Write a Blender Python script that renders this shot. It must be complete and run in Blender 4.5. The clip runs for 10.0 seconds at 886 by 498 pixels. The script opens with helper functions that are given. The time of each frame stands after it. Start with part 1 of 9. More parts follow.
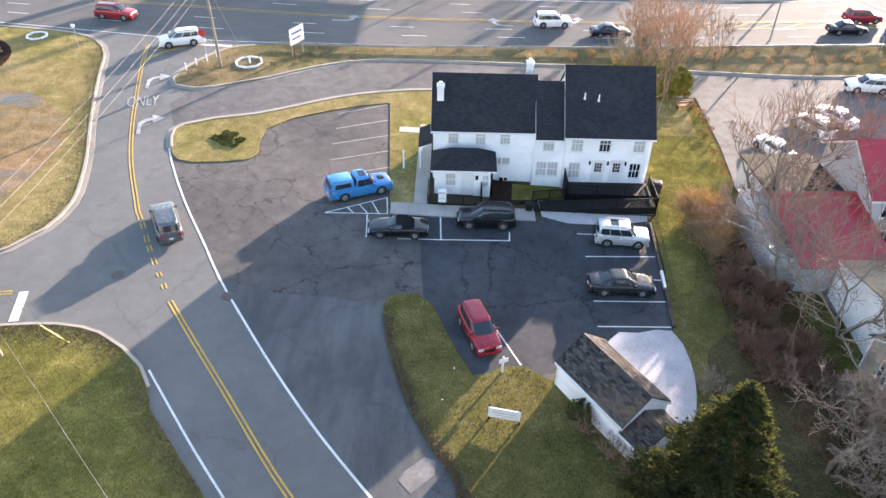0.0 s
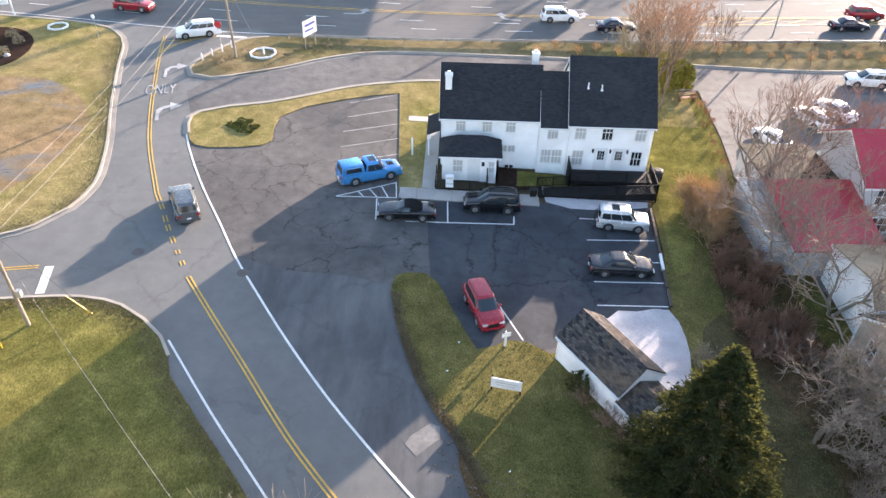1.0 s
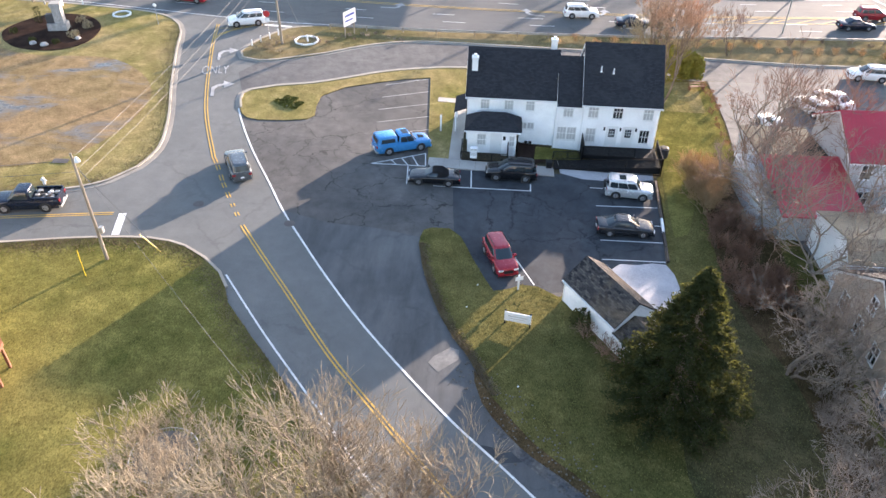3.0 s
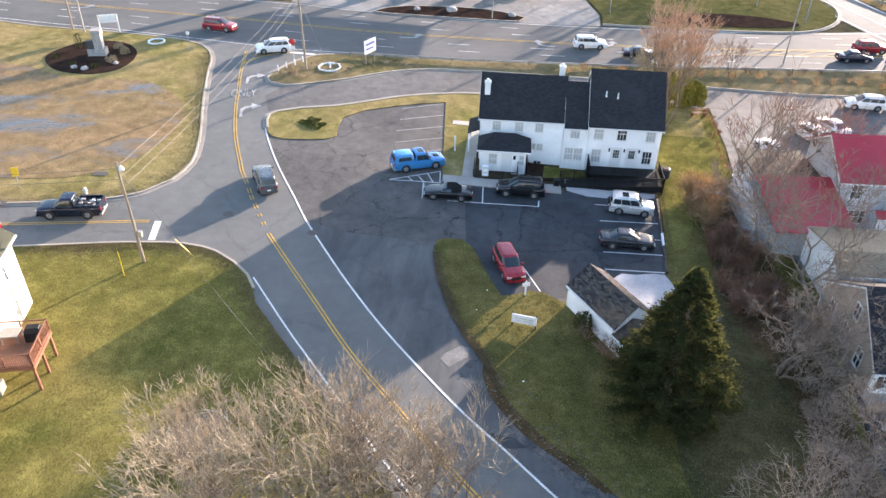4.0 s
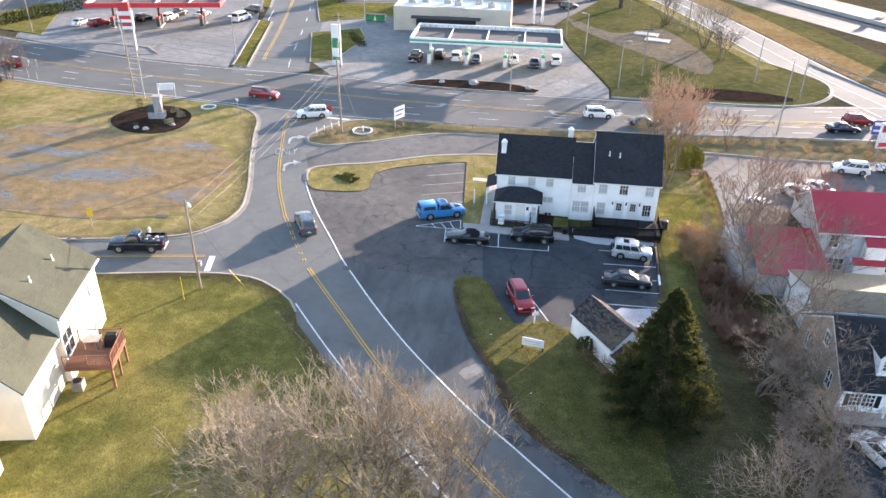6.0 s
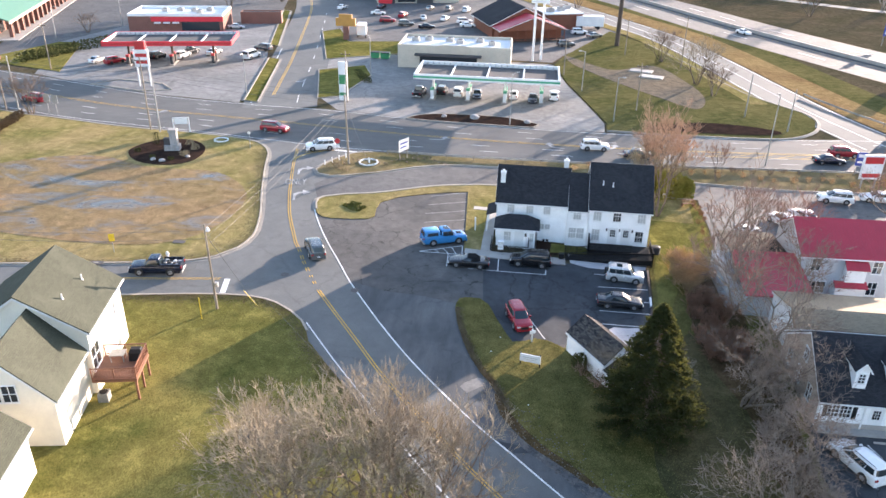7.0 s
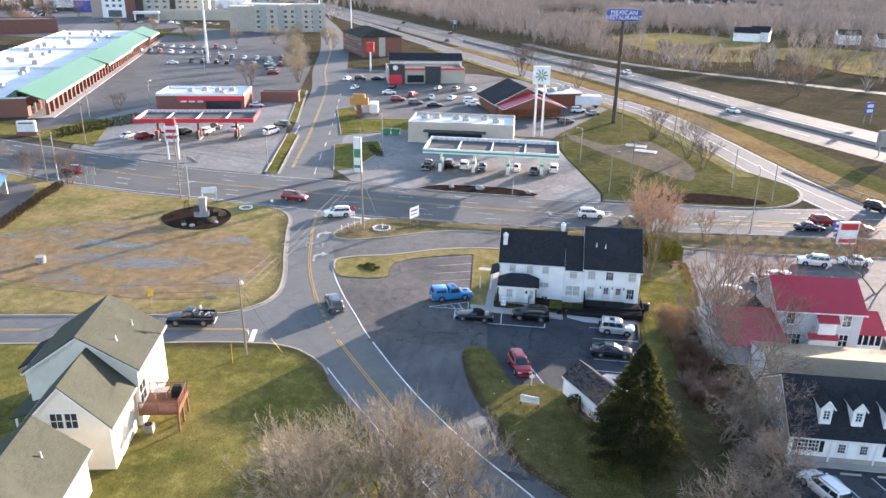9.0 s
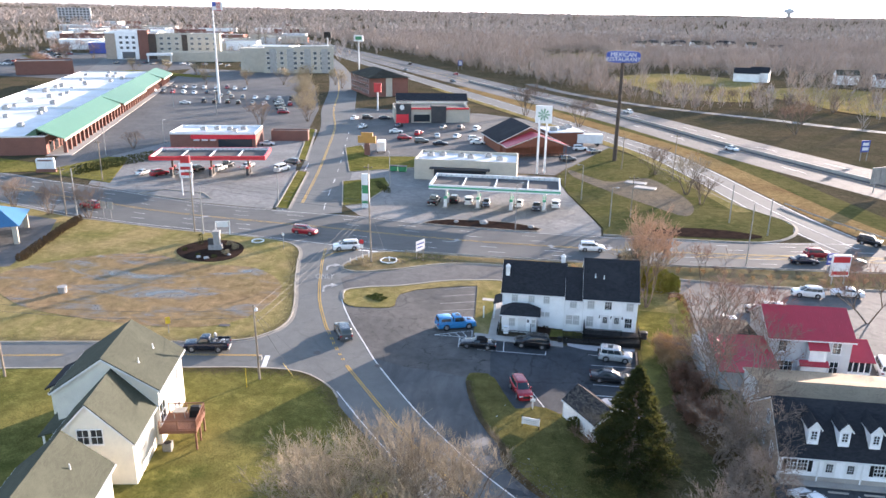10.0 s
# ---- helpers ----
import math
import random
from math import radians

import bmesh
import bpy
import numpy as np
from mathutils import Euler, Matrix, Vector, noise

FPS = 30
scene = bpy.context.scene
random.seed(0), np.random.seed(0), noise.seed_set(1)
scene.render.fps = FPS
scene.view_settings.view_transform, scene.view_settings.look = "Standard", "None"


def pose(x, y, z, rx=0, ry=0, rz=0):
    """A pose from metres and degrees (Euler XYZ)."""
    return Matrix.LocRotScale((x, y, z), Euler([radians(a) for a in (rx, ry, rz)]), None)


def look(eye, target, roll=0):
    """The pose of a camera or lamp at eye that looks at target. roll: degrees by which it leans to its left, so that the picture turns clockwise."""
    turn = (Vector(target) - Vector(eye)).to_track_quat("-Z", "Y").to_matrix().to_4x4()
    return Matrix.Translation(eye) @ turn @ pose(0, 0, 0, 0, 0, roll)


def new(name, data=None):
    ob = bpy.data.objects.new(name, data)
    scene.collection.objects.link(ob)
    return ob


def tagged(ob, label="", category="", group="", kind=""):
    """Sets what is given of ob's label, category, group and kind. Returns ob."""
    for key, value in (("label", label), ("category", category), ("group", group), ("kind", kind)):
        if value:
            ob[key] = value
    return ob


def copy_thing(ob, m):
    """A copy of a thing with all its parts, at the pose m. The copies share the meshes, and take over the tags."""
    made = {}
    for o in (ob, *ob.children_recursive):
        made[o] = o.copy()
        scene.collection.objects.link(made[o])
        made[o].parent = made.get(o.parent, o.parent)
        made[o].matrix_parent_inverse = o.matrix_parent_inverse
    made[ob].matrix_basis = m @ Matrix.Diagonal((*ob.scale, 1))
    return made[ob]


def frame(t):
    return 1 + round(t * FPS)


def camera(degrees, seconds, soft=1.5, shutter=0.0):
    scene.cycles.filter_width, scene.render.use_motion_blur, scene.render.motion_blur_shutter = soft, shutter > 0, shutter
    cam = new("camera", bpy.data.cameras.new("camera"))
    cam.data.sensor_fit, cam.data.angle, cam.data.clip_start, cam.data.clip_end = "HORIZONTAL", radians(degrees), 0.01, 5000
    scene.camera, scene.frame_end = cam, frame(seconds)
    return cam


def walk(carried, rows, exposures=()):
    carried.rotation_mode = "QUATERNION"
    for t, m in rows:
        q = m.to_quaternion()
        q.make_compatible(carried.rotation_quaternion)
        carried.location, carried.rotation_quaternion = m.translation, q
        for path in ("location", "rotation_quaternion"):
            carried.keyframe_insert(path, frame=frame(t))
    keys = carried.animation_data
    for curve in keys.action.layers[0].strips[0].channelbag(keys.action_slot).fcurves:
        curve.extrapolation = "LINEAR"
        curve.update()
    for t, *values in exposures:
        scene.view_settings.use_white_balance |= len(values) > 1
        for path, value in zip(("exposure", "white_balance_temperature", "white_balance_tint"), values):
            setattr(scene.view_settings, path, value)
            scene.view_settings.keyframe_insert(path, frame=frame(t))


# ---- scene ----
cam = camera(61.3, 10.0)
PATH = [
    (0, (-0.193, 0.107, 34.684), (-0.201, 1.685, 33.455), 1.2),
    (0.5, (-0.141, -1.019, 34.782), (-0.155, 0.559, 33.554), 1.3),
    (1, (-0.071, -2.443, 34.93), (-0.099, -0.866, 33.7), 1.3),
    (1.5, (0.038, -4.132, 35.114), (-0.006, -2.556, 33.883), 1.3),
    (2, (0.159, -6.1, 35.332), (0.099, -4.525, 34.101), 1.3),
    (2.5, (0.299, -8.247, 35.558), (0.221, -6.671, 34.329), 1.3),
    (4, (0.884, -14.924, 36.783), (0.746, -13.289, 35.639), 1.2),
    (4.5, (1.116, -17.092, 37.059), (0.955, -15.43, 35.957), 1.3),
    (5, (1.388, -19.458, 37.462), (1.204, -17.771, 36.403), 1.2),
    (5.5, (1.555, -21.7, 37.841), (1.358, -19.989, 36.825), 1.2),
    (7, (2.203, -28.18, 39.416), (1.987, -26.405, 38.521), 1.1),
    (7.5, (2.437, -30.336, 39.818), (2.214, -28.539, 38.967), 1.0),
    (8, (2.606, -32.431, 40.237), (2.376, -30.616, 39.43), 1.0),
    (8.5, (2.813, -34.578, 40.679), (2.577, -32.744, 39.917), 0.9),
    (9, (3.054, -36.706, 41.085), (2.809, -34.855, 40.37), 1.0),
    (9.5, (3.361, -38.782, 41.408), (3.107, -36.914, 40.74), 0.9),
    (10, (3.719, -40.925, 41.631), (3.453, -39.042, 41.011), 0.9),
]
walk(cam, [(t, look(eye, target, roll)) for t, eye, target, roll in PATH], [(0, 2.54, 6650, 24), (4, 2.41, 6500, 23), (5.5, 2.39, 6450, 23), (7.5, 2.30, 6350, 23), (10, 2.14, 6230, 23)])
from mathutils.geometry import tessellate_polygon

# ---- world, sun ----
SUN_AZ, SUN_EL = radians(33.5), radians(8.8)   # turned from +Y towards +X
world = bpy.data.worlds.new("sky")
scene.world = world
world.use_nodes = True
wn = world.node_tree
wn.nodes.clear()
sky = wn.nodes.new("ShaderNodeTexSky")
sky.sky_type = "NISHITA"
sky.sun_disc = False
sky.sun_elevation, sky.sun_rotation = SUN_EL, SUN_AZ
sky.altitude, sky.air_density, sky.dust_density, sky.ozone_density = 150, 1.25, 1.0, 2.0
bg = wn.nodes.new("ShaderNodeBackground")
bg.inputs["Strength"].default_value = 0.15
wout = wn.nodes.new("ShaderNodeOutputWorld")
wtc = wn.nodes.new("ShaderNodeTexCoord")
wsep = wn.nodes.new("ShaderNodeSeparateXYZ")
wn.links.new(wtc.outputs["Generated"], wsep.inputs[0])
whiten = wn.nodes.new("ShaderNodeMapRange")
whiten.inputs["From Min"].default_value, whiten.inputs["From Max"].default_value = 0.0, 0.22
whiten.inputs["To Min"].default_value, whiten.inputs["To Max"].default_value = 0.12, 1.0
wn.links.new(wsep.outputs["Z"], whiten.inputs["Value"])
wsat = wn.nodes.new("ShaderNodeHueSaturation")
wn.links.new(whiten.outputs[0], wsat.inputs["Saturation"])
wn.links.new(sky.outputs[0], wsat.inputs["Color"])
wn.links.new(wsat.outputs[0], bg.inputs[0])
wn.links.new(bg.outputs[0], wout.inputs[0])
sun_data = bpy.data.lights.new("sun", "SUN")
sun_data.energy, sun_data.angle, sun_data.color = 4.3, radians(0.6), (1.0, 0.86, 0.68)
sun = new("sun", sun_data)
to_sun = Vector((math.sin(SUN_AZ) * math.cos(SUN_EL), math.cos(SUN_AZ) * math.cos(SUN_EL), math.sin(SUN_EL)))
sun.matrix_world = look(to_sun * 300, (0, 0, 0))


# ---- materials ----
def nodes_of(name):
    m = bpy.data.materials.new(name)
    m.use_nodes = True
    nt = m.node_tree
    return m, nt, nt.nodes["Principled BSDF"]


def add(nt, kind, **values):
    n = nt.nodes.new(kind)
    for key, v in values.items():
        n.inputs[key.replace("_", " ")].default_value = v
    return n


def noise_tex(nt, scale, detail=4.0, rough=0.6, distort=0.0, stretch=None):
    pos = nt.nodes.new("ShaderNodeNewGeometry")
    src = pos.outputs["Position"]
    if stretch:
        mp = nt.nodes.new("ShaderNodeMapping")
        mp.inputs["Scale"].default_value = stretch
        nt.links.new(src, mp.inputs["Vector"])
        src = mp.outputs[0]
    n = add(nt, "ShaderNodeTexNoise", Scale=scale, Detail=detail, Roughness=rough, Distortion=distort)
    nt.links.new(src, n.inputs["Vector"])
    return n


def ramp(nt, src, stops):
    r = nt.nodes.new("ShaderNodeValToRGB")
    el = r.color_ramp.elements
    while len(el) < len(stops):
        el.new(0.5)
    for e, (p, c) in zip(el, stops):
        e.position = p
        e.color = (*c, 1) if len(c) == 3 else c
    nt.links.new(src, r.inputs[0])
    return r


def mixc(nt, fac, a, b, mode="MIX"):
    m = nt.nodes.new("ShaderNodeMix")
    m.data_type, m.blend_type = "RGBA", mode
    for v, i in ((fac, 0), (a, 6), (b, 7)):
        if isinstance(v, (int, float)):
            m.inputs[i].default_value = v
        elif isinstance(v, tuple):
            m.inputs[i].default_value = (*v, 1)
        else:
            nt.links.new(v, m.inputs[i])
    return m.outputs[2]


def bumped(nt, bsdf, height, strength, dist):
    b = nt.nodes.new("ShaderNodeBump")
    b.inputs["Strength"].default_value, b.inputs["Distance"].default_value = strength, dist
    nt.links.new(height, b.inputs["Height"])
    nt.links.new(b.outputs[0], bsdf.inputs["Normal"])


def mat(name, a, b=None, s1=0.5, s2=8.0, rough=0.8, metal=0.0, bump=0.0, dist=0.02, vary=0.25, rnd=0.0, stretch=None, coat=0.0, spec=0.5):
    """A surface of two colours in large patches, with finer grain over it and a fine relief."""
    m, nt, p = nodes_of(name)
    b = b or tuple(v * 0.8 for v in a)
    n1, n2 = noise_tex(nt, s1, 3), noise_tex(nt, s2, 5, 0.65, 0, stretch)
    c = ramp(nt, n1.outputs[0], [(0.35, a), (0.65, b)]).outputs[0]
    g = ramp(nt, n2.outputs[0], [(0.25, (1 - vary,) * 3), (0.75, (1 + vary * 0.6,) * 3)]).outputs[0]
    c = mixc(nt, 1.0, c, g, "MULTIPLY")
    if rnd:
        oi = nt.nodes.new("ShaderNodeObjectInfo")
        r = ramp(nt, oi.outputs["Random"], [(0.0, (1 - rnd,) * 3), (1.0, (1 + rnd,) * 3)]).outputs[0]
        c = mixc(nt, 1.0, c, r, "MULTIPLY")
    nt.links.new(c, p.inputs["Base Color"])
    rr = ramp(nt, n2.outputs[0], [(0.2, (max(rough - 0.1, 0.02),) * 3), (0.8, (min(rough + 0.1, 1.0),) * 3)])
    nt.links.new(rr.outputs[0], p.inputs["Roughness"])
    p.inputs["Metallic"].default_value = metal
    p.inputs["Specular IOR Level"].default_value = spec
    p.inputs["Coat Weight"].default_value = coat
    p.inputs["Coat Roughness"].default_value = 0.08
    if bump:
        bumped(nt, p, n2.outputs[0], bump, dist)
    return m


def grass_mat(name, green, dry, bare, mix=0.5, wet=False):
    m, nt, p = nodes_of(name)
    big, mid = noise_tex(nt, 0.09, 4, 0.6, 0.4), noise_tex(nt, 0.7, 5, 0.7)
    fine = noise_tex(nt, 4.5, 6, 0.8)
    blade = noise_tex(nt, 12.0, 4, 0.75, 0, (1.0, 0.45, 1.0))
    c = mixc(nt, ramp(nt, big.outputs[0], [(mix - 0.2, (0, 0, 0)), (mix + 0.14, (1, 1, 1))]).outputs[0], green, dry)
    c = mixc(nt, ramp(nt, mid.outputs[0], [(0.52, (0, 0, 0)), (0.75, (0.75,) * 3)]).outputs[0], c, dry)
    c = mixc(nt, ramp(nt, fine.outputs[0], [(0.6, (0, 0, 0)), (0.8, (0.7,) * 3)]).outputs[0], c, bare)
    c = mixc(nt, 1.0, c, ramp(nt, blade.outputs[0], [(0.3, (0.45,) * 3), (0.7, (1.55,) * 3)]).outputs[0], "MULTIPLY")
    c = mixc(nt, 1.0, c, ramp(nt, mid.outputs[0], [(0.25, (0.62,) * 3), (0.7, (1.28,) * 3)]).outputs[0], "MULTIPLY")
    p.inputs["Roughness"].default_value = 0.95
    p.inputs["Specular IOR Level"].default_value = 0.0
    if wet:
        w = noise_tex(nt, 0.16, 6, 0.72, 0.6, (0.7, 1.5, 1.0))
        w2 = ramp(nt, w.outputs[0], [(0.5, (0, 0, 0)), (0.66, (1, 1, 1))]).outputs[0]
        c = mixc(nt, w2, c, (0.085, 0.08, 0.075))
        rg = mixc(nt, w2, (0.95,) * 3, (0.16,) * 3)
        nt.links.new(mixc(nt, w2, (0.0,) * 3, (0.5,) * 3), p.inputs["Specular IOR Level"])
        nt.links.new(rg, p.inputs["Roughness"])
    nt.links.new(c, p.inputs["Base Color"])
    h = mixc(nt, 0.5, blade.outputs[0], fine.outputs[0])
    bumped(nt, p, h, 0.55, 0.06)
    return m


def asphalt_mat(name, dark, light, crack=0.5, crack_scale=0.16, rough=0.85, streak=(1.0, 1.0, 1.0), patch=0.5, scuff=0.5, mottle=0.3):
    m, nt, p = nodes_of(name)
    big = noise_tex(nt, 0.11, 4, 0.6, 0.5)
    mid = noise_tex(nt, 0.8, 5, 0.7, 0, streak)
    grain = noise_tex(nt, 45.0, 3, 0.7)
    c = mixc(nt, ramp(nt, big.outputs[0], [(patch - 0.15, (0, 0, 0)), (patch + 0.15, (1, 1, 1))]).outputs[0], dark, light)
    c = mixc(nt, 1.0, c, ramp(nt, mid.outputs[0], [(0.25, (1 - mottle,) * 3), (0.75, (1 + mottle,) * 3)]).outputs[0], "MULTIPLY")
    c = mixc(nt, 1.0, c, ramp(nt, grain.outputs[0], [(0.25, (0.75,) * 3), (0.75, (1.25,) * 3)]).outputs[0], "MULTIPLY")
    if crack:
        pos = nt.nodes.new("ShaderNodeNewGeometry")
        wob = noise_tex(nt, 0.6, 4, 0.6)
        off = nt.nodes.new("ShaderNodeVectorMath")
        off.operation = "MULTIPLY_ADD"
        off.inputs[1].default_value = (3.0, 3.0, 0)
        nt.links.new(wob.outputs["Color"], off.inputs[0])
        nt.links.new(pos.outputs["Position"], off.inputs[2])
        for scale, width, weight, where in ((crack_scale, 0.014, crack, 0.38), (crack_scale * 3.3, 0.03, crack * 0.75, 0.5)):
            v = add(nt, "ShaderNodeTexVoronoi", Scale=scale)
            v.feature = "DISTANCE_TO_EDGE"
            nt.links.new(off.outputs[0], v.inputs["Vector"])
            line = ramp(nt, v.outputs["Distance"], [(0.0, (1, 1, 1)), (width, (0, 0, 0))]).outputs[0]
            gate = ramp(nt, noise_tex(nt, 0.22 if where < 0.45 else 0.13, 2).outputs[0], [(where, (0, 0, 0)), (where + 0.1, (weight,) * 3)]).outputs[0]
            f = mixc(nt, 1.0, line, gate, "MULTIPLY")
            c = mixc(nt, f, c, tuple(x * 0.3 for x in dark))
    worn = noise_tex(nt, 0.45, 6, 0.75, 1.5)
    c = mixc(nt, ramp(nt, worn.outputs[0], [(0.6, (0, 0, 0)), (0.8, (scuff,) * 3)]).outputs[0], c, tuple(x * 1.35 for x in light))
    nt.links.new(c, p.inputs["Base Color"])
    p.inputs["Roughness"].default_value = rough
    p.inputs["Specular IOR Level"].default_value = 0.22
    bumped(nt, p, grain.outputs[0], 0.5, 0.012)
    return m


def striped_mat(name, a, pitch, depth, rough, axis="z", vary=0.12, b=None, metal=0.0):
    """Boards, shingle courses or seams: a saw-tooth relief at a real pitch along one axis of the object."""
    m, nt, p = nodes_of(name)
    tc = nt.nodes.new("ShaderNodeTexCoord")
    sep = nt.nodes.new("ShaderNodeSeparateXYZ")
    nt.links.new(tc.outputs["Object"], sep.inputs[0])
    d = nt.nodes.new("ShaderNodeMath")
    d.operation = "DIVIDE"
    d.inputs[1].default_value = pitch
    nt.links.new(sep.outputs["XYZ".index(axis.upper())], d.inputs[0])
    f = nt.nodes.new("ShaderNodeMath")
    f.operation = "FRACT"
    nt.links.new(d.outputs[0], f.inputs[0])
    n1, n2 = noise_tex(nt, 0.6, 4), noise_tex(nt, 5.0, 5, 0.7)
    c = mixc(nt, ramp(nt, n1.outputs[0], [(0.35, (0, 0, 0)), (0.65, (1, 1, 1))]).outputs[0], a, b or tuple(v * 0.88 for v in a))
    c = mixc(nt, 1.0, c, ramp(nt, n2.outputs[0], [(0.25, (1 - vary,) * 3), (0.75, (1 + vary,) * 3)]).outputs[0], "MULTIPLY")
    edge = ramp(nt, f.outputs[0], [(0.0, (0.75,) * 3), (0.12, (1, 1, 1))]).outputs[0]
    c = mixc(nt, 1.0, c, edge, "MULTIPLY")
    nt.links.new(c, p.inputs["Base Color"])
    p.inputs["Roughness"].default_value, p.inputs["Metallic"].default_value = rough, metal
    bumped(nt, p, f.outputs[0], 0.6, depth)
    return m


def shingle_mat(name, a, b, tint=None):
    m, nt, p = nodes_of(name)
    tc = nt.nodes.new("ShaderNodeTexCoord")
    br = add(nt, "ShaderNodeTexBrick", Scale=1.0, Mortar_Size=0.006)
    br.inputs["Brick Width"].default_value, br.inputs["Row Height"].default_value = 0.32, 0.15
    br.inputs["Color1"].default_value, br.inputs["Color2"].default_value = (*a, 1), (*b, 1)
    br.inputs["Mortar"].default_value = (*[v * 0.45 for v in a], 1)
    nt.links.new(tc.outputs["UV"], br.inputs["Vector"])
    big, fine = noise_tex(nt, 0.25, 4, 0.65, 0.6), noise_tex(nt, 18.0, 4, 0.7)
    c = mixc(nt, 1.0, br.outputs[0], ramp(nt, fine.outputs[0], [(0.25, (0.7,) * 3), (0.75, (1.3,) * 3)]).outputs[0], "MULTIPLY")
    c = mixc(nt, ramp(nt, big.outputs[0], [(0.5, (0, 0, 0)), (0.75, (0.6,) * 3)]).outputs[0], c, tint or tuple(v * 1.35 for v in b))
    nt.links.new(c, p.inputs["Base Color"])
    p.inputs["Roughness"].default_value = 0.9
    p.inputs["Specular IOR Level"].default_value = 0.15
    bumped(nt, p, br.outputs["Fac"], 0.4, -0.01)
    return m


def glass_mat(name, tint=(0.02, 0.025, 0.03), rough=0.05):
    m, nt, p = nodes_of(name)
    p.inputs["Base Color"].default_value = (*tint, 1)
    p.inputs["Roughness"].default_value = rough
    p.inputs["Specular IOR Level"].default_value = 0.6
    p.inputs["Coat Weight"].default_value = 0.5
    p.inputs["Coat Roughness"].default_value = 0.03
    return m


M = {}
M["lawn"] = grass_mat("lawn_grass", (0.088, 0.092, 0.025), (0.190, 0.160, 0.050), (0.135, 0.110, 0.046), 0.53)
# Browner lawn grass, darkened as well for the shade it lies in.
M["shop_lawn"] = grass_mat("shade_darkened_lawn", (0.070, 0.070, 0.022), (0.150, 0.122, 0.044), (0.10, 0.078, 0.038), 0.52)
M["lot_grass"] = grass_mat("dormant_grass", (0.15, 0.142, 0.044), (0.27, 0.205, 0.095), (0.20, 0.15, 0.085), 0.48)
M["island_grass"] = grass_mat("rough_island_grass", (0.10, 0.095, 0.04), (0.20, 0.155, 0.085), (0.09, 0.068, 0.045), 0.46)
M["dry_brush"] = grass_mat("tawny_dry_grass", (0.20, 0.125, 0.06), (0.27, 0.185, 0.085), (0.13, 0.085, 0.05), 0.5)
M["terrace"] = grass_mat("stony_terrace_soil", (0.15, 0.128, 0.10), (0.19, 0.15, 0.105), (0.10, 0.085, 0.068), 0.5)
M["meadow"] = grass_mat("thatch_and_puddles", (0.20, 0.15, 0.075), (0.255, 0.172, 0.095), (0.135, 0.098, 0.066), 0.5, True)
M["verge"] = grass_mat("rough_verge", (0.068, 0.072, 0.026), (0.13, 0.112, 0.046), (0.09, 0.072, 0.04), 0.5)
M["field"] = grass_mat("far_fields", (0.060, 0.057, 0.032), (0.10, 0.078, 0.05), (0.068, 0.054, 0.04), 0.5)
# Leaf-littered turf, its colours also darkened for the shade of the trees.
M["shade_toned_turf"] = grass_mat("leafy_turf_with_shade", (0.052, 0.054, 0.024), (0.095, 0.074, 0.036), (0.066, 0.050, 0.030), 0.5)
M["leaf_litter"] = grass_mat("leaf_litter", (0.062, 0.048, 0.022), (0.098, 0.062, 0.034), (0.052, 0.036, 0.022), 0.5)
M["road"] = asphalt_mat("worn_road_asphalt", (0.118, 0.122, 0.118), (0.145, 0.146, 0.14), 0.22, 0.09, scuff=0.12, mottle=0.12)
M["highway"] = asphalt_mat("highway_asphalt", (0.088, 0.09, 0.088), (0.118, 0.117, 0.112), 0.25, 0.09, 0.8, (0.25, 1.0, 1.0), scuff=0.2, mottle=0.14)
M["lot"] = asphalt_mat("sealed_lot_asphalt", (0.036, 0.041, 0.047), (0.066, 0.070, 0.074), 0.9, 0.17, 0.8, (1, 1, 1), 0.55)
M["lot_left"] = asphalt_mat("older_lot_asphalt", (0.066, 0.065, 0.064), (0.108, 0.101, 0.094), 0.9, 0.19, 0.85, (1, 1, 1), 0.5)
M["oldlot"] = asphalt_mat("aged_lot_asphalt", (0.105, 0.103, 0.101), (0.142, 0.138, 0.132), 0.6, 0.15)
M["aisle"] = asphalt_mat("drive_aisle_asphalt", (0.07, 0.074, 0.077), (0.11, 0.111, 0.11), 0.2, 0.1, 0.85, (1.0, 0.22, 1.0))
M["front"] = asphalt_mat("frontage_asphalt", (0.085, 0.083, 0.083), (0.12, 0.116, 0.112), 0.3, 0.12)
M["apron"] = asphalt_mat("forecourt_concrete", (0.17, 0.166, 0.158), (0.23, 0.222, 0.21), 0.4, 0.1)
M["interstate"] = asphalt_mat("pale_motorway_concrete", (0.115, 0.11, 0.105), (0.15, 0.142, 0.134), 0.2, 0.05)
M["gutter"] = mat("gutter_concrete", (0.27, 0.245, 0.21), (0.21, 0.195, 0.17), 0.5, 10, 0.9, bump=0.3)
M["kerb"] = mat("kerb_concrete", (0.38, 0.335, 0.27), (0.30, 0.265, 0.215), 0.5, 10, 0.9, bump=0.3)
M["concrete"] = mat("walk_concrete", (0.40, 0.37, 0.33), (0.33, 0.30, 0.27), 0.4, 10, 0.9, bump=0.3)
M["gravel"] = mat("white_gravel", (0.52, 0.50, 0.50), (0.42, 0.40, 0.41), 0.6, 14, 0.95, bump=0.9, dist=0.06, vary=0.45)
M["mulch"] = mat("dark_mulch", (0.032, 0.021, 0.017), (0.052, 0.034, 0.026), 0.8, 14, 1.0, bump=0.8, dist=0.05, vary=0.5, spec=0.0)
M["white_line"] = mat("white_road_paint", (0.72, 0.72, 0.70), (0.58, 0.58, 0.56), 0.9, 9, 0.7, vary=0.25)
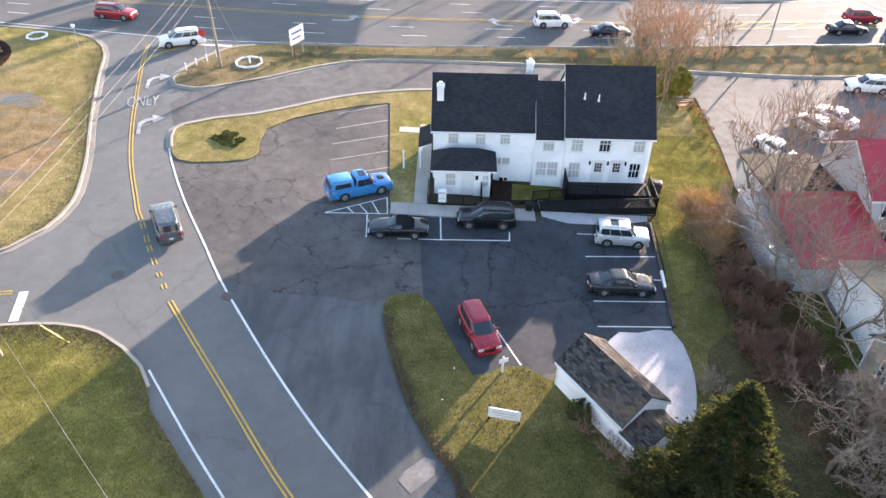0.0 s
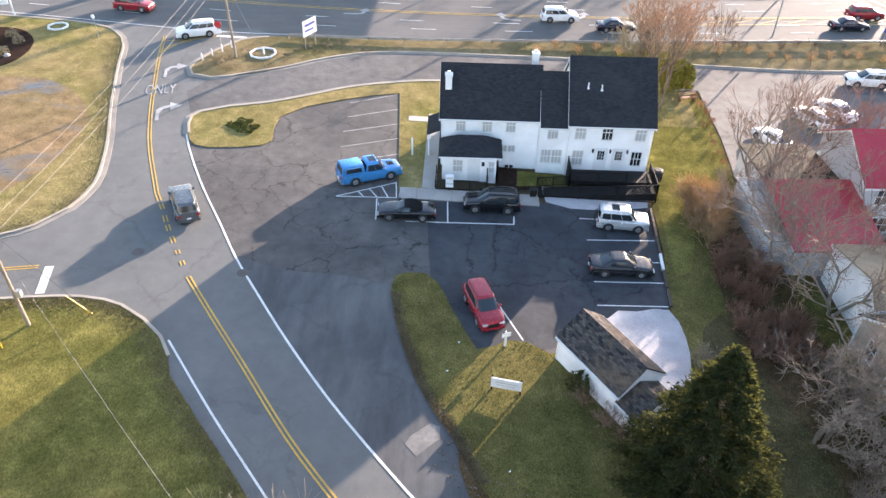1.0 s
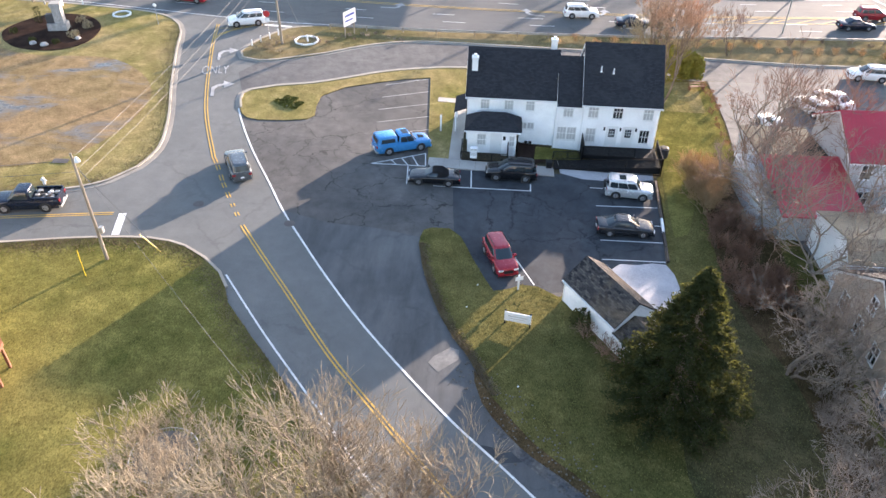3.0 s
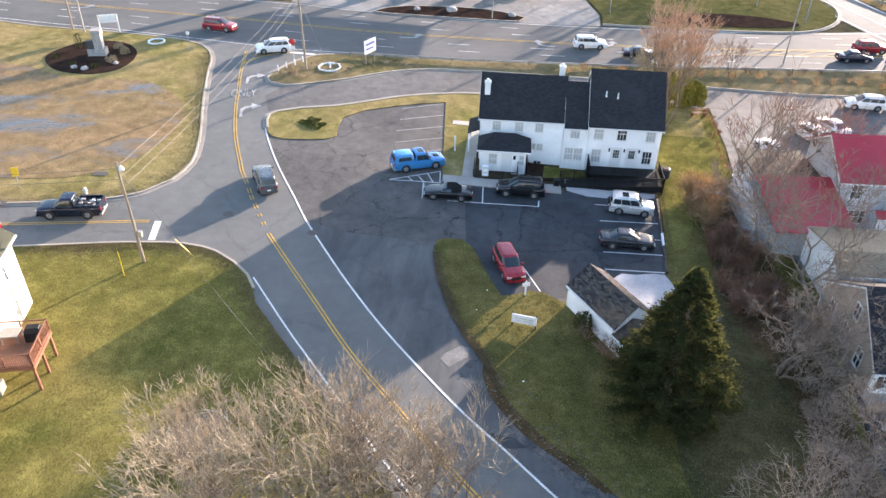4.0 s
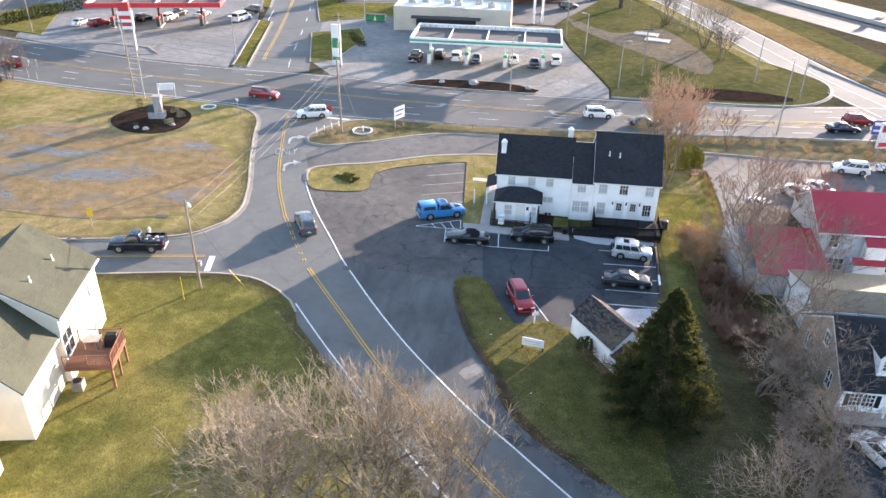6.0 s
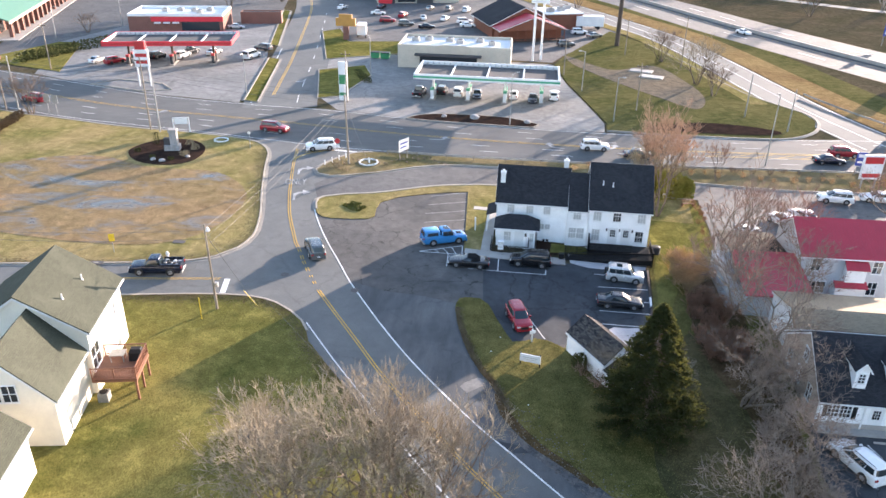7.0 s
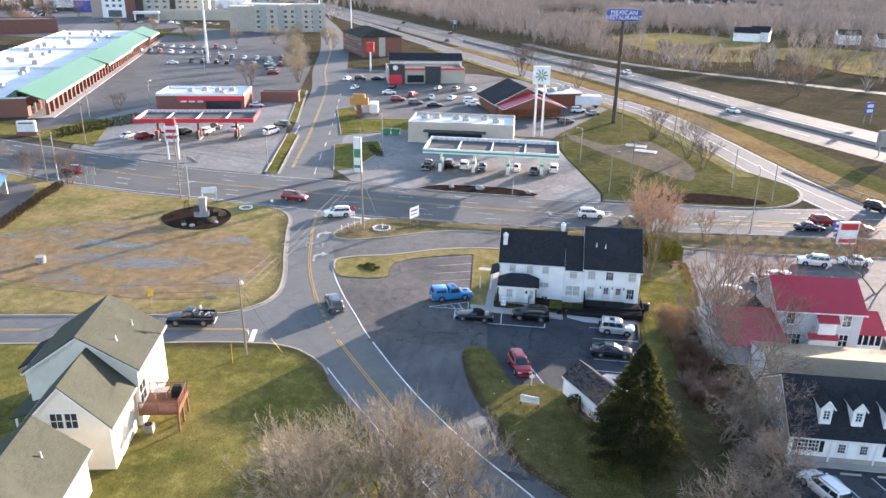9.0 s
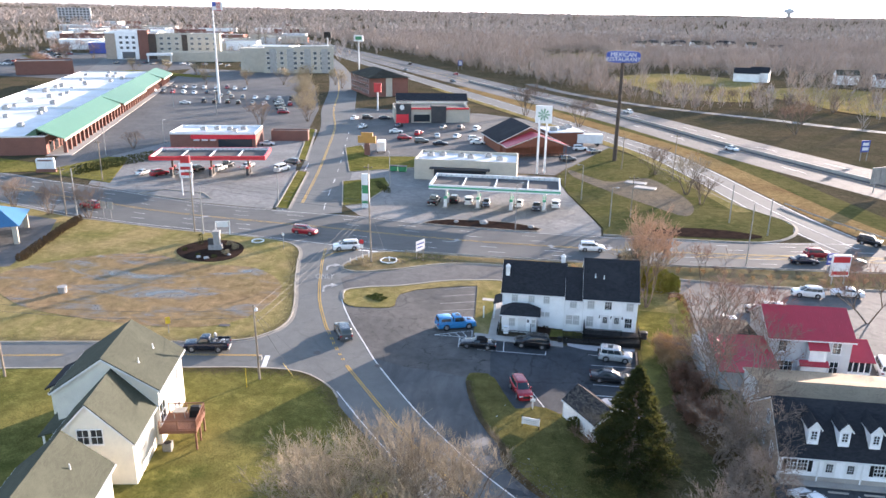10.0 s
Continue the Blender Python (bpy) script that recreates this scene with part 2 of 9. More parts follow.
M["yellow_line"] = mat("yellow_road_paint", (0.60, 0.36, 0.055), (0.48, 0.29, 0.06), 0.9, 9, 0.7, vary=0.25)
M["worn_line"] = mat("worn_white_road_paint", (0.42, 0.42, 0.41), (0.26, 0.26, 0.255), 0.9, 6, 0.8, vary=0.4)
M["siding"] = striped_mat("white_clapboard", (0.95, 0.95, 0.94), 0.115, 0.012, 0.55, vary=0.04)
M["cream"] = striped_mat("cream_vinyl_siding", (0.82, 0.77, 0.65), 0.115, 0.012, 0.55, vary=0.04)
M["grey_siding"] = striped_mat("pale_grey_siding", (0.52, 0.53, 0.54), 0.13, 0.012, 0.6, vary=0.05)
M["tan_brick"] = striped_mat("tan_brick_gable", (0.42, 0.34, 0.27), 0.075, 0.006, 0.85, vary=0.15)
M["trim"] = mat("white_trim_paint", (0.80, 0.80, 0.78), (0.74, 0.74, 0.72), 0.7, 9, 0.5, vary=0.06)
M["tar_roof"] = shingle_mat("charcoal_shingles", (0.022, 0.023, 0.027), (0.034, 0.035, 0.040), (0.043, 0.045, 0.049))
M["olive_roof"] = shingle_mat("olive_grey_shingles", (0.058, 0.062, 0.044), (0.072, 0.076, 0.055))
M["brown_roof"] = shingle_mat("brown_grey_shingles", (0.062, 0.058, 0.042), (0.076, 0.070, 0.052))
M["shed_roof"] = shingle_mat("weathered_shed_shingles", (0.020, 0.020, 0.023), (0.11, 0.095, 0.082), (0.20, 0.14, 0.085))
M["tan_roof"] = shingle_mat("tan_shingles", (0.30, 0.235, 0.16), (0.36, 0.28, 0.19))
M["red_roof"] = striped_mat("red_standing_seam", (0.42, 0.028, 0.045), 0.42, 0.02, 0.4, "x", 0.08)
M["red_paint"] = mat("red_fascia", (0.70, 0.03, 0.045), (0.62, 0.025, 0.04), 0.5, 6, 0.45, vary=0.08)
M["green_paint"] = mat("green_fascia", (0.05, 0.36, 0.20), (0.04, 0.30, 0.17), 0.5, 6, 0.45, vary=0.08)
M["green_roof"] = striped_mat("green_metal_roof", (0.085, 0.20, 0.125), 0.5, 0.02, 0.45, "x", 0.1)
M["blue_roof"] = striped_mat("blue_metal_roof", (0.03, 0.14, 0.27), 0.5, 0.02, 0.45, "x", 0.08)
M["white_roof"] = mat("white_membrane_roof", (0.74, 0.74, 0.74), (0.62, 0.61, 0.60), 0.15, 5, 0.7, vary=0.1)
M["dark_roof"] = mat("dark_flat_roof", (0.05, 0.05, 0.055), (0.08, 0.075, 0.07), 0.3, 5, 0.9, vary=0.2)
M["brick"] = striped_mat("red_brick", (0.22, 0.10, 0.075), 0.08, 0.006, 0.9, vary=0.2)
M["log"] = striped_mat("red_brown_log_wall", (0.22, 0.075, 0.04), 0.2, 0.03, 0.75, vary=0.2)
M["stucco"] = mat("beige_stucco", (0.52, 0.47, 0.38), (0.45, 0.41, 0.34), 0.3, 6, 0.9, bump=0.2)
M["stone"] = mat("grey_field_stone", (0.42, 0.40, 0.38), (0.28, 0.27, 0.26), 2.2, 9, 0.9, bump=0.6, dist=0.05, vary=0.4)
M["glass"] = glass_mat("window_glass")
M["hotel_glass"] = glass_mat("hotel_window_glass", (0.10, 0.115, 0.125), 0.2)
M["car_glass"] = glass_mat("car_glass", (0.02, 0.03, 0.036), 0.03)
M["car_glass"].node_tree.nodes["Principled BSDF"].inputs["Coat Weight"].default_value = 0.0
M["blind"] = mat("pale_window_blind", (0.52, 0.52, 0.50), (0.45, 0.45, 0.44), 1.0, 10, 0.6, vary=0.1)
M["black_metal"] = mat("black_painted_steel", (0.010, 0.010, 0.011), (0.017, 0.017, 0.018), 1.0, 9, 0.5, spec=0.2)
M["galv"] = mat("galvanised_steel", (0.42, 0.42, 0.41), (0.33, 0.33, 0.32), 0.8, 7, 0.5, metal=0.6)
M["pole_wood"] = mat("weathered_pole_wood", (0.30, 0.25, 0.19), (0.22, 0.18, 0.14), 0.6, 6, 0.9, bump=0.4, stretch=(1, 1, 0.1))
M["deck_wood"] = mat("red_brown_deck_stain", (0.23, 0.095, 0.05), (0.18, 0.075, 0.042), 0.7, 6, 0.65, bump=0.2, rnd=0.12)
M["timber"] = mat("dark_timber", (0.06, 0.045, 0.035), (0.09, 0.065, 0.05), 0.7, 6, 0.85, bump=0.3)
M["wire"] = mat("grey_overhead_wire", (0.12, 0.12, 0.12), (0.09, 0.09, 0.09), 0.5, 5, 0.6)
M["soft_top"] = mat("black_roof_fabric", (0.010, 0.010, 0.011), (0.015, 0.015, 0.016), 1.0, 9, 0.95, spec=0.1)
M["rubber"] = mat("tyre_rubber", (0.015, 0.015, 0.016), (0.022, 0.022, 0.022), 1.0, 9, 0.85)
M["rim"] = mat("alloy_rim", (0.50, 0.50, 0.51), (0.40, 0.40, 0.41), 1.0, 9, 0.3, metal=0.85)
M["lamp_clear"] = mat("clear_lamp_lens", (0.62, 0.62, 0.62), (0.5, 0.5, 0.5), 1.0, 9, 0.1, coat=0.8)
M["lamp_red"] = mat("red_lamp_lens", (0.33, 0.012, 0.015), (0.28, 0.01, 0.012), 1.0, 9, 0.15, coat=0.8)
M["sign_white"] = mat("white_sign_face", (0.78, 0.78, 0.77), (0.70, 0.70, 0.69), 0.7, 8, 0.4, vary=0.08)
M["sign_red"] = mat("red_sign_face", (0.50, 0.03, 0.035), (0.44, 0.025, 0.03), 0.7, 8, 0.4, vary=0.08)
M["sign_blue"] = mat("blue_sign_face", (0.045, 0.085, 0.36), (0.04, 0.07, 0.30), 0.7, 8, 0.4, vary=0.08)
M["sign_green"] = mat("green_sign_face", (0.04, 0.26, 0.11), (0.035, 0.21, 0.09), 0.7, 8, 0.4, vary=0.08)
M["sign_yellow"] = mat("yellow_sign_face", (0.75, 0.52, 0.03), (0.65, 0.45, 0.03), 0.7, 8, 0.4, vary=0.08)
M["sign_orange"] = mat("orange_sign_face", (0.50, 0.25, 0.05), (0.42, 0.21, 0.05), 0.7, 8, 0.5, vary=0.1)
M["bark"] = mat("grey_brown_bark", (0.135, 0.10, 0.072), (0.20, 0.15, 0.11), 1.2, 9, 0.95, bump=0.5, stretch=(1, 1, 0.2))
M["bark_pale"] = mat("pale_grey_bark", (0.30, 0.25, 0.19), (0.21, 0.17, 0.13), 1.2, 9, 0.95, bump=0.5, stretch=(1, 1, 0.2))
M["twig_tan"] = mat("sunlit_tan_twigs", (0.345, 0.278, 0.188), (0.23, 0.183, 0.125), 0.5, 6, 0.9)
M["twig_grey"] = mat("grey_brown_twigs", (0.22, 0.16, 0.12), (0.16, 0.115, 0.09), 0.4, 6, 0.9)
M["twig_pale"] = mat("pale_brush_twigs", (0.29, 0.225, 0.175), (0.18, 0.13, 0.10), 0.5, 6, 0.9)
M["twig_bud"] = mat("orange_budding_twigs", (0.50, 0.31, 0.19), (0.38, 0.23, 0.14), 0.4, 6, 0.9)
M["twig_red"] = mat("reddish_bud_twigs", (0.33, 0.20, 0.14), (0.25, 0.15, 0.105), 0.4, 6, 0.9)
M["twig_gold"] = mat("golden_twigs", (0.36, 0.285, 0.165), (0.27, 0.21, 0.13), 0.4, 6, 0.9)
M["needles"] = mat("evergreen_needles", (0.026, 0.037, 0.017), (0.05, 0.058, 0.022), 0.7, 5, 0.9, vary=0.45, spec=0.1)


def thin_leaf(material, tint, share):
    """Lets part of the light pass through thin dry growth."""
    nt = material.node_tree
    through_light = nt.nodes.new("ShaderNodeBsdfTranslucent")
    through_light.inputs["Color"].default_value = (*tint, 1)
    mixed = nt.nodes.new("ShaderNodeMixShader")
    mixed.inputs[0].default_value = share
    nt.links.new(nt.nodes["Principled BSDF"].outputs[0], mixed.inputs[1])
    nt.links.new(through_light.outputs[0], mixed.inputs[2])
    nt.links.new(mixed.outputs[0], nt.nodes["Material Output"].inputs[0])


M["brush_tan"] = mat("dry_tan_brush", (0.46, 0.34, 0.20), (0.34, 0.245, 0.15), 0.5, 6, 0.9)
thin_leaf(M["brush_tan"], (0.55, 0.38, 0.2), 0.45)
M["brush_red"] = mat("dry_red_brown_brush", (0.32, 0.185, 0.125), (0.23, 0.135, 0.095), 0.5, 6, 0.9)
thin_leaf(M["brush_red"], (0.36, 0.19, 0.11), 0.4)
thin_leaf(M["needles"], (0.085, 0.088, 0.022), 0.34)
M["shrub"] = mat("olive_shrub_leaves", (0.055, 0.06, 0.02), (0.09, 0.085, 0.03), 0.7, 6, 0.9, vary=0.4, spec=0.1)
# Bark colours raised to stand for distance haze, palest in the far woods.
M["woods"] = mat("haze_lightened_far_woods", (0.50, 0.43, 0.385), (0.40, 0.345, 0.305), 0.012, 0.12, 1.0, vary=0.3, spec=0.0)
M["near_woods"] = mat("haze_lightened_woods", (0.47, 0.385, 0.33), (0.36, 0.295, 0.25), 0.02, 0.12, 1.0, vary=0.3, spec=0.0)


# ---- shapes ----
def fade(a, b, v):
    u = min(1.0, max(0.0, (v - a) / (b - a)))
    return u * u * (3 - 2 * u)


def lie(x, y):
    """The height of the gently sloping ground near the crossing."""
    return -1.1 * math.tanh((x + 13) / 26) * (1 - fade(75, 115, y))


class Shape:
    """Vertices and faces of one mesh."""

    def __init__(self):
        self.v, self.f = [], []

    def quad(self, *pts):
        n = len(self.v)
        self.v += [tuple(p) for p in pts]
        self.f.append(tuple(range(n, n + len(pts))))
        return self

    def hexa(self, p):
        """Eight corners: the lower four in turn, then the upper four."""
        n = len(self.v)
        self.v += [tuple(q) for q in p]
        for f in ((3, 2, 1, 0), (4, 5, 6, 7), (0, 1, 5, 4), (1, 2, 6, 5), (2, 3, 7, 6), (3, 0, 4, 7)):
            self.f.append(tuple(n + i for i in f))
        return self

    def box(self, lo, hi):
        (a, b, c), (d, e, g) = lo, hi
        return self.hexa([(a, b, c), (d, b, c), (d, e, c), (a, e, c), (a, b, g), (d, b, g), (d, e, g), (a, e, g)])

    def slab(self, top, down):
        """A plate under a four-cornered top face, down thick."""
        return self.hexa([(x, y, z - down) for x, y, z in top] + [tuple(p) for p in top])

    def prism(self, ring, a, b):
        """A closed outline in (u, z) drawn out along x from a to b."""
        n, k = len(self.v), len(ring)
        self.v += [(a, u, z) for u, z in ring] + [(b, u, z) for u, z in ring]
        self.f.append(tuple(range(n + k - 1, n - 1, -1)))
        self.f.append(tuple(range(n + k, n + 2 * k)))
        for i in range(k):
            j = (i + 1) % k
            self.f.append((n + i, n + j, n + k + j, n + k + i))
        return self

    def loft(self, rings, caps=True):
        n, k = len(self.v), len(rings[0])
        for r in rings:
            self.v += [tuple(p) for p in r]
        for s in range(len(rings) - 1):
            for i in range(k):
                j = (i + 1) % k
                self.f.append((n + s * k + i, n + s * k + j, n + (s + 1) * k + j, n + (s + 1) * k + i))
        if caps:
            self.f.append(tuple(range(n + k - 1, n - 1, -1)))
            m = n + (len(rings) - 1) * k
            self.f.append(tuple(range(m, m + k)))
        return self

    def rod(self, p, q, r0, r1=None, sides=8, caps=True):
        p, q = Vector(p), Vector(q)
        d = (q - p).normalized()
        u = d.orthogonal().normalized()
        w = d.cross(u)
        r1 = r0 if r1 is None else r1
        rings = []
        for c, r in ((p, r0), (q, r1)):
            rings.append([c + (u * math.cos(a) + w * math.sin(a)) * r for a in (2 * math.pi * i / sides for i in range(sides))])
        return self.loft(rings, caps)

    def mesh(self, name, material, smooth=False):
        me = bpy.data.meshes.new(name)
        me.from_pydata(self.v, [], self.f)
        me.update()
        me.materials.append(material)
        if smooth:
            me.polygons.foreach_set("use_smooth", [True] * len(me.polygons))
        return me


def part(name, shape, material, parent=None, label="", smooth=False, m=None):
    ob = new(name, shape.mesh(name, material, smooth) if isinstance(shape, Shape) else shape)
    if parent is not None:
        ob.parent = parent
    if m is not None:
        ob.matrix_basis = m
    if label:
        ob["label"] = label
    return ob


def thing(name, label, category, m=None, group="", kind=""):
    ob = new(name)
    ob.empty_display_size = 0.3
    if m is not None:
        ob.matrix_basis = m
    return tagged(ob, label, category, group, kind)


def solo(name, shape, material, label, category, m=None, group="", kind="", smooth=False):
    ob = part(name, shape, material, None, "", smooth, m)
    return tagged(ob, label, category, group, kind)


def spline(pts, step=1.5, closed=False):
    """A smooth line through plan points."""
    out, n = [], len(pts)
    P = [Vector((*p, 0)) for p in pts]
    for i in range(n if closed else n - 1):
        a, b = P[i], P[(i + 1) % n]
        p0 = P[i - 1] if (i or closed) else a * 2 - b
        p3 = P[(i + 2) % n] if (i + 2 < n or closed) else b * 2 - a
        k = max(1, int((b - a).length / step))
        for j in range(k):
            t = j / k
            q = 0.5 * (2 * a + (b - p0) * t + (2 * p0 - 5 * a + 4 * b - p3) * t * t + (3 * a - p0 - 3 * b + p3) * t ** 3)
            out.append((q.x, q.y))
    if not closed:
        out.append(tuple(pts[-1]))
    return out


def draped(name, outline, lift, material, thick=0.0):
    """A flat patch with that outline, laid over the ground's slope."""
    bm = bmesh.new()
    ring = [bm.verts.new((x, y, 0)) for x, y in outline]
    for tri in tessellate_polygon([[Vector((x, y, 0)) for x, y in outline]]):
        if len(set(tri)) == 3:
            bm.faces.new([ring[i] for i in tri])
    bmesh.ops.recalc_face_normals(bm, faces=bm.faces[:])
    for _ in range(7):
        long = [e for e in bm.edges if abs((lie(*e.verts[0].co.xy) + lie(*e.verts[1].co.xy)) / 2 - lie(*((e.verts[0].co.xy + e.verts[1].co.xy) / 2))) > 0.003 or (e.calc_length() > 16 and min(lie(*e.verts[0].co.xy), lie(*e.verts[1].co.xy)) != 0)]
        if not long:
            break
        bmesh.ops.subdivide_edges(bm, edges=long, cuts=1)
        bmesh.ops.triangulate(bm, faces=[f for f in bm.faces if len(f.verts) > 3])
    for v in bm.verts:
        v.co.z = lie(v.co.x, v.co.y) + lift
    for f in bm.faces:
        if f.normal.z < 0:
            f.normal_flip()
    if thick:
        rim = [e for e in bm.edges if e.is_boundary]
        new_edges = bmesh.ops.extrude_edge_only(bm, edges=rim)["geom"]
        for v in (g for g in new_edges if isinstance(g, bmesh.types.BMVert)):
            v.co.z -= thick
    me = bpy.data.meshes.new(name)
    bm.to_mesh(me)
    bm.free()
    me.materials.append(material)
    ob = new(name, me)
    return tagged(ob, kind="structure")


def offset(line, d, closed=False):
    """The line moved d to its left."""
    out, n = [], len(line)
    for i in range(n):
        a = line[i - 1] if (i or closed) else line[i]
        b = line[(i + 1) % n] if (i + 1 < n or closed) else line[i]
        t = Vector((b[0] - a[0], b[1] - a[1]))
        t = t.normalized() if t.length > 1e-6 else Vector((1, 0))
        out.append((line[i][0] - t.y * d, line[i][1] + t.x * d))
    return out


def ribbon(line, a, b, lift, closed=False, down=0.0):
    """A strip between the offsets a and b of a line, draped, with a skirt if down is given."""
    s = Shape()
    A, B = offset(line, a, closed), offset(line, b, closed)
    n = len(line)
    for i in range(n if closed else n - 1):
        j = (i + 1) % n
        q = [(*p, lie(*p) + lift) for p in (B[i], B[j], A[j], A[i])]
        if down:
            s.slab(q, down)
        else:
            s.quad(*q[::-1]) if a > b else s.quad(*q)
    return s


def painted(name, line, width, material, dash=None, lift=0.034):
    """A painted line along a path, solid or dashed (on, off)."""
    if not dash:
        return tagged(part(name, ribbon(line, -width / 2, width / 2, lift), material), kind="structure")
    s, run, on = Shape(), 0.0, []
    for i in range(len(line) - 1):
        d = math.dist(line[i], line[i + 1])
        if (run % sum(dash)) < dash[0]:
            on.append(line[i])
        elif on:
            on.append(line[i])
            if len(on) > 1:
                r = ribbon(on, -width / 2, width / 2, lift)
                k = len(s.v)
                s.v += r.v
                s.f += [tuple(k + q for q in f) for f in r.f]
            on = []
        run += d
    return tagged(part(name, s, material), kind="structure")


def kerb(line, closed=False, inward=1):
    """A concrete kerb with a gutter pan on its road side."""
    k = part("kerb", ribbon(line, 0, 0.22 * inward, 0.15, closed, 0.17), M["kerb"])
    g = part("gutter", ribbon(line, -0.42 * inward, -0.004 * inward, 0.042, closed, 0.03), M["gutter"])
    for o in (k, g):
        tagged(o, kind="structure")


# ---- ground, roads, kerbs ----
def hills(x, y):
    r = math.hypot(x, y)
    far = fade(650, 2400, r)
    return far * (8 + 15 * noise.noise((x / 900, y / 900, 3.1)) + 4 * noise.noise((x / 260, y / 260, 7.7)))


def make_ground():
    xs = sorted(set([-2600 + 200 * i for i in range(12)] + [-200 + 8 * i for i in range(51)] + [200 + 200 * i for i in range(13)]))
    ys = sorted(set([-300, -200, -120, -80] + [-60 + 8 * i for i in range(23)] + [124 + 40 * i for i in range(20)] + [900 + 200 * i for i in range(17)]))
    s = Shape()
    for y in ys:
        for x in xs:
            s.v.append((x, y, lie(x, y) - 0.03 + hills(x, y)))
    k = len(xs)
    for j in range(len(ys) - 1):
        for i in range(k - 1):
            s.f.append((j * k + i, j * k + i + 1, (j + 1) * k + i + 1, (j + 1) * k + i))
    return tagged(part("ground", s, M["field"], smooth=True), "dormant grass and earth reaching to the wooded horizon", kind="structure")


make_ground()

left_lawn_kerb = spline([(-90, 21.5), (-60, 27.9), (-38, 32.5), (-30.6, 34.2), (-25.4, 34.9), (-22.4, 34.3), (-20.5, 33.1), (-18.9, 31.6), (-17.9, 30.0)])
left_lot_kerb = spline([(-90, 29.0), (-62.2, 34.8), (-46, 38.0), (-36, 40.3), (-32.0, 42.5), (-30.4, 45.0), (-29.8, 48.5), (-30.4, 52.0), (-31.5, 56), (-33.5, 62), (-36.3, 71.4), (-37.7, 76.6), (-39.9, 80.1), (-43.8, 82.3), (-53.5, 83.7), (-65.7, 84.7), (-79, 87.4), (-90, 89.8), (-111, 98), (-150, 112)])
left_edge = spline([(-18.4, 29.9), (-14.9, 25.6), (-11.7, 21.8), (-6.4, 15.2), (-0.6, 8.6), (8, 0.1), (20, -10.3), (42, -28)])
white_left = spline([(-18.3, 31.5), (-14.1, 26.0), (-11.0, 22.2), (-8.2, 18.8), (-5.7, 15.7), (0.0, 9.4), (8.6, 0.9), (20.6, -9.4), (42.5, -27)])
white_right = spline([(-25.7, 60.2), (-24.9, 57.3), (-23.2, 53.4), (-21.0, 49.0), (-18.4, 44.4), (-16.2, 40.4), (-13.5, 36.2), (-10.6, 31.9), (-7.2, 27.3), (-3.4, 22.8), (-0.3, 19.4), (2.3, 16.9), (6.3, 12.9), (13, 6.6), (25, -4), (45, -21)])
right_edge = spline([(1.8, 22.0), (4.4, 18.6), (6.8, 16.6), (8.8, 14.6), (14.3, 9.3), (26.3, -1.7), (46.3, -18)])
yellow = spline([(-34.1, 79.6), (-32.8, 73.5), (-31.2, 67.3), (-29.4, 60.8), (-27.4, 54.8), (-24.5, 47.9)])
yellow_low = spline([(-18.9, 37.8), (-16.4, 34.3), (-13.1, 29.8), (-10.3, 25.9), (-8.3, 23.3), (-4.9, 19.4), (-2.0, 16.1), (1.1, 12.8), (10, 4), (22, -7), (43, -24.5)])
yellow_gap = spline([(-24.5, 47.9), (-23.5, 46.1), (-22.3, 43.7), (-21.3, 41.9), (-19.9, 39.5), (-18.9, 37.8)], 0.4)

lot_island = [(-4.4, 38.4), (-4.2, 39.4), (-3.6, 39.8), (-2.1, 39.9), (-1.1, 38.9), (-0.6, 37.7), (0.0, 36.1), (1.1, 33.6), (1.7, 32.4), (2.9, 32.8), (3.8, 33.4), (5.1, 33.3), (6.6, 32.3)]
lot_island_left = spline([(1.8, 22.0), (0.9, 23.8), (0.1, 25.4), (-0.9, 26.9), (-2.1, 29.3), (-3.2, 32.4), (-3.9, 34.8), (-4.4, 37.5)])
strip_low = [(-24.4, 56.6), (-23.7, 55.8), (-22.4, 55.5), (-19.6, 55.9), (-17.7, 56.5), (-17.1, 57.4), (-17.4, 59.8), (-17.3, 61.9), (-15.2, 64.4), (-12, 66.3), (-9.0, 67.8), (-6.2, 68.7)]
strip_kerb = spline([(-24.9, 57.7), (-25.5, 59.6), (-25.6, 61.0), (-25.0, 62.0), (-22.5, 63.5), (-19.0, 64.8), (-15.6, 66.8), (-11.5, 69.4), (-7.0, 71.2), (-2.2, 72.3), (8, 72.6), (18, 72.9), (24.5, 73)])
nose_kerb = spline([(100, 83.4), (60, 80.6), (42, 79.0), (30, 79.3), (20, 79.8), (10, 79.9), (-2.2, 79.5), (-9.5, 78.6), (-14.7, 76.2), (-19.0, 73.0), (-22.1, 71.0), (-26.0, 69.4), (-28.2, 69.9), (-28.9, 71.5), (-28.6, 73.2), (-27.6, 75.8), (-25.3, 79.6), (-22.4, 81.0), (-18, 81.4), (-6.6, 82.4), (3.7, 83.6), (22, 85), (39.3, 86.6), (61.6, 88.2), (100, 91)])
hw_near = spline([(-280, 158), (-180, 122.5), (-111, 98), (-79, 87.6), (-54, 84), (-42, 82.2), (-30, 80.8), (-18, 81.4), (3.7, 83.6), (22, 85), (39.3, 86.6), (61.6, 88.2), (100, 91), (200, 99)], 3)
hw_far = spline([(-290, 182), (-200, 150), (-133, 126.5), (-96, 115.5), (-71, 107.5), (-52, 104.8), (-35, 103.6), (-18, 101), (2.3, 100), (27, 100.4), (47, 102), (61, 104), (100, 107.5), (200, 116)], 3)


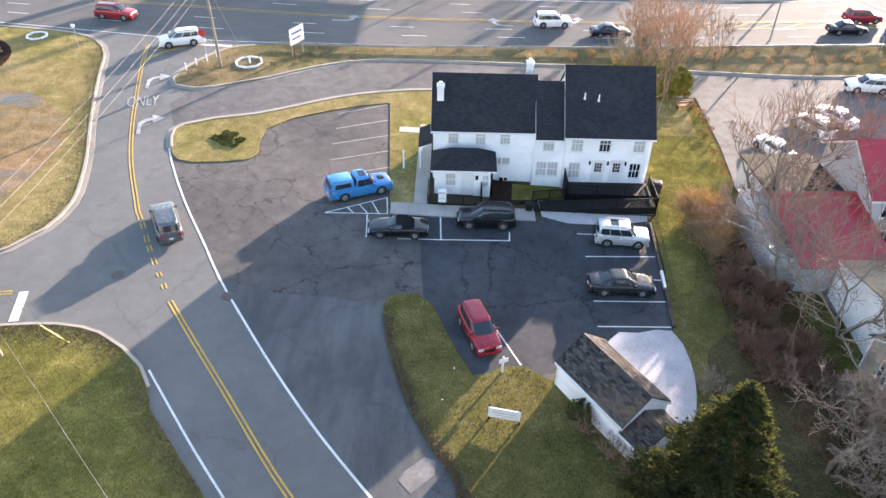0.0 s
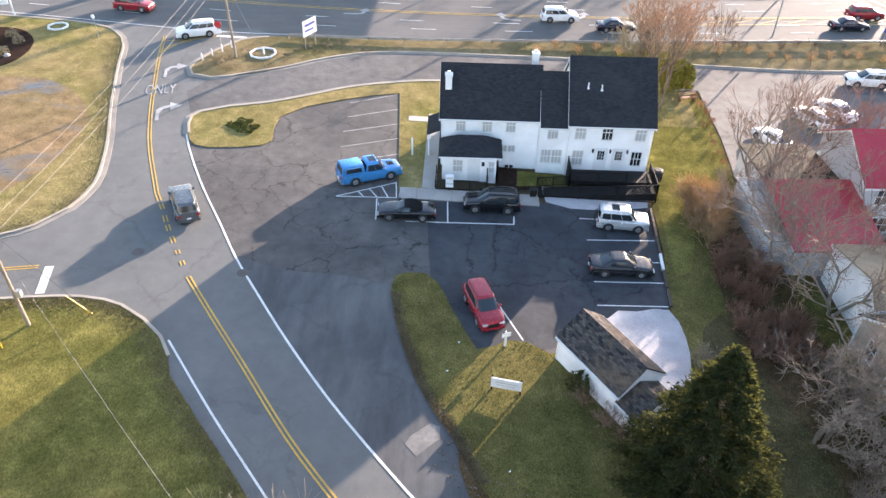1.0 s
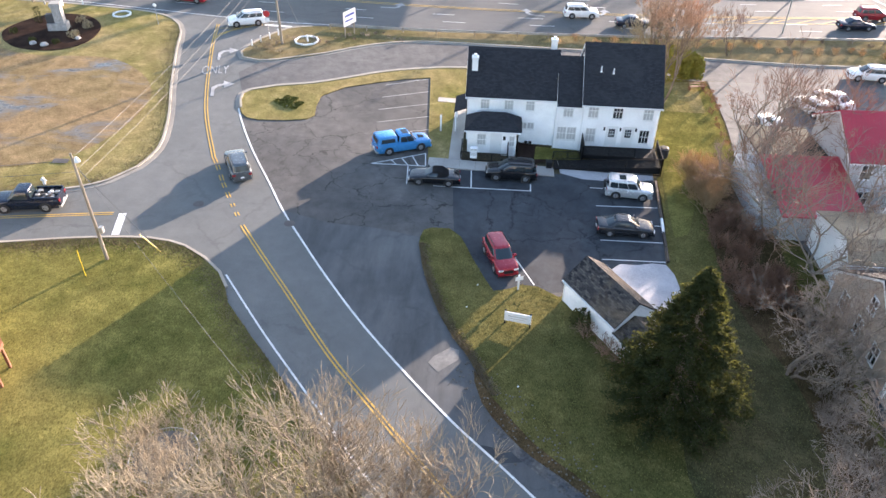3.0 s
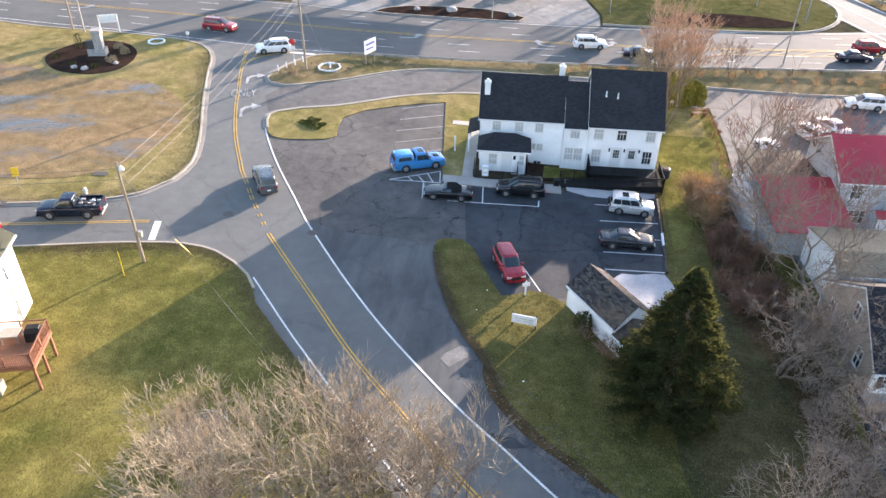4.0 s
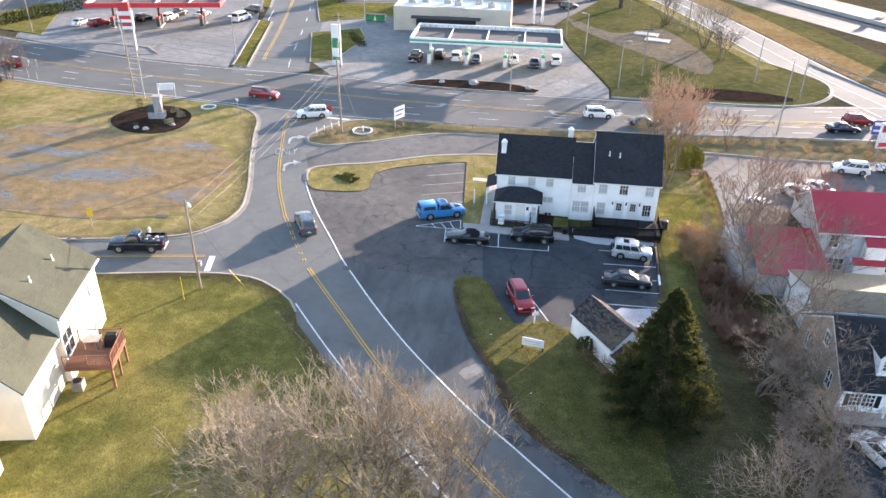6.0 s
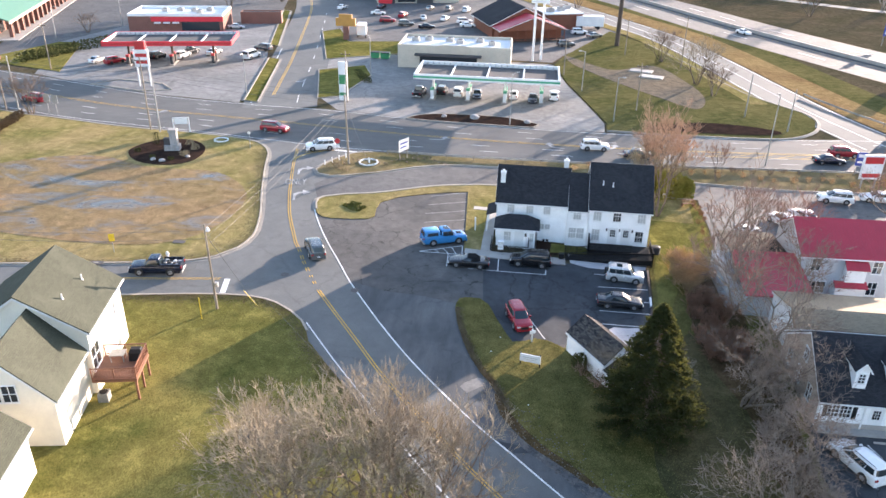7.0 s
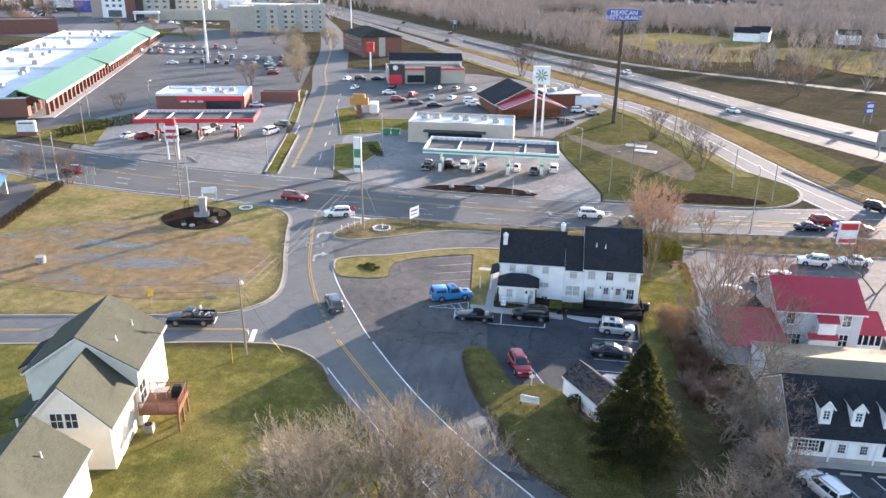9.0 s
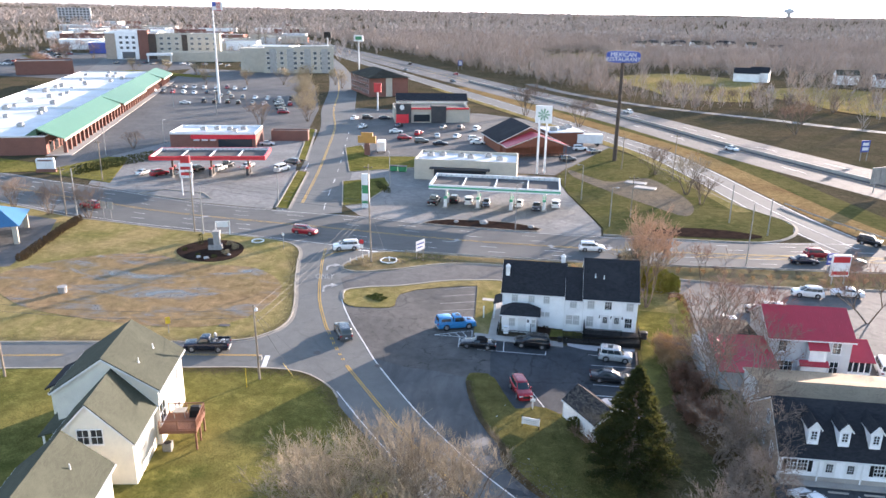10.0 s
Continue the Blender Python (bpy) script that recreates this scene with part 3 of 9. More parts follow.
def lerp_line(f, a=hw_near, b=hw_far, n=220):
    out = []
    for i in range(n + 1):
        u = i / n
        ua, ub = u * (len(a) - 1), u * (len(b) - 1)
        ia, ib = min(int(ua), len(a) - 2), min(int(ub), len(b) - 2)
        p = [a[ia][k] + (a[ia + 1][k] - a[ia][k]) * (ua - ia) for k in (0, 1)]
        q = [b[ib][k] + (b[ib + 1][k] - b[ib][k]) * (ub - ib) for k in (0, 1)]
        out.append((p[0] + (q[0] - p[0]) * f, p[1] + (q[1] - p[1]) * f))
    return out


def close_to(line, x):
    return min(range(len(line)), key=lambda i: abs(line[i][0] - x))


# the curved street with its side arm
street = left_edge[::-1] + left_lawn_kerb[::-1] + left_lot_kerb[:close_to(left_lot_kerb, -43.5)] + [(-42, 84), (-24, 83)] + \
    [p for p in nose_kerb if -29 < p[0] < -20 and p[1] > 70.9][::-1] + [(-26.3, 66), (-25.7, 61)] + offset(white_right, 0.12)
draped("street_road", street, 0.012, M["road"])
draped("highway_road", hw_near + hw_far[::-1], 0.006, M["highway"])
i0 = close_to(white_right, -16.2)
low_right = white_right[i0:close_to(white_right, 2.3)]
draped("drive_aisle", offset(low_right, 0.0) + right_edge[:4][::-1] + lot_island_left + [(-4.3, 39.4), (-8, 39.2), (-12, 39.3)], 0.017, M["aisle"])
shoulder = offset(white_right[close_to(white_right, 2.0):], 0.0)
draped("shoulder", shoulder + right_edge[3:][::-1], 0.018, M["aisle"])
up_right = [p for p in white_right[:i0 + 1] if p[1] < 56.4]
draped("parking_lot", offset(up_right, 0.0)[::-1] + strip_low + [(-4.9, 50.7), (-4.8, 49.4), (6.5, 50.0), (16.3, 50.2), (16.3, 47.2), (16.0, 43.1), (15.4, 37.3), (11.1, 36.0), (8.2, 33.2)] + lot_island[::-1] + [(-8, 39.1), (-12, 39.2)], 0.022, M["lot_left"])
draped("sealed_lot", [(-2.4, 49.2), (-2.2, 46.0), (-2.0, 43.0), (-1.7, 39.5), (0.6, 31.6), (8.2, 33.2), (11.1, 35.9), (15.3, 37.2), (15.9, 43.1), (16.2, 47.2), (16.2, 50.1), (6.5, 49.9)], 0.027, M["lot"])
front_low = strip_kerb[close_to(strip_kerb, -25.6):] + [(60, 74), (100, 77)]
draped("frontage_road", front_low + nose_kerb[:close_to(nose_kerb, -28.2)] + [(-27.5, 66)], 0.02, M["front"])
draped("rear_lot", [(25.9, 73), (25.7, 62.6), (24.8, 52), (26.5, 44), (28, 37.5), (62, 37.5), (76, 50), (80, 75.3), (50, 73.8)], 0.018, M["oldlot"])
draped("office_lot", [(26.8, 25.2), (64, 25.2), (64, -8), (34, -8), (27.2, 8), (26.0, 18)], 0.018, M["lot"])

# lawns, raised behind their kerbs
lawn_a = draped("house_lawn", left_lawn_kerb + left_edge[1:] + [(30, -60), (-90, -60)], 0.10, M["lawn"])
lot_a = draped("corner_lot_grass", left_lot_kerb + [(-170, 60), (-120, 20)], 0.10, M["lot_grass"])
draped("thatch_patch", spline([(-35, 60), (-35, 50), (-40, 44), (-52, 43), (-68, 46), (-79, 56), (-72, 66), (-62, 70), (-52, 67), (-42, 67)], 1.5, True), 0.125, M["meadow"])
draped("mulch_bed", spline([(-58.5, 73.5), (-55, 69), (-50, 68.4), (-47.3, 71), (-47.6, 76), (-51, 79.5), (-56, 79)], 0.8, True), 0.17, M["mulch"], 0.1)
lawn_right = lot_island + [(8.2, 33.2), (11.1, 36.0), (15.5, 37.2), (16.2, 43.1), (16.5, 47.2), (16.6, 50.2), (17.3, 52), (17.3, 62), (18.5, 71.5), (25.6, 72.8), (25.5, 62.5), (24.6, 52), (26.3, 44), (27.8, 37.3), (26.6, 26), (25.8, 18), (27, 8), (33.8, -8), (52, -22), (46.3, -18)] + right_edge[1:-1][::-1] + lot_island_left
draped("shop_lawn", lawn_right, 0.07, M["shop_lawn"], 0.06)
draped("shoulder_patch", [(-4.2, 23.6), (-1.2, 26.4), (0.4, 24.8), (2.9, 21.0), (9.6, 14.8), (12.5, 10.5), (7, 11.5), (1, 17.5)], 0.009, M["lot"])
# Brighter lawn colour laid in the shape of the sunlit strip along the bank.
draped("bank_sunlit_strip", spline([(16.7, 41), (17.0, 47.2), (17.1, 50.2), (17.7, 53), (17.7, 62), (18.8, 71), (25.2, 72.3), (25.2, 62.5), (24.4, 56), (22.2, 52.5), (20.2, 49.0), (19.0, 45.0), (17.8, 41.5)], 1.2, True), 0.085, M["lawn"])
# Darker sheet where shade falls beside the conifer, over turf with fallen leaves.
draped("leafy_turf_with_shade", spline([(17.4, 35.5), (16.4, 30), (15.2, 26), (13.9, 21.5), (13.4, 17), (14.6, 12.5), (18.0, 8.5), (23.5, 4), (26.5, 8.2), (25.3, 13), (23.4, 19), (22.8, 25), (21.2, 31), (20.4, 37)], 1.2, True), 0.085, M["shade_toned_turf"])
draped("bank_leaf_litter", spline([(20.0, 44), (19.6, 37), (20.2, 31), (22.0, 25), (22.6, 15), (25.2, 12), (25.5, 20), (25.9, 30), (25, 37), (25.5, 44), (25, 52), (21.5, 51)], 1.5, True), 0.10, M["leaf_litter"])
draped("strip_grass", [p for p in strip_low] + [(-4.9, 50.7), (-2.7, 51.1), (-2.9, 59.5), (-2.1, 64.3), (24, 64.5), (24.4, 73)] + strip_kerb[::-1], 0.09, M["lot_grass"], 0.06)
draped("verge_grass", nose_kerb, 0.12, M["island_grass"])
kerb(left_lawn_kerb)
kerb(left_lot_kerb)
kerb(strip_kerb, inward=-1)
kerb(nose_kerb[:close_to(nose_kerb, -20)] + [p for p in nose_kerb[close_to(nose_kerb, -20):] if p[0] < -22.3], inward=-1)
draped("gravel_pad", spline([(10.8, 35.9), (13, 36.8), (15.3, 37.1), (15.9, 34.4), (15.6, 31.5), (14.6, 28.8), (12.6, 28.5)], 1.0, True), 0.16, M["gravel"], 0.1)
draped("gravel_strip", [(7.6, 50.15), (9.6, 49.35), (12.5, 49.3), (16.2, 50.0), (16.6, 52.5), (7.4, 52.5)], 0.05, M["gravel"])
walk_slabs = thing("front_walk", "pale concrete walk of square slabs along the shop", "pavement", kind="structure")
for i in range(8):
    a = -4.8 + i * 1.48
    part("slab", ribbon([(a, 50.25), (a + 1.46, 50.25)], -0.8, 0.8, 0.12, False, 0.14), M["concrete"], walk_slabs)
for i in range(9):
    a = 51.1 + i * 1.5
    part("slab", ribbon([(-2.35, a), (-2.35, a + 1.48)], -0.6, 0.6, 0.12, False, 0.14), M["concrete"], walk_slabs)
part("slab", ribbon([(-4.9, 63.4), (-3.0, 63.4)], -0.5, 0.5, 0.12, False, 0.14), M["concrete"], walk_slabs)

# paint on the road
painted("edge_line", white_left, 0.14, M["white_line"])
painted("edge_line", white_right, 0.16, M["white_line"])
for d in (-0.13, 0.13):
    painted("centre_line", offset(yellow, d), 0.11, M["yellow_line"])
    painted("centre_line", offset(yellow_low, d), 0.12, M["yellow_line"])
    painted("centre_line", offset(yellow_gap, d), 0.11, M["yellow_line"], (0.8, 0.75))
    painted("centre_line", offset(spline([(-33.2, 74.9), (-32.0, 77.6), (-29.6, 79.9), (-28.6, 80.4)], 0.5), d), 0.11, M["yellow_line"])
    painted("centre_line", offset([(-90, 25.2), (-60, 31.6), (-41.7, 35.5), (-29.6, 37.9)], d), 0.10, M["yellow_line"])
for a, b in (((-33.0, 76.5), (-32.1, 77.3)), ((-33.4, 78.2), (-30.8, 78.8))):
    painted("hatch_line", [a, b], 0.12, M["yellow_line"])
painted("stop_bar", [(-28.25, 35.1), (-28.85, 38.0)], 0.6, M["white_line"])
painted("stop_bar", [(-28.4, 80.4), (-24.9, 80.4)], 0.5, M["white_line"])
for a, b in (((-11.0, 65.9), (-6.5, 68.4)), ((-10.9, 62.9), (-6.1, 65.2)), ((-10.9, 60.0), (-5.9, 62.2)), ((-10.7, 57.2), (-5.6, 59.4)), ((-10.5, 54.5), (-5.3, 56.6)),
             ((10.5, 45.1), (15.9, 45.4)), ((10.4, 40.0), (15.6, 40.2)), ((10.3, 37.4), (15.4, 37.6)), ((10.4, 42.4), (11.2, 42.4)), ((10.2, 48.0), (11.4, 48.0)), ((15.2, 42.6), (15.9, 42.6)),
             ((2.6, 38.3), (4.8, 33.5)), ((-6.6, 49.2), (-6.4, 46.2)), ((-0.7, 49.4), (-0.6, 46.4)), ((-0.6, 46.4), (4.8, 46.7)), ((-4.0, 46.25), (-0.6, 46.4)), ((4.75, 46.7), (4.8, 47.8)),
             ((-10.0, 49.15), (-5.2, 51.8)), ((-10.0, 49.15), (-5.0, 49.5)), ((-5.2, 51.8), (-5.0, 49.5)), ((-7.4, 50.6), (-6.6, 49.4)), ((-8.3, 50.1), (-7.7, 49.3)), ((-6.4, 51.1), (-5.7, 49.5)),
             ((27.4, 22.4), (29.6, 17.6)), ((30.7, 22.6), (32.6, 17.8)), ((33.9, 22.8), (35.6, 18)), ((37.1, 23), (38.7, 18.2))):
    painted("bay_line", [a, b], 0.1, M["white_line"] if a[0] > -10.4 else M["worn_line"])
painted("edge_line", lerp_line(0.045), 0.14, M["white_line"])
painted("edge_line", lerp_line(0.96), 0.14, M["white_line"])
for f in (0.21, 0.36, 0.67, 0.83):
    painted("lane_line", lerp_line(f, n=900), 0.13, M["white_line"], (3.0, 9.0))
for f in (0.505, 0.53):
    painted("centre_line", lerp_line(f), 0.13, M["yellow_line"])
gore = [(30, 92.3), (46, 93.6), (70, 95.4), (100, 97.6)]
for d in (-0.9, 0.9):
    painted("centre_line", offset(gore, d), 0.16, M["yellow_line"])
for i in range(14):
    x = 31 + i * 3.6
    painted("hatch_line", [(x, 91.6 + 0.078 * (x - 30)), (x + 3.0, 93.2 + 0.078 * (x - 30))], 0.16, M["yellow_line"])


def turn_arrow(x, y, deg, size, flip=1):
    """A painted arrow that bends to one side, about size long."""
    pts = [(-0.10, -0.5), (0.0, -0.5), (0.02, -0.1), (0.12, 0.1), (0.3, 0.16), (0.3, 0.0), (0.62, 0.24), (0.3, 0.48), (0.3, 0.3), (0.1, 0.26), (-0.06, 0.08)]
    c, n = math.cos(radians(deg)), math.sin(radians(deg))
    out = [(x + size * (flip * a * c - b * n), y + size * (flip * a * n + b * c)) for a, b in pts]
    draped("arrow_mark", out, 0.04, M["worn_line"])


turn_arrow(-31.0, 70.6, 16, 3.4)
turn_arrow(-28.9, 61.6, 18, 3.6)
for x, f, fl in ((-90, 0.44, 1), (-64, 0.44, -1), (-14, 0.44, -1), (6, 0.44, 1), (14, 0.5, -1)):
    j = close_to(lerp_line(f), x)
    px, py = lerp_line(f)[j]
    turn_arrow(px, py, 88 if fl > 0 else -92, 3.4, fl)
for x, y, d, fl in ((-54.5, 117, 14, 1), (-57, 129, 14, 1), (-46.5, 124, 194, 1), (47.5, 124, 150, -1), (44, 133, 150, -1), (52.5, 117, 150, -1)):
    turn_arrow(x, y, d, 3.2, fl)


def road_word(text, x, y, deg, tall):
    cu = bpy.data.curves.new("road_word", "FONT")
    cu.body, cu.size, cu.align_x = text, 1.0, "CENTER"
    ob = new("road_word", cu)
    me = bpy.data.meshes.new_from_object(ob.evaluated_get(bpy.context.evaluated_depsgraph_get()))
    bpy.data.objects.remove(ob)
    c, n = math.cos(radians(deg)), math.sin(radians(deg))
    for v in me.vertices:
        a, b = v.co.x * 1.1, v.co.y * tall
        v.co = (x + a * c - b * n, y + a * n + b * c, 0)
        v.co.z = lie(v.co.x, v.co.y) + 0.045
    me.materials.append(M["worn_line"])
    tagged(new("road_word", me), "white word ONLY painted on the turn lane", "road marking", kind="structure")


road_word("ONLY", -29.95, 65.2, 14, 3.0)


def disc(name, x, y, r, material, lift, sides=20):
    return draped(name, [(x + r * math.cos(2 * math.pi * i / sides), y + r * math.sin(2 * math.pi * i / sides)) for i in range(sides)], lift, material)


M["iron"] = mat("rusty_iron_cover", (0.07, 0.06, 0.055), (0.10, 0.085, 0.075), 2.0, 9, 0.7, bump=0.4)
for x, y in ((-23.3, 40.2), (-15.2, 38.6)):
    disc("manhole_cover", x, y, 0.45, M["iron"], 0.04)
# Pale concrete apron; the patch of sun on it is coloured in too.
M["patch"] = mat("concrete_and_sun_patch", (0.20, 0.192, 0.178), (0.125, 0.122, 0.116), 0.7, 5, 0.9, bump=0.3)
draped("driveway_patch", [(-2.5, 24.5), (-2.2, 25.1), (-1.1, 26.1), (-0.5, 25.9), (-0.5, 25.0), (-1.2, 24.3), (-1.8, 23.7)], 0.03, M["patch"])
M["crushed"] = mat("crushed_stone", (0.075, 0.076, 0.082), (0.155, 0.145, 0.13), 1.1, 5, 0.95, bump=0.7, dist=0.05, vary=0.55, spec=0.1)
tagged(part("gravel_shoulder", ribbon(right_edge[1:], -1.5, 0.35, 0.026), M["crushed"]), kind="structure")
draped("rubble_edge", spline([(0.6, 24.2), (2.1, 21.8), (4.7, 18.8), (7.3, 17.3), (9.4, 14.6), (8.6, 14.2), (6.0, 16.3), (3.6, 18.2), (1.2, 21.4)], 1.0, True), 0.05, M["leaf_litter"])


# ---- buildings ----
def wall_plate(x0, x1, z0, z1, holes, thick=0.18, front=0.0):
    """A wall whose face is the plane y = front and whose back is thick behind it; holes (xa, xb, za, zb) go through it."""
    xs = sorted({x0, x1, *[v for h in holes for v in h[:2]]})
    zs = sorted({z0, z1, *[v for h in holes for v in h[2:]]})
    solid = lambda i, k: 0 <= i < len(xs) - 1 and 0 <= k < len(zs) - 1 and not any(h[0] < (xs[i] + xs[i + 1]) / 2 < h[1] and h[2] < (zs[k] + zs[k + 1]) / 2 < h[3] for h in holes)
    s = Shape()
    seen = {}

    def at_corner(i, k, back):
        key = (i, k, back)
        if key not in seen:
            seen[key] = len(s.v)
            s.v.append((xs[i], front + (thick if back else 0), zs[k]))
        return seen[key]

    for i in range(len(xs) - 1):
        for k in range(len(zs) - 1):
            if not solid(i, k):
                continue
            f = [at_corner(i, k, 0), at_corner(i + 1, k, 0), at_corner(i + 1, k + 1, 0), at_corner(i, k + 1, 0)]
            b = [at_corner(i, k, 1), at_corner(i + 1, k, 1), at_corner(i + 1, k + 1, 1), at_corner(i, k + 1, 1)]
            s.f += [tuple(f), tuple(b[::-1])]
            for e, (di, dk) in enumerate(((0, -1), (1, 0), (0, 1), (-1, 0))):
                if not solid(i + di, k + dk):
                    s.f.append((f[(e + 1) % 4], f[e], b[e], b[(e + 1) % 4]))
    return s


def pane_grid(x, z, w, h, cols, rows, bar=0.018):
    """The openings between the bars of a window."""
    out = []
    for i in range(cols):
        for k in range(rows):
            a, b = x - w / 2 + w * i / cols + (bar if i else 0), x - w / 2 + w * (i + 1) / cols - (bar if i < cols - 1 else 0)
            c, d = z + h * k / rows + (bar if k else 0), z + h * (k + 1) / rows - (bar if k < rows - 1 else 0)
            out.append((round(a, 4), round(b, 4), round(c, 4), round(d, 4)))
    return out


def window(parent, x, z, w, h, m=None, cols=2, rows=2, blind=True, shutters=False, frame_mat=None):
    """A sash window whose outer face is the plane y = 0: frame with bars, pane and blind."""
    t = 0.07
    f = wall_plate(x - w / 2 - t, x + w / 2 + t, z - t, z + h + t, pane_grid(x, z, w, h, cols, rows, 0.02), 0.085, -0.03)
    win = part("window", f, frame_mat or M["trim"], parent, m=m or Matrix())
    part("window_sill", Shape().box((x - w / 2 - t - 0.03, -0.07, z - t - 0.04), (x + w / 2 + t + 0.03, -0.005, z - t)), frame_mat or M["trim"], win)
    part("pane", Shape().box((x - w / 2, 0.03, z), (x + w / 2, 0.045, z + h)), M["blind"] if blind else M["glass"], win)
    return win


def door(parent, x, z, w, h, m, glazed=True, mat_key="trim"):
    ob = part("door", Shape().box((x - w / 2, 0.0, z), (x + w / 2, 0.06, z + h)), M[mat_key], parent, m=m)
    part("frame", wall_plate(x - w / 2 - 0.08, x + w / 2 + 0.08, z, z + h + 0.08, [(x - w / 2, x + w / 2, z, z + h)], 0.09, -0.03), M["trim"], ob)
    if glazed:
        gx, gz, gw, gh = x, z + h * 0.48, w * 0.62, h * 0.42
        part("pane", Shape().box((gx - gw / 2, -0.008, gz), (gx + gw / 2, -0.002, gz + gh)), M["glass"], ob)
        part("glazing_bar", wall_plate(gx - gw / 2 - 0.03, gx + gw / 2 + 0.03, gz - 0.03, gz + gh + 0.03, pane_grid(gx, gz, gw, gh, 3, 3, 0.015), 0.02, -0.022), M["trim"], ob)
    part("door_handle", Shape().rod((x + w * 0.38, -0.06, z + 1.0), (x + w * 0.38, -0.06, z + 1.12), 0.018, sides=6), M["rim"], ob)
    return ob


def with_uv(shape, name, material, uvs):
    me = shape.mesh(name, material)
    layer = me.uv_layers.new(name="UVMap")
    for p in me.polygons:
        n = p.normal
        run = Vector((0, 0, 1)).cross(n)
        run = run.normalized() if run.length > 0.05 else Vector((1, 0, 0))
        up = n.cross(run)
        for li in p.loop_indices:
            co = me.vertices[me.loops[li].vertex_index].co
            layer.data[li].uv = (co.dot(run), co.dot(up))
    return me


def slope(parent, corners, material, thick=0.14, name="roof"):
    """One roof plane: its four corners (eave, eave, ridge, ridge) with a slab under it."""
    return part(name, with_uv(Shape().slab(corners, thick), name, material, True), None, parent)


def gable_block(parent, L, W, base, eave, ridge, wall_mat, roof_mat, over=0.35, rake=0.25, holes=None, ridge_at=0.5, gable_mat=None, roofs=True):
    """Four walls and a pitched roof; the ridge runs along x from 0 to L, the front is y = 0, the back y = W. Holes per wall: front, back, left, right."""
    holes = holes or {}
    front = part("wall", wall_plate(0, L, base, eave, holes.get("front", [])), wall_mat, parent)
    back = part("wall", wall_plate(0, L, base, eave, holes.get("back", [])), wall_mat, parent, m=pose(L, W, 0, 0, 0, 180))
    gm = gable_mat or wall_mat
    k = W * ridge_at
    for name, x, turn in (("left", 0, -90), ("right", L, 90)):
        mm = pose(x, W if name == "left" else 0, 0, 0, 0, turn)
        w = part("wall", wall_plate(0.18, W - 0.18, base, eave, holes.get(name, [])), gm, parent, m=mm)
        a, b = (x, x + 0.18) if name == "left" else (x - 0.18, x)
        part("gable", Shape().prism([(0, eave), (W, eave), (k, ridge - 0.05)], a, b), gm, parent)
    part("upper_floor", Shape().box((0.2, 0.2, eave - 0.25), (L - 0.2, W - 0.2, eave - 0.1)), M["dark_roof"], parent)
    if roofs:
        s1, s2 = (ridge - eave) / k, (ridge - eave) / (W - k)
        up = 0.16
        slope(parent, [(-rake, -over, eave - over * s1 + up), (L + rake, -over, eave - over * s1 + up), (L + rake, k, ridge + up), (-rake, k, ridge + up)], roof_mat)
        slope(parent, [(L + rake, W + over, eave - over * s2 + up), (-rake, W + over, eave - over * s2 + up), (-rake, k, ridge + up), (L + rake, k, ridge + up)], roof_mat)
        for x in (-rake - 0.02, L + rake - 0.06):
            for y0, z0 in ((-over, eave - over * s1), (W + over, eave - over * s2)):
                tr = Shape().hexa([(x, y0, z0 - 0.16), (x + 0.08, y0, z0 - 0.16), (x + 0.08, k, ridge - 0.16), (x, k, ridge - 0.16), (x, y0, z0 + 0.03), (x + 0.08, y0, z0 + 0.03), (x + 0.08, k, ridge + 0.03), (x, k, ridge + 0.03)])
                part("rake_board", tr, M["trim"], parent)
        part("gutter", Shape().box((-rake, -over - 0.1, eave - over * s1 - 0.06), (L + rake, -over, eave - over * s1 + 0.06)), M["trim"], parent)
        part("gutter", Shape().box((-rake, W + over, eave - over * s2 - 0.06), (L + rake, W + over + 0.1, eave - over * s2 + 0.06)), M["trim"], parent)


def rails(parent, line, height, material, spacing=0.13, post_every=1.8, base=0.0, slats=True, top=0.05):
    """A railing along points (x, y, z): posts, two rails and pickets."""
    for p, q in zip(line, line[1:]):
        p, q = Vector(p), Vector(q)
        n = max(1, round((q - p).length / post_every))
        for i in range(n + 1):
            c = p.lerp(q, i / n)
            part("post", Shape().box((c.x - 0.045, c.y - 0.045, c.z - base), (c.x + 0.045, c.y + 0.045, c.z + height + 0.06)), material, parent)
        for z in (0.12, height):
            part("rail", Shape().rod(p + Vector((0, 0, z)), q + Vector((0, 0, z)), top * 0.8, sides=4), material, parent)
        if slats:
            k = int((q - p).length / spacing)
            me = Shape().rod((0, 0, 0.1), (0, 0, height), 0.024, sides=4, caps=False).mesh("picket", material)
            for i in range(1, k):
                c = p.lerp(q, i / k)
                part("picket", me, None, parent, m=Matrix.Translation(c))


# the white shop house: left block, link and right block
shop = thing("shop_house", "white two-storey clapboard house with charcoal shingle roofs used as a shop", "house", pose(0, 0, 0))
gz = -0.85
blk = part("left_block", Shape().box((-1.45, 55.55, gz - 0.3), (7.0, 61.35, gz + 0.02)), M["concrete"], shop)
blk.matrix_basis = Matrix()


def sub(parent, x, y, z=0.0, deg=0.0, name="block", label=""):
    e = part(name, Shape().box((0.05, 0.05, -0.02), (0.3, 0.3, 0.02)), M["concrete"], parent, label, m=pose(x, y, z, 0, 0, deg))
    return e


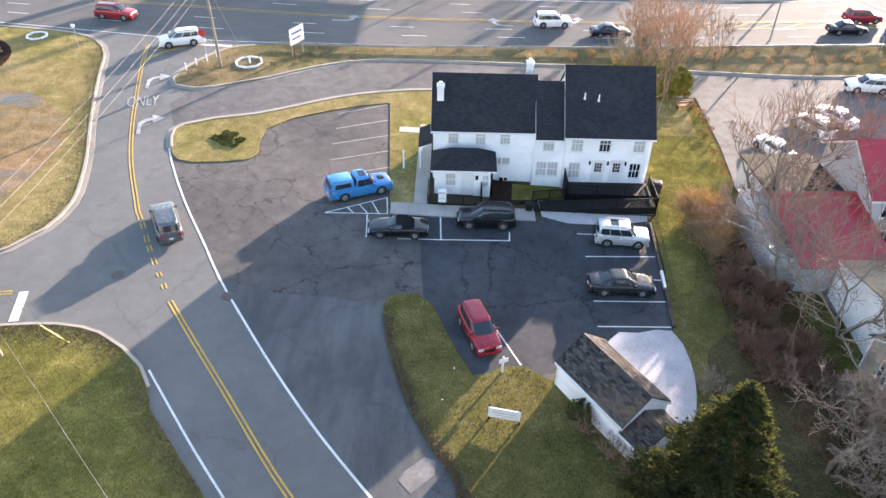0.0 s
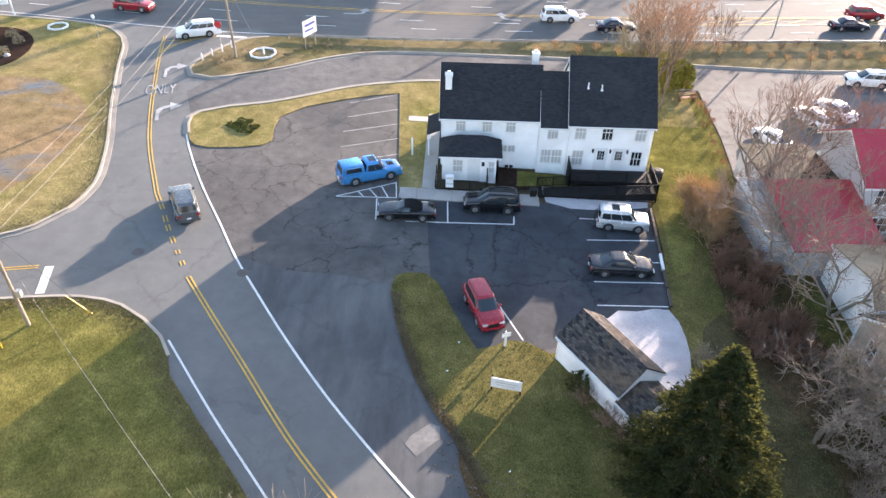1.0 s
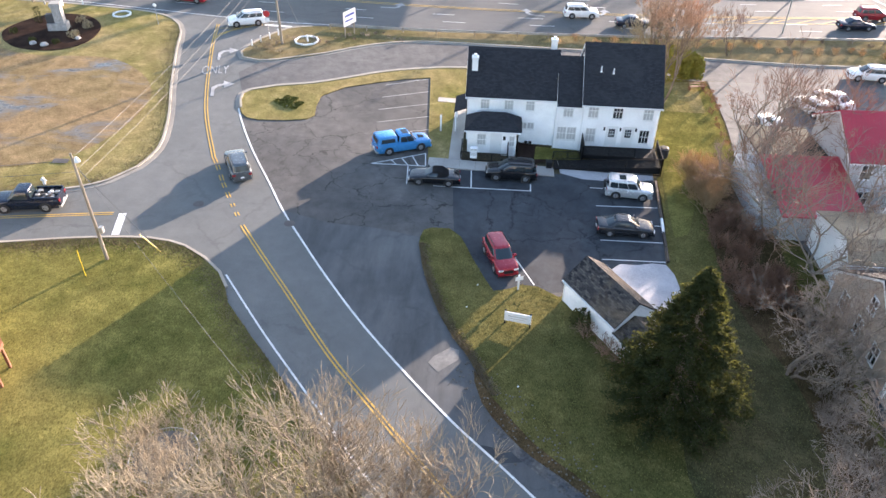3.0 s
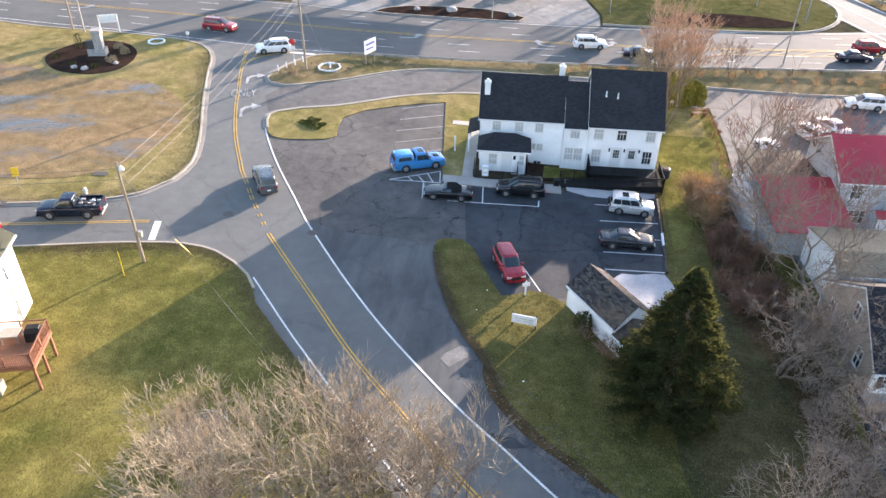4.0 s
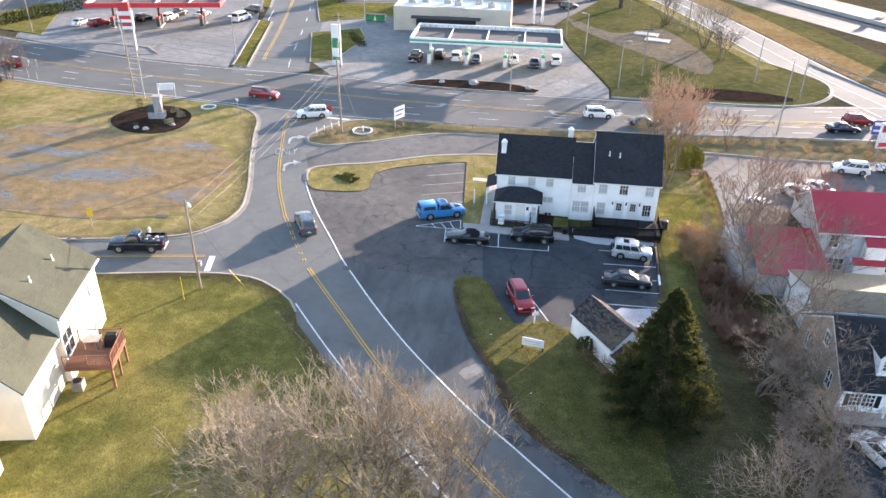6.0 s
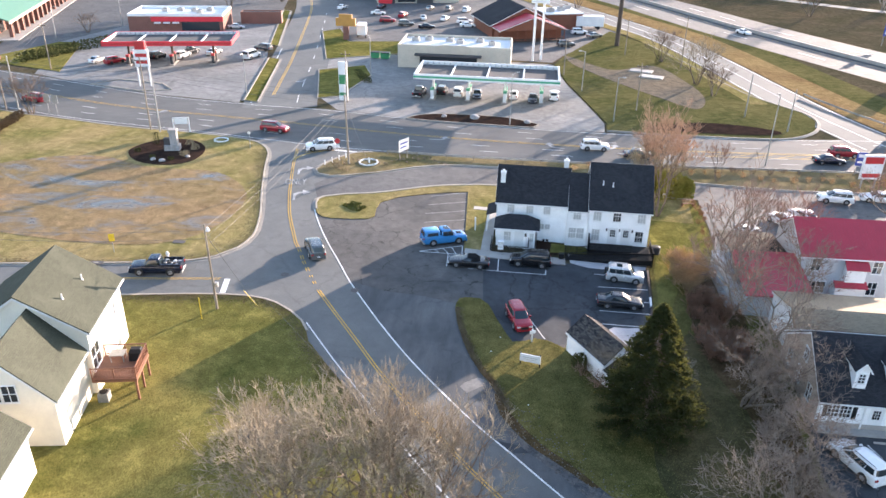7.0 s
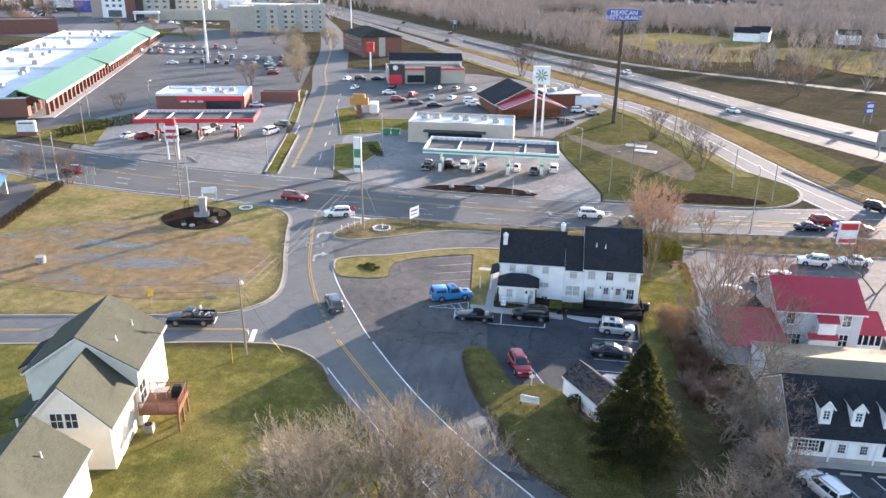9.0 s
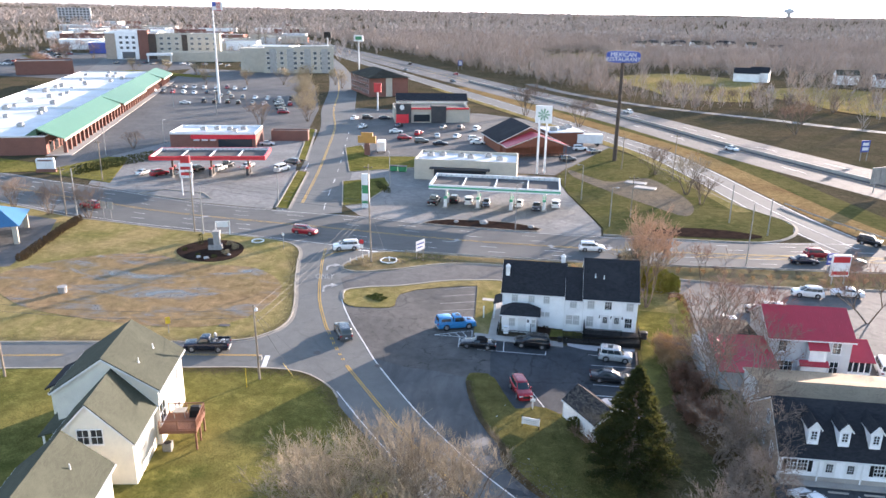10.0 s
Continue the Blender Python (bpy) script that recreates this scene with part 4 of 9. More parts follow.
lb = sub(shop, -1.5, 55.45, 0, 0, "left_wing")
H = lambda x, z, w, h: (x - w / 2, x + w / 2, z, z + h)
ups = [(1.7, 2.95, 0.75, 1.35), (4.0, 2.95, 0.75, 1.35), (6.05, 2.95, 0.75, 1.35), (5.55, 1.0, 0.55, 0.62), (6.25, 1.0, 0.55, 0.62)]
gable_block(lb, 8.5, 6.2, gz, 4.45, 7.75, M["siding"], M["tar_roof"], 0.3, 0.18, {"front": [H(*u) for u in ups], "left": [H(1.6, 3.0, 0.8, 1.3), H(4.4, 3.0, 0.8, 1.3)]})
for u in ups:
    window(lb, *u, cols=2 if u[3] < 1 else 3, rows=1 if u[3] < 1 else 2)
for y in (1.6, 4.4):
    window(lb, y, 3.0, 0.8, 1.3, pose(0, 6.2, 0, 0, 0, -90))
part("crawl_vent", Shape().box((5.8, -0.05, -0.62), (6.1, 0.0, -0.38)).box((6.2, -0.05, -0.62), (6.5, 0.0, -0.38)), M["black_metal"], lb)
ml = sub(shop, 7.02, 54.75, 0, 0, "link")
mid_w = [(1.15, 2.85, 0.85, 1.4), (0.72, 0.42, 0.8, 1.3), (1.66, 0.42, 0.8, 1.3)]
gable_block(ml, 2.5, 7.0, gz, 4.2, 7.35, M["siding"], M["tar_roof"], 0.3, 0.0, {"front": [H(*u) for u in mid_w]})
for u in mid_w:
    window(ml, *u, cols=3)
rb = sub(shop, 9.55, 54.55, 0, 0, "right_wing")
rw = [(0.95, 3.0, 0.85, 1.4), (3.25, 3.0, 0.85, 1.4), (6.1, 3.0, 0.85, 1.4), (0.95, 0.42, 0.85, 1.4), (6.05, 0.5, 0.85, 1.35)]
rd = [(2.95, 0.0, 0.95, 2.1), (4.5, 0.0, 0.95, 2.1)]
gable_block(rb, 7.1, 8.0, gz, 4.6, 8.7, M["siding"], M["tar_roof"], 0.3, 0.2, {"front": [H(*u) for u in rw + rd], "right": [H(2, 3, 0.85, 1.4), H(6, 3, 0.85, 1.4)]}, 0.5)
for i, u in enumerate(rw):
    window(rb, *u, cols=3, blind=i not in (1, 4))
for y in (2.0, 6.0):
    window(rb, y, 3.0, 0.85, 1.4, pose(7.1, 0, 0, 0, 0, 90))
for u in rd:
    door(rb, *u, Matrix())
for x in (2.2, 3.72, 5.2):
    part("wall_lantern", Shape().box((x - 0.07, -0.16, 1.75), (x + 0.07, -0.002, 2.05)).rod((x, -0.08, 2.05), (x, -0.08, 2.13), 0.05, 0.01, 6), M["black_metal"], rb)
for x, y in ((1.4, 2.0), (2.55, 1.9)):
    z = 4.6 + y * 4.1 / 4.0
    part("vent_pipe", Shape().rod((x, y, z), (x, y, z + 0.65), 0.06, sides=10).rod((x, y, z + 0.1), (x, y, z + 0.22), 0.13, 0.07, 10), M["trim"], rb)
for p, x, y, z0, z1 in ((lb, 0.55, 1.7, 5.8, 7.5), (lb, 8.1, 4.6, 6.0, 8.4)):
    c = Shape().box((x - 0.28, y - 0.28, z0), (x + 0.28, y + 0.28, z1)).box((x - 0.34, y - 0.34, z1 - 0.18), (x + 0.34, y + 0.34, z1 - 0.02)).box((x - 0.14, y - 0.14, z1 - 0.02), (x + 0.14, y + 0.14, z1 + 0.22))
    part("chimney", c, M["trim"], p)
for x, y, e in ((-1.42, 55.36, 4.3), (7.02, 54.6, 4.1), (9.5, 54.45, 4.4), (16.62, 54.45, 4.4)):
    part("downpipe", Shape().rod((x, y, gz), (x, y, e), 0.045, sides=6), M["trim"], shop)

# entrance lobby with a hipped roof
lob = sub(shop, -1.3, 52.95, 0, 0, "lobby")
lw = [(1.35, 0.35, 0.75, 1.1), (4.25, 0.5, 0.4, 1.0)]
part("wall", wall_plate(0, 3.3, -0.7, 2.0, [H(*lw[0]), H(2.75, -0.55, 0.95, 2.1)]), M["siding"], lob)
part("wall", wall_plate(3.3, 4.85, -0.7, 2.0, [H(*lw[1])]), M["siding"], lob, m=pose(0, -0.25, 0))
part("wall", wall_plate(0, 2.4, -0.7, 2.0, []), M["siding"], lob, m=pose(0, 2.5, 0, 0, 0, -90))
part("wall", wall_plate(0, 2.9, -0.7, 2.0, []), M["siding"], lob, m=pose(4.85, -0.25, 0, 0, 0, 90))
window(lob, *lw[0], cols=3)
window(lob, *lw[1], pose(0, -0.25, 0), cols=2)
door(lob, 2.75, -0.55, 0.95, 2.1, Matrix(), False)
part("door_sign", Shape().box((3.4, -0.29, 1.1), (3.65, -0.255, 1.5)), M["black_metal"], lob)
A, B, C, D = (-0.3, -0.45, 2.0), (5.15, -0.45, 2.0), (5.15, 2.6, 2.15), (-0.3, 2.6, 2.15)
R0, R1 = (1.35, 1.2, 3.3), (3.55, 1.2, 3.3)
hip = Shape().quad(A, B, R1, R0).quad(B, C, R1).quad(D, A, R0).quad(C, D, R0, R1).quad(D, C, B, A)
part("roof", with_uv(hip, "roof", M["tar_roof"], True), None, lob)
part("gutter", Shape().box((-0.3, -0.52, 1.9), (5.15, -0.45, 2.02)), M["trim"], lob)
sp = sub(shop, -2.6, 56.6, 0, 0, "side_porch")
part("roof", with_uv(Shape().slab([(-0.2, -0.2, 2.0), (1.1, -0.2, 2.5), (1.1, 3.2, 2.5), (-0.2, 3.2, 2.0)], 0.12), "roof", M["tar_roof"], True), None, sp)
for y in (0.0, 3.0):
    part("post", Shape().box((-0.1, y - 0.06, -0.6), (0.02, y + 0.06, 1.95)), M["trim"], sp)

# black deck, ramp and railings in front of the shop
deck = thing("entrance_deck", "black-stained timber deck with a long ramp and slatted railings", "deck")
part("platform", Shape().box((9.75, 52.6, -0.35), (16.9, 54.5, -0.06)), M["black_metal"], deck)
for i in range(26):
    part("deck_board", Shape().box((9.8 + i * 0.272, 52.6, -0.056), (10.05 + i * 0.272, 54.5, -0.03)), M["black_metal"], deck)
part("ramp", Shape().hexa([(7.1, 50.9, -0.8), (16.9, 50.9, -0.7), (16.9, 52.4, -0.7), (7.1, 52.4, -0.8), (7.1, 50.9, -0.7), (16.9, 50.9, -0.06), (16.9, 52.4, -0.06), (7.1, 52.4, -0.7)]), M["black_metal"], deck)
rails(deck, [(7.0, 50.8, -0.72), (16.95, 50.8, -0.06)], 1.0, M["black_metal"], 0.11, 3.2, 0.85)
rails(deck, [(16.95, 50.8, -0.06), (16.95, 54.4, -0.06)], 1.0, M["black_metal"], 0.11, 1.8, 0.85)
rails(deck, [(9.75, 52.5, -0.06), (14.6, 52.5, -0.06)], 1.0, M["black_metal"], 0.11, 2.4, 0.75)
rails(deck, [(7.0, 52.5, -0.72), (9.7, 52.5, -0.45)], 0.95, M["black_metal"], 0.11, 1.4, 0.3)
rails(deck, [(9.75, 52.5, -0.06), (9.75, 54.4, -0.06)], 1.35, M["black_metal"], 0.11, 1.8, 0.75)
rails(deck, [(-1.8, 51.3, -0.55), (2.6, 51.35, -0.62)], 0.95, M["black_metal"], 0.11, 1.5, 0.2)
rails(deck, [(-1.8, 51.3, -0.55), (-1.8, 53.6, -0.5)], 0.95, M["black_metal"], 0.11, 1.6, 0.2)
rails(deck, [(2.62, 51.4, -0.62), (2.62, 52.6, -0.6)], 1.5, M["black_metal"], 0.11, 1.2, 0.2)
part("drip_skirt", Shape().box((7.05, 50.84, -0.85), (16.9, 50.88, -0.75)), M["black_metal"], deck)
draped("shop_bed", [(2.8, 51.2), (4.8, 51.3), (6.9, 52.3), (6.9, 54.7), (3.6, 55.3), (3.6, 52.7)], 0.14, M["mulch"])
draped("shop_bed_grass", [(5.2, 52.2), (9.6, 52.6), (9.6, 54.5), (5.4, 54.7)], 0.16, M["lawn"])

# shed with a weathered roof
shed = thing("shed", "small white garden shed with a weathered patchy shingle roof", "shed", pose(6.85, 31.95, -0.8, 0, 0, -57.3))
gable_block(shed, 5.7, 3.5, 0, 2.2, 3.55, M["siding"], M["shed_roof"], 0.15, 0.1)
low = sub(shed, 5.7, 0.0, 0, 0, "lean_to")
gable_block(low, 1.7, 3.1, 0, 1.6, 2.45, M["siding"], M["shed_roof"], 0.12, 0.1)
for x in (0.035, 5.66):
    part("corner_board", Shape().box((x - 0.065, -0.03, 0), (x + 0.065, 0.0, 2.2)), M["trim"], shed)
door(shed, 1.7, 0.0, 0.9, 1.95, pose(0, 3.5, 0, 0, 0, -90), False)

# cream family house with wing, porch and raised deck
HX, HY, HZ, HA = -31.6, 17.6, 0.68, 102.5
home = thing("family_house", "cream vinyl-sided two-storey family house with olive-grey shingle roofs", "house", pose(HX, HY, HZ, 0, 0, HA))
# x runs along the ridge away from the road's bend, y to the west
hw_ = [(1.3, 3.9, 0.8, 1.2), (4.0, 3.9, 0.7, 1.0), (6.4, 3.9, 0.8, 1.2), (7.4, 3.9, 0.8, 1.2), (0.9, 2.25, 1.7, 2.0), (5.0, 1.3, 0.7, 1.0)]
hw_[0] = (0.5, 4.75, 0.8, 1.0)
gable_block(home, 8.4, 9.4, 0, 6.2, 9.4, M["cream"], M["olive_roof"], 0.35, 0.3, {"front": [H(*u) for u in hw_]})
for u in hw_:
    window(home, *u, blind=u[2] < 1)
wing = sub(home, -6.3, 0.5, 0, 0, "wing")
gable_block(wing, 6.3, 7.0, 0, 4.5, 8.2, M["cream"], M["olive_roof"], 0.3, 0.3)
for y in (2.95, 4.1):
    window(wing, y, 4.3, 0.95, 1.4, pose(-0.07, 7.0, 0, 0, 0, -90), blind=False, cols=2)
for x, y in ((2.2, 2.2), (5.8, 1.9)):
    z = 6.2 + y * 3.2 / 4.7
    part("vent_pipe", Shape().rod((x, y, z), (x, y, z + 0.6), 0.06, sides=8).rod((x, y, z + 0.1), (x, y, z + 0.25), 0.14, 0.07, 8), M["trim"], home)
gar = sub(home, 3.6, 9.45, 0, 0, "side_bay")
part("wall", Shape().box((0, 0, 0), (4.4, 2.0, 4.6)), M["cream"], gar)
part("roof", with_uv(Shape().slab([(-0.3, 2.4, 4.6), (-0.3, -0.2, 5.8), (4.7, -0.2, 5.8), (4.7, 2.4, 4.6)], 0.14), "roof", M["tar_roof"], True), None, gar)
pch = sub(home, -1.4, 7.7, 0, 0, "porch")
part("floor", Shape().box((-1.0, 0, 0), (3.6, 2.4, 0.45)), M["concrete"], pch)
part("roof", with_uv(Shape().slab([(-0.9, 2.7, 2.75), (-0.9, -0.2, 3.6), (3.6, -0.2, 3.6), (3.6, 2.7, 2.75)], 0.14), "roof", M["olive_roof"], True), None, pch)
for x in (-0.7, 1.3, 3.3):
    part("post", Shape().box((x - 0.08, 2.2, 0.45), (x + 0.08, 2.36, 2.7)), M["trim"], pch)
rails(pch, [(-0.7, 2.28, 0.45), (3.3, 2.28, 0.45)], 0.9, M["trim"], 0.14, 2.2)
dk = thing("raised_deck", "red-brown stained timber deck on tall posts with railings", "deck", pose(HX, HY, HZ, 0, 0, HA))
for i in range(22):
    part("deck_board", Shape().box((-1.0 + i * 0.158, -3.5, 2.12), (-0.85 + i * 0.158, -0.05, 2.16)), M["deck_wood"], dk)
part("rim_joist", Shape().box((-1.05, -3.55, 1.85), (2.5, -3.45, 2.12)).box((-1.05, -3.45, 1.85), (-0.97, -0.05, 2.12)).box((2.42, -3.45, 1.85), (2.5, -0.05, 2.12)), M["deck_wood"], dk)
for x, y in ((-0.9, -3.4), (0.7, -3.4), (2.35, -3.4)):
    part("leg", Shape().box((x - 0.08, y - 0.08, -0.05), (x + 0.08, y + 0.08, 1.9)), M["deck_wood"], dk)
rails(dk, [(-1.0, -0.1, 2.16), (-1.0, -3.5, 2.16), (2.45, -3.5, 2.16), (2.45, -0.1, 2.16)], 1.0, M["deck_wood"], 0.13, 1.7, 0.0, True, 0.06)
grill = thing("barbecue", "covered black barbecue on the timber deck", "barbecue", pose(HX, HY, HZ, 0, 0, HA) @ pose(1.7, -2.9, 2.16))
part("cover", Shape().loft([[(-0.35, -0.6, 0), (0.35, -0.6, 0), (0.35, 0.6, 0), (-0.35, 0.6, 0)], [(-0.33, -0.55, 0.75), (0.33, -0.55, 0.75), (0.33, 0.55, 0.75), (-0.33, 0.55, 0.75)], [(-0.22, -0.4, 1.1), (0.22, -0.4, 1.1), (0.22, 0.4, 1.1), (-0.22, 0.4, 1.1)]]), M["black_metal"], grill)
mt = thing("patio_table", "small pale patio table on the timber deck", "table", pose(HX, HY, HZ, 0, 0, HA) @ pose(1.7, -1.4, 2.16))
part("tabletop", Shape().box((-0.5, -0.6, 0.66), (0.5, 0.6, 0.7)), M["stucco"], mt)
for x, y in ((-0.42, -0.5), (0.42, -0.5), (-0.42, 0.5), (0.42, 0.5)):
    part("leg", Shape().box((x - 0.025, y - 0.025, 0), (x + 0.025, y + 0.025, 0.66)), M["galv"], mt)
ac = thing("heat_pump", "pale grey air conditioning unit beside the house wall", "air conditioner", pose(HX, HY, HZ, 0, 0, HA) @ pose(-0.9, -0.7, 0.05))
part("casing", Shape().box((-0.4, -0.4, 0), (0.4, 0.4, 0.8)), M["galv"], ac)
part("fan_grille", Shape().rod((0, 0, 0.8), (0, 0, 0.84), 0.33, sides=16), M["black_metal"], ac)

# neighbour's house, only its near roof in view
home2 = thing("neighbour_house", "cream house with a dark olive-grey shingle roof", "house", pose(-38.2, 6.9, 0.7, 0, 0, HA + 180))
gable_block(home2, 11, 7.2, 0, 4.0, 7.0, M["cream"], M["olive_roof"], 0.35, 0.3)
part("vent_pipe", Shape().rod((3, 5.4, 5.4), (3, 5.4, 6.1), 0.06, sides=8).rod((3, 5.4, 5.5), (3, 5.4, 5.65), 0.13, 0.07, 8), M["trim"], home2)

# office with dormers
office = thing("dormer_office", "white office with black shingle roof, dormers and tan brick gable", "office", pose(27.05, 24.45, -1.0, 0, 0, 0.7))
ow = [(1.2, 1.15, 0.85, 1.15), (2.15, 1.15, 0.85, 1.15), (9.0, 1.15, 0.85, 1.15), (9.95, 1.15, 0.85, 1.15), (13.2, 1.15, 0.85, 1.15)]
od = [(4.6, 0.15, 0.95, 2.1), (6.5, 0.15, 0.95, 2.1), (11.6, 0.15, 0.95, 2.1)]
gable_block(office, 18, 10.0, 0, 2.75, 6.3, M["siding"], M["tar_roof"], 0.25, 0.15, {"front": [H(*u) for u in ow + od], "left": [H(2.2, 1.0, 0.9, 1.4), H(4.9, 1.0, 0.9, 1.4), H(7.6, 1.0, 0.9, 1.4)]}, 0.45, M["tan_brick"])
for i, u in enumerate(ow):
    window(office, *u, cols=3, rows=3, blind=False)
for u in od:
    door(office, *u, Matrix(), True)
for x in (0.55, 2.85, 8.35, 10.6):
    part("shutter", Shape().box((x - 0.17, -0.06, 1.1), (x + 0.17, -0.004, 2.35)), M["black_metal"], office)
for y in (2.2, 4.9, 7.6):
    window(office, y, 1.0, 0.9, 1.4, pose(0, 10, 0, 0, 0, -90), blind=False)
window(office, 5.5, 3.6, 0.8, 1.1, pose(-0.06, 10, 0, 0, 0, -90), blind=False)
part("porch_slab", Shape().box((0, -0.9, 0), (18, 0, 0.14)), M["concrete"], office)
part("foundation", Shape().box((0.02, -0.05, 0), (18, -0.004, 0.6)), M["concrete"], office)
for x in (0.06, 3.6, 7.5, 11, 14.4):
    part("corner_board", Shape().box((x - 0.07, -0.09, 0.1), (x + 0.07, -0.055, 2.6)), M["trim"], office)
for i in range(6):
    d = sub(office, 3.0 + 2.78 * i, 0.8, 0, 0, "dormer")
    f2 = Shape().prism([(0, 3.3), (0.06, 3.3), (0.06, 5.3), (0, 5.3)], -0.5, 0.5)
    f2.loft([[(-0.5, 0, 5.3), (0.5, 0, 5.3), (0, 0, 5.92)], [(-0.5, 0.06, 5.3), (0.5, 0.06, 5.3), (0, 0.06, 5.92)]])
    part("face", f2, M["siding"], d)
    for k in (-0.5, 0.44):
        part("cheek", Shape().hexa([(k, 0.062, 3.3), (k + 0.06, 0.062, 3.3), (k + 0.06, 2.5, 4.9), (k, 2.5, 4.9), (k, 0.062, 5.3), (k + 0.06, 0.062, 5.3), (k + 0.06, 2.5, 5.3), (k, 2.5, 5.3)]), M["siding"], d)
    slope(d, [(-0.66, -0.2, 5.22), (0, -0.2, 6.06), (0, 3.3, 6.06), (-0.66, 2.35, 5.22)], M["tar_roof"], 0.09)
    slope(d, [(0, -0.2, 6.06), (0.66, -0.2, 5.22), (0.66, 2.35, 5.22), (0, 3.3, 6.06)], M["tar_roof"], 0.09)
    for k in (-1, 1):
        part("rake_board", Shape().rod((k * 0.66, -0.21, 5.16), (0, -0.21, 6.0), 0.07, sides=4), M["trim"], d)
        part("eave_trim", Shape().rod((k * 0.64, -0.2, 5.12), (k * 0.64, 2.35, 5.12), 0.045, sides=4), M["trim"], d)
    window(d, 0, 4.1, 0.48, 0.85, pose(0, -0.05, 0), cols=2, rows=3, blind=False)
rear = sub(office, 0.8, 10.02, 0, 0, "rear_block")
gable_block(rear, 18, 7.0, 0, 3.2, 4.5, M["siding"], M["tan_roof"], 0.0, 0.2, None, 0.22)

stop = solo("wheel_stop", Shape().prism([(-0.09, 0), (0.09, 0), (0.06, 0.13), (-0.06, 0.13)], -0.9, 0.9), M["concrete"], "pale concrete wheel stop in the office lot", "wheel stop", pose(28.9, 22.85, lie(28.9, 22.85) + 0.02, 0, 0, 1), "wheel stops of the office lot")
for x in (32.2, 35.4, 38.6):
    copy_thing(stop, pose(x, 22.9 + 0.02 * (x - 28.9), lie(x, 22.9) + 0.02, 0, 0, 1))

# red-roofed house with annex, bay and sunroom
rr = thing("red_roof_house", "grey-sided old house with red standing-seam metal roofs", "house", pose(31.6, 47.0, -1.1, 0, 0, 2.0))
rw2 = [(1.6, 3.3, 0.9, 1.4), (7.9, 3.3, 0.95, 1.5), (7.9, 0.7, 0.95, 1.5), (1.6, 0.7, 0.9, 1.3), (2.6, 0.7, 0.9, 1.3)]
gable_block(rr, 9.6, 8.2, 0, 5.2, 7.6, M["grey_siding"], M["red_roof"], 0.4, 0.3, {"front": [H(*u) for u in rw2]})
for u in rw2:
    window(rr, *u, cols=2, blind=False)
bay = sub(rr, 3.6, -1.3, 0, 0, "bay")
part("wall", Shape().box((0, 0, 0), (3.0, 1.28, 2.2)).box((0.9, 0.35, 2.2), (2.9, 1.28, 4.2)), M["trim"], bay)
slope(bay, [(-0.2, -0.25, 2.2), (3.2, -0.25, 2.2), (3.2, 0.5, 2.65), (-0.2, 0.5, 2.65)], M["red_roof"], 0.08)
slope(bay, [(0.7, 0.1, 4.15), (3.1, 0.1, 4.15), (3.1, 1.3, 5.05), (0.7, 1.3, 5.05)], M["red_roof"], 0.08)
window(bay, 1.9, 2.95, 1.2, 0.95, pose(0, 0.33, 0), cols=2, blind=True)
sunr = sub(rr, 9.65, 0.6, 0, 0, "sunroom")
part("wall", Shape().box((0, 0, 0), (2.9, 6, 0.75)).box((0, 0.05, 2.05), (2.9, 6, 2.3)), M["trim"], sunr)
for i in range(5):
    part("mullion", Shape().box((0.0 + i * 0.7, 0.0, 0.75), (0.12 + i * 0.7, 0.12, 2.05)), M["trim"], sunr)
part("pane", Shape().box((0.02, 0.06, 0.75), (2.88, 0.09, 2.05)).box((2.8, 0.06, 0.75), (2.84, 6, 2.05)), M["glass"], sunr)
slope(sunr, [(-0.1, -0.35, 2.3), (3.2, -0.35, 2.3), (3.2, 3.0, 3.9), (-0.1, 3.0, 3.9)], M["red_roof"], 0.1)
annex = sub(rr, -6.6, -5.0, 0, 0, "annex")
part("wall", Shape().box((0, 0, 0), (6.4, 9.5, 2.7)), M["grey_siding"], annex)
slope(annex, [(-0.3, -0.4, 2.75), (6.7, -0.4, 2.75), (6.7, 7.2, 4.2), (-0.3, 7.2, 4.2)], M["red_roof"], 0.12)
part("low_roof", Shape().slab([(-1.6, 1.0, 2.6), (-0.25, 1.0, 2.6), (-0.25, 9.4, 2.9), (-1.6, 9.4, 2.9)], 0.12), M["galv"], annex)
part("low_wall", Shape().box((-1.5, 1.1, 0), (-0.02, 9.3, 2.45)), M["grey_siding"], annex)
part("rear_roof", Shape().slab([(0.2, 7.25, 3.6), (6.4, 7.25, 3.6), (6.4, 14.5, 3.2), (0.2, 14.5, 3.2)], 0.15), M["brown_roof"], annex)
part("rear_wall", Shape().box((0.4, 9.52, 0), (6.2, 14.3, 3.1)), M["grey_siding"], annex)


# ---- vehicles ----
def paint(name, c, metal=0.3, rough=0.24):
    return mat(name, c, tuple(v * 0.92 for v in c), 0.8, 5, rough, metal=metal, vary=0.05, coat=0.6, spec=0.3)


PAINT = {k: paint(k + "_car_paint", c, m) for k, c, m in (
    ("blue", (0.035, 0.24, 0.53), 0.2), ("black", (0.007, 0.008, 0.010), 0.0), ("silver", (0.58, 0.59, 0.59), 0.35), ("white", (0.78, 0.78, 0.77), 0.0),
    ("red", (0.32, 0.022, 0.032), 0.2), ("navy", (0.012, 0.018, 0.035), 0.4), ("grey", (0.13, 0.14, 0.145), 0.5), ("gold", (0.30, 0.29, 0.26), 0.5), ("scarlet", (0.40, 0.015, 0.022), 0.1), ("dark", (0.022, 0.024, 0.028), 0.2))}

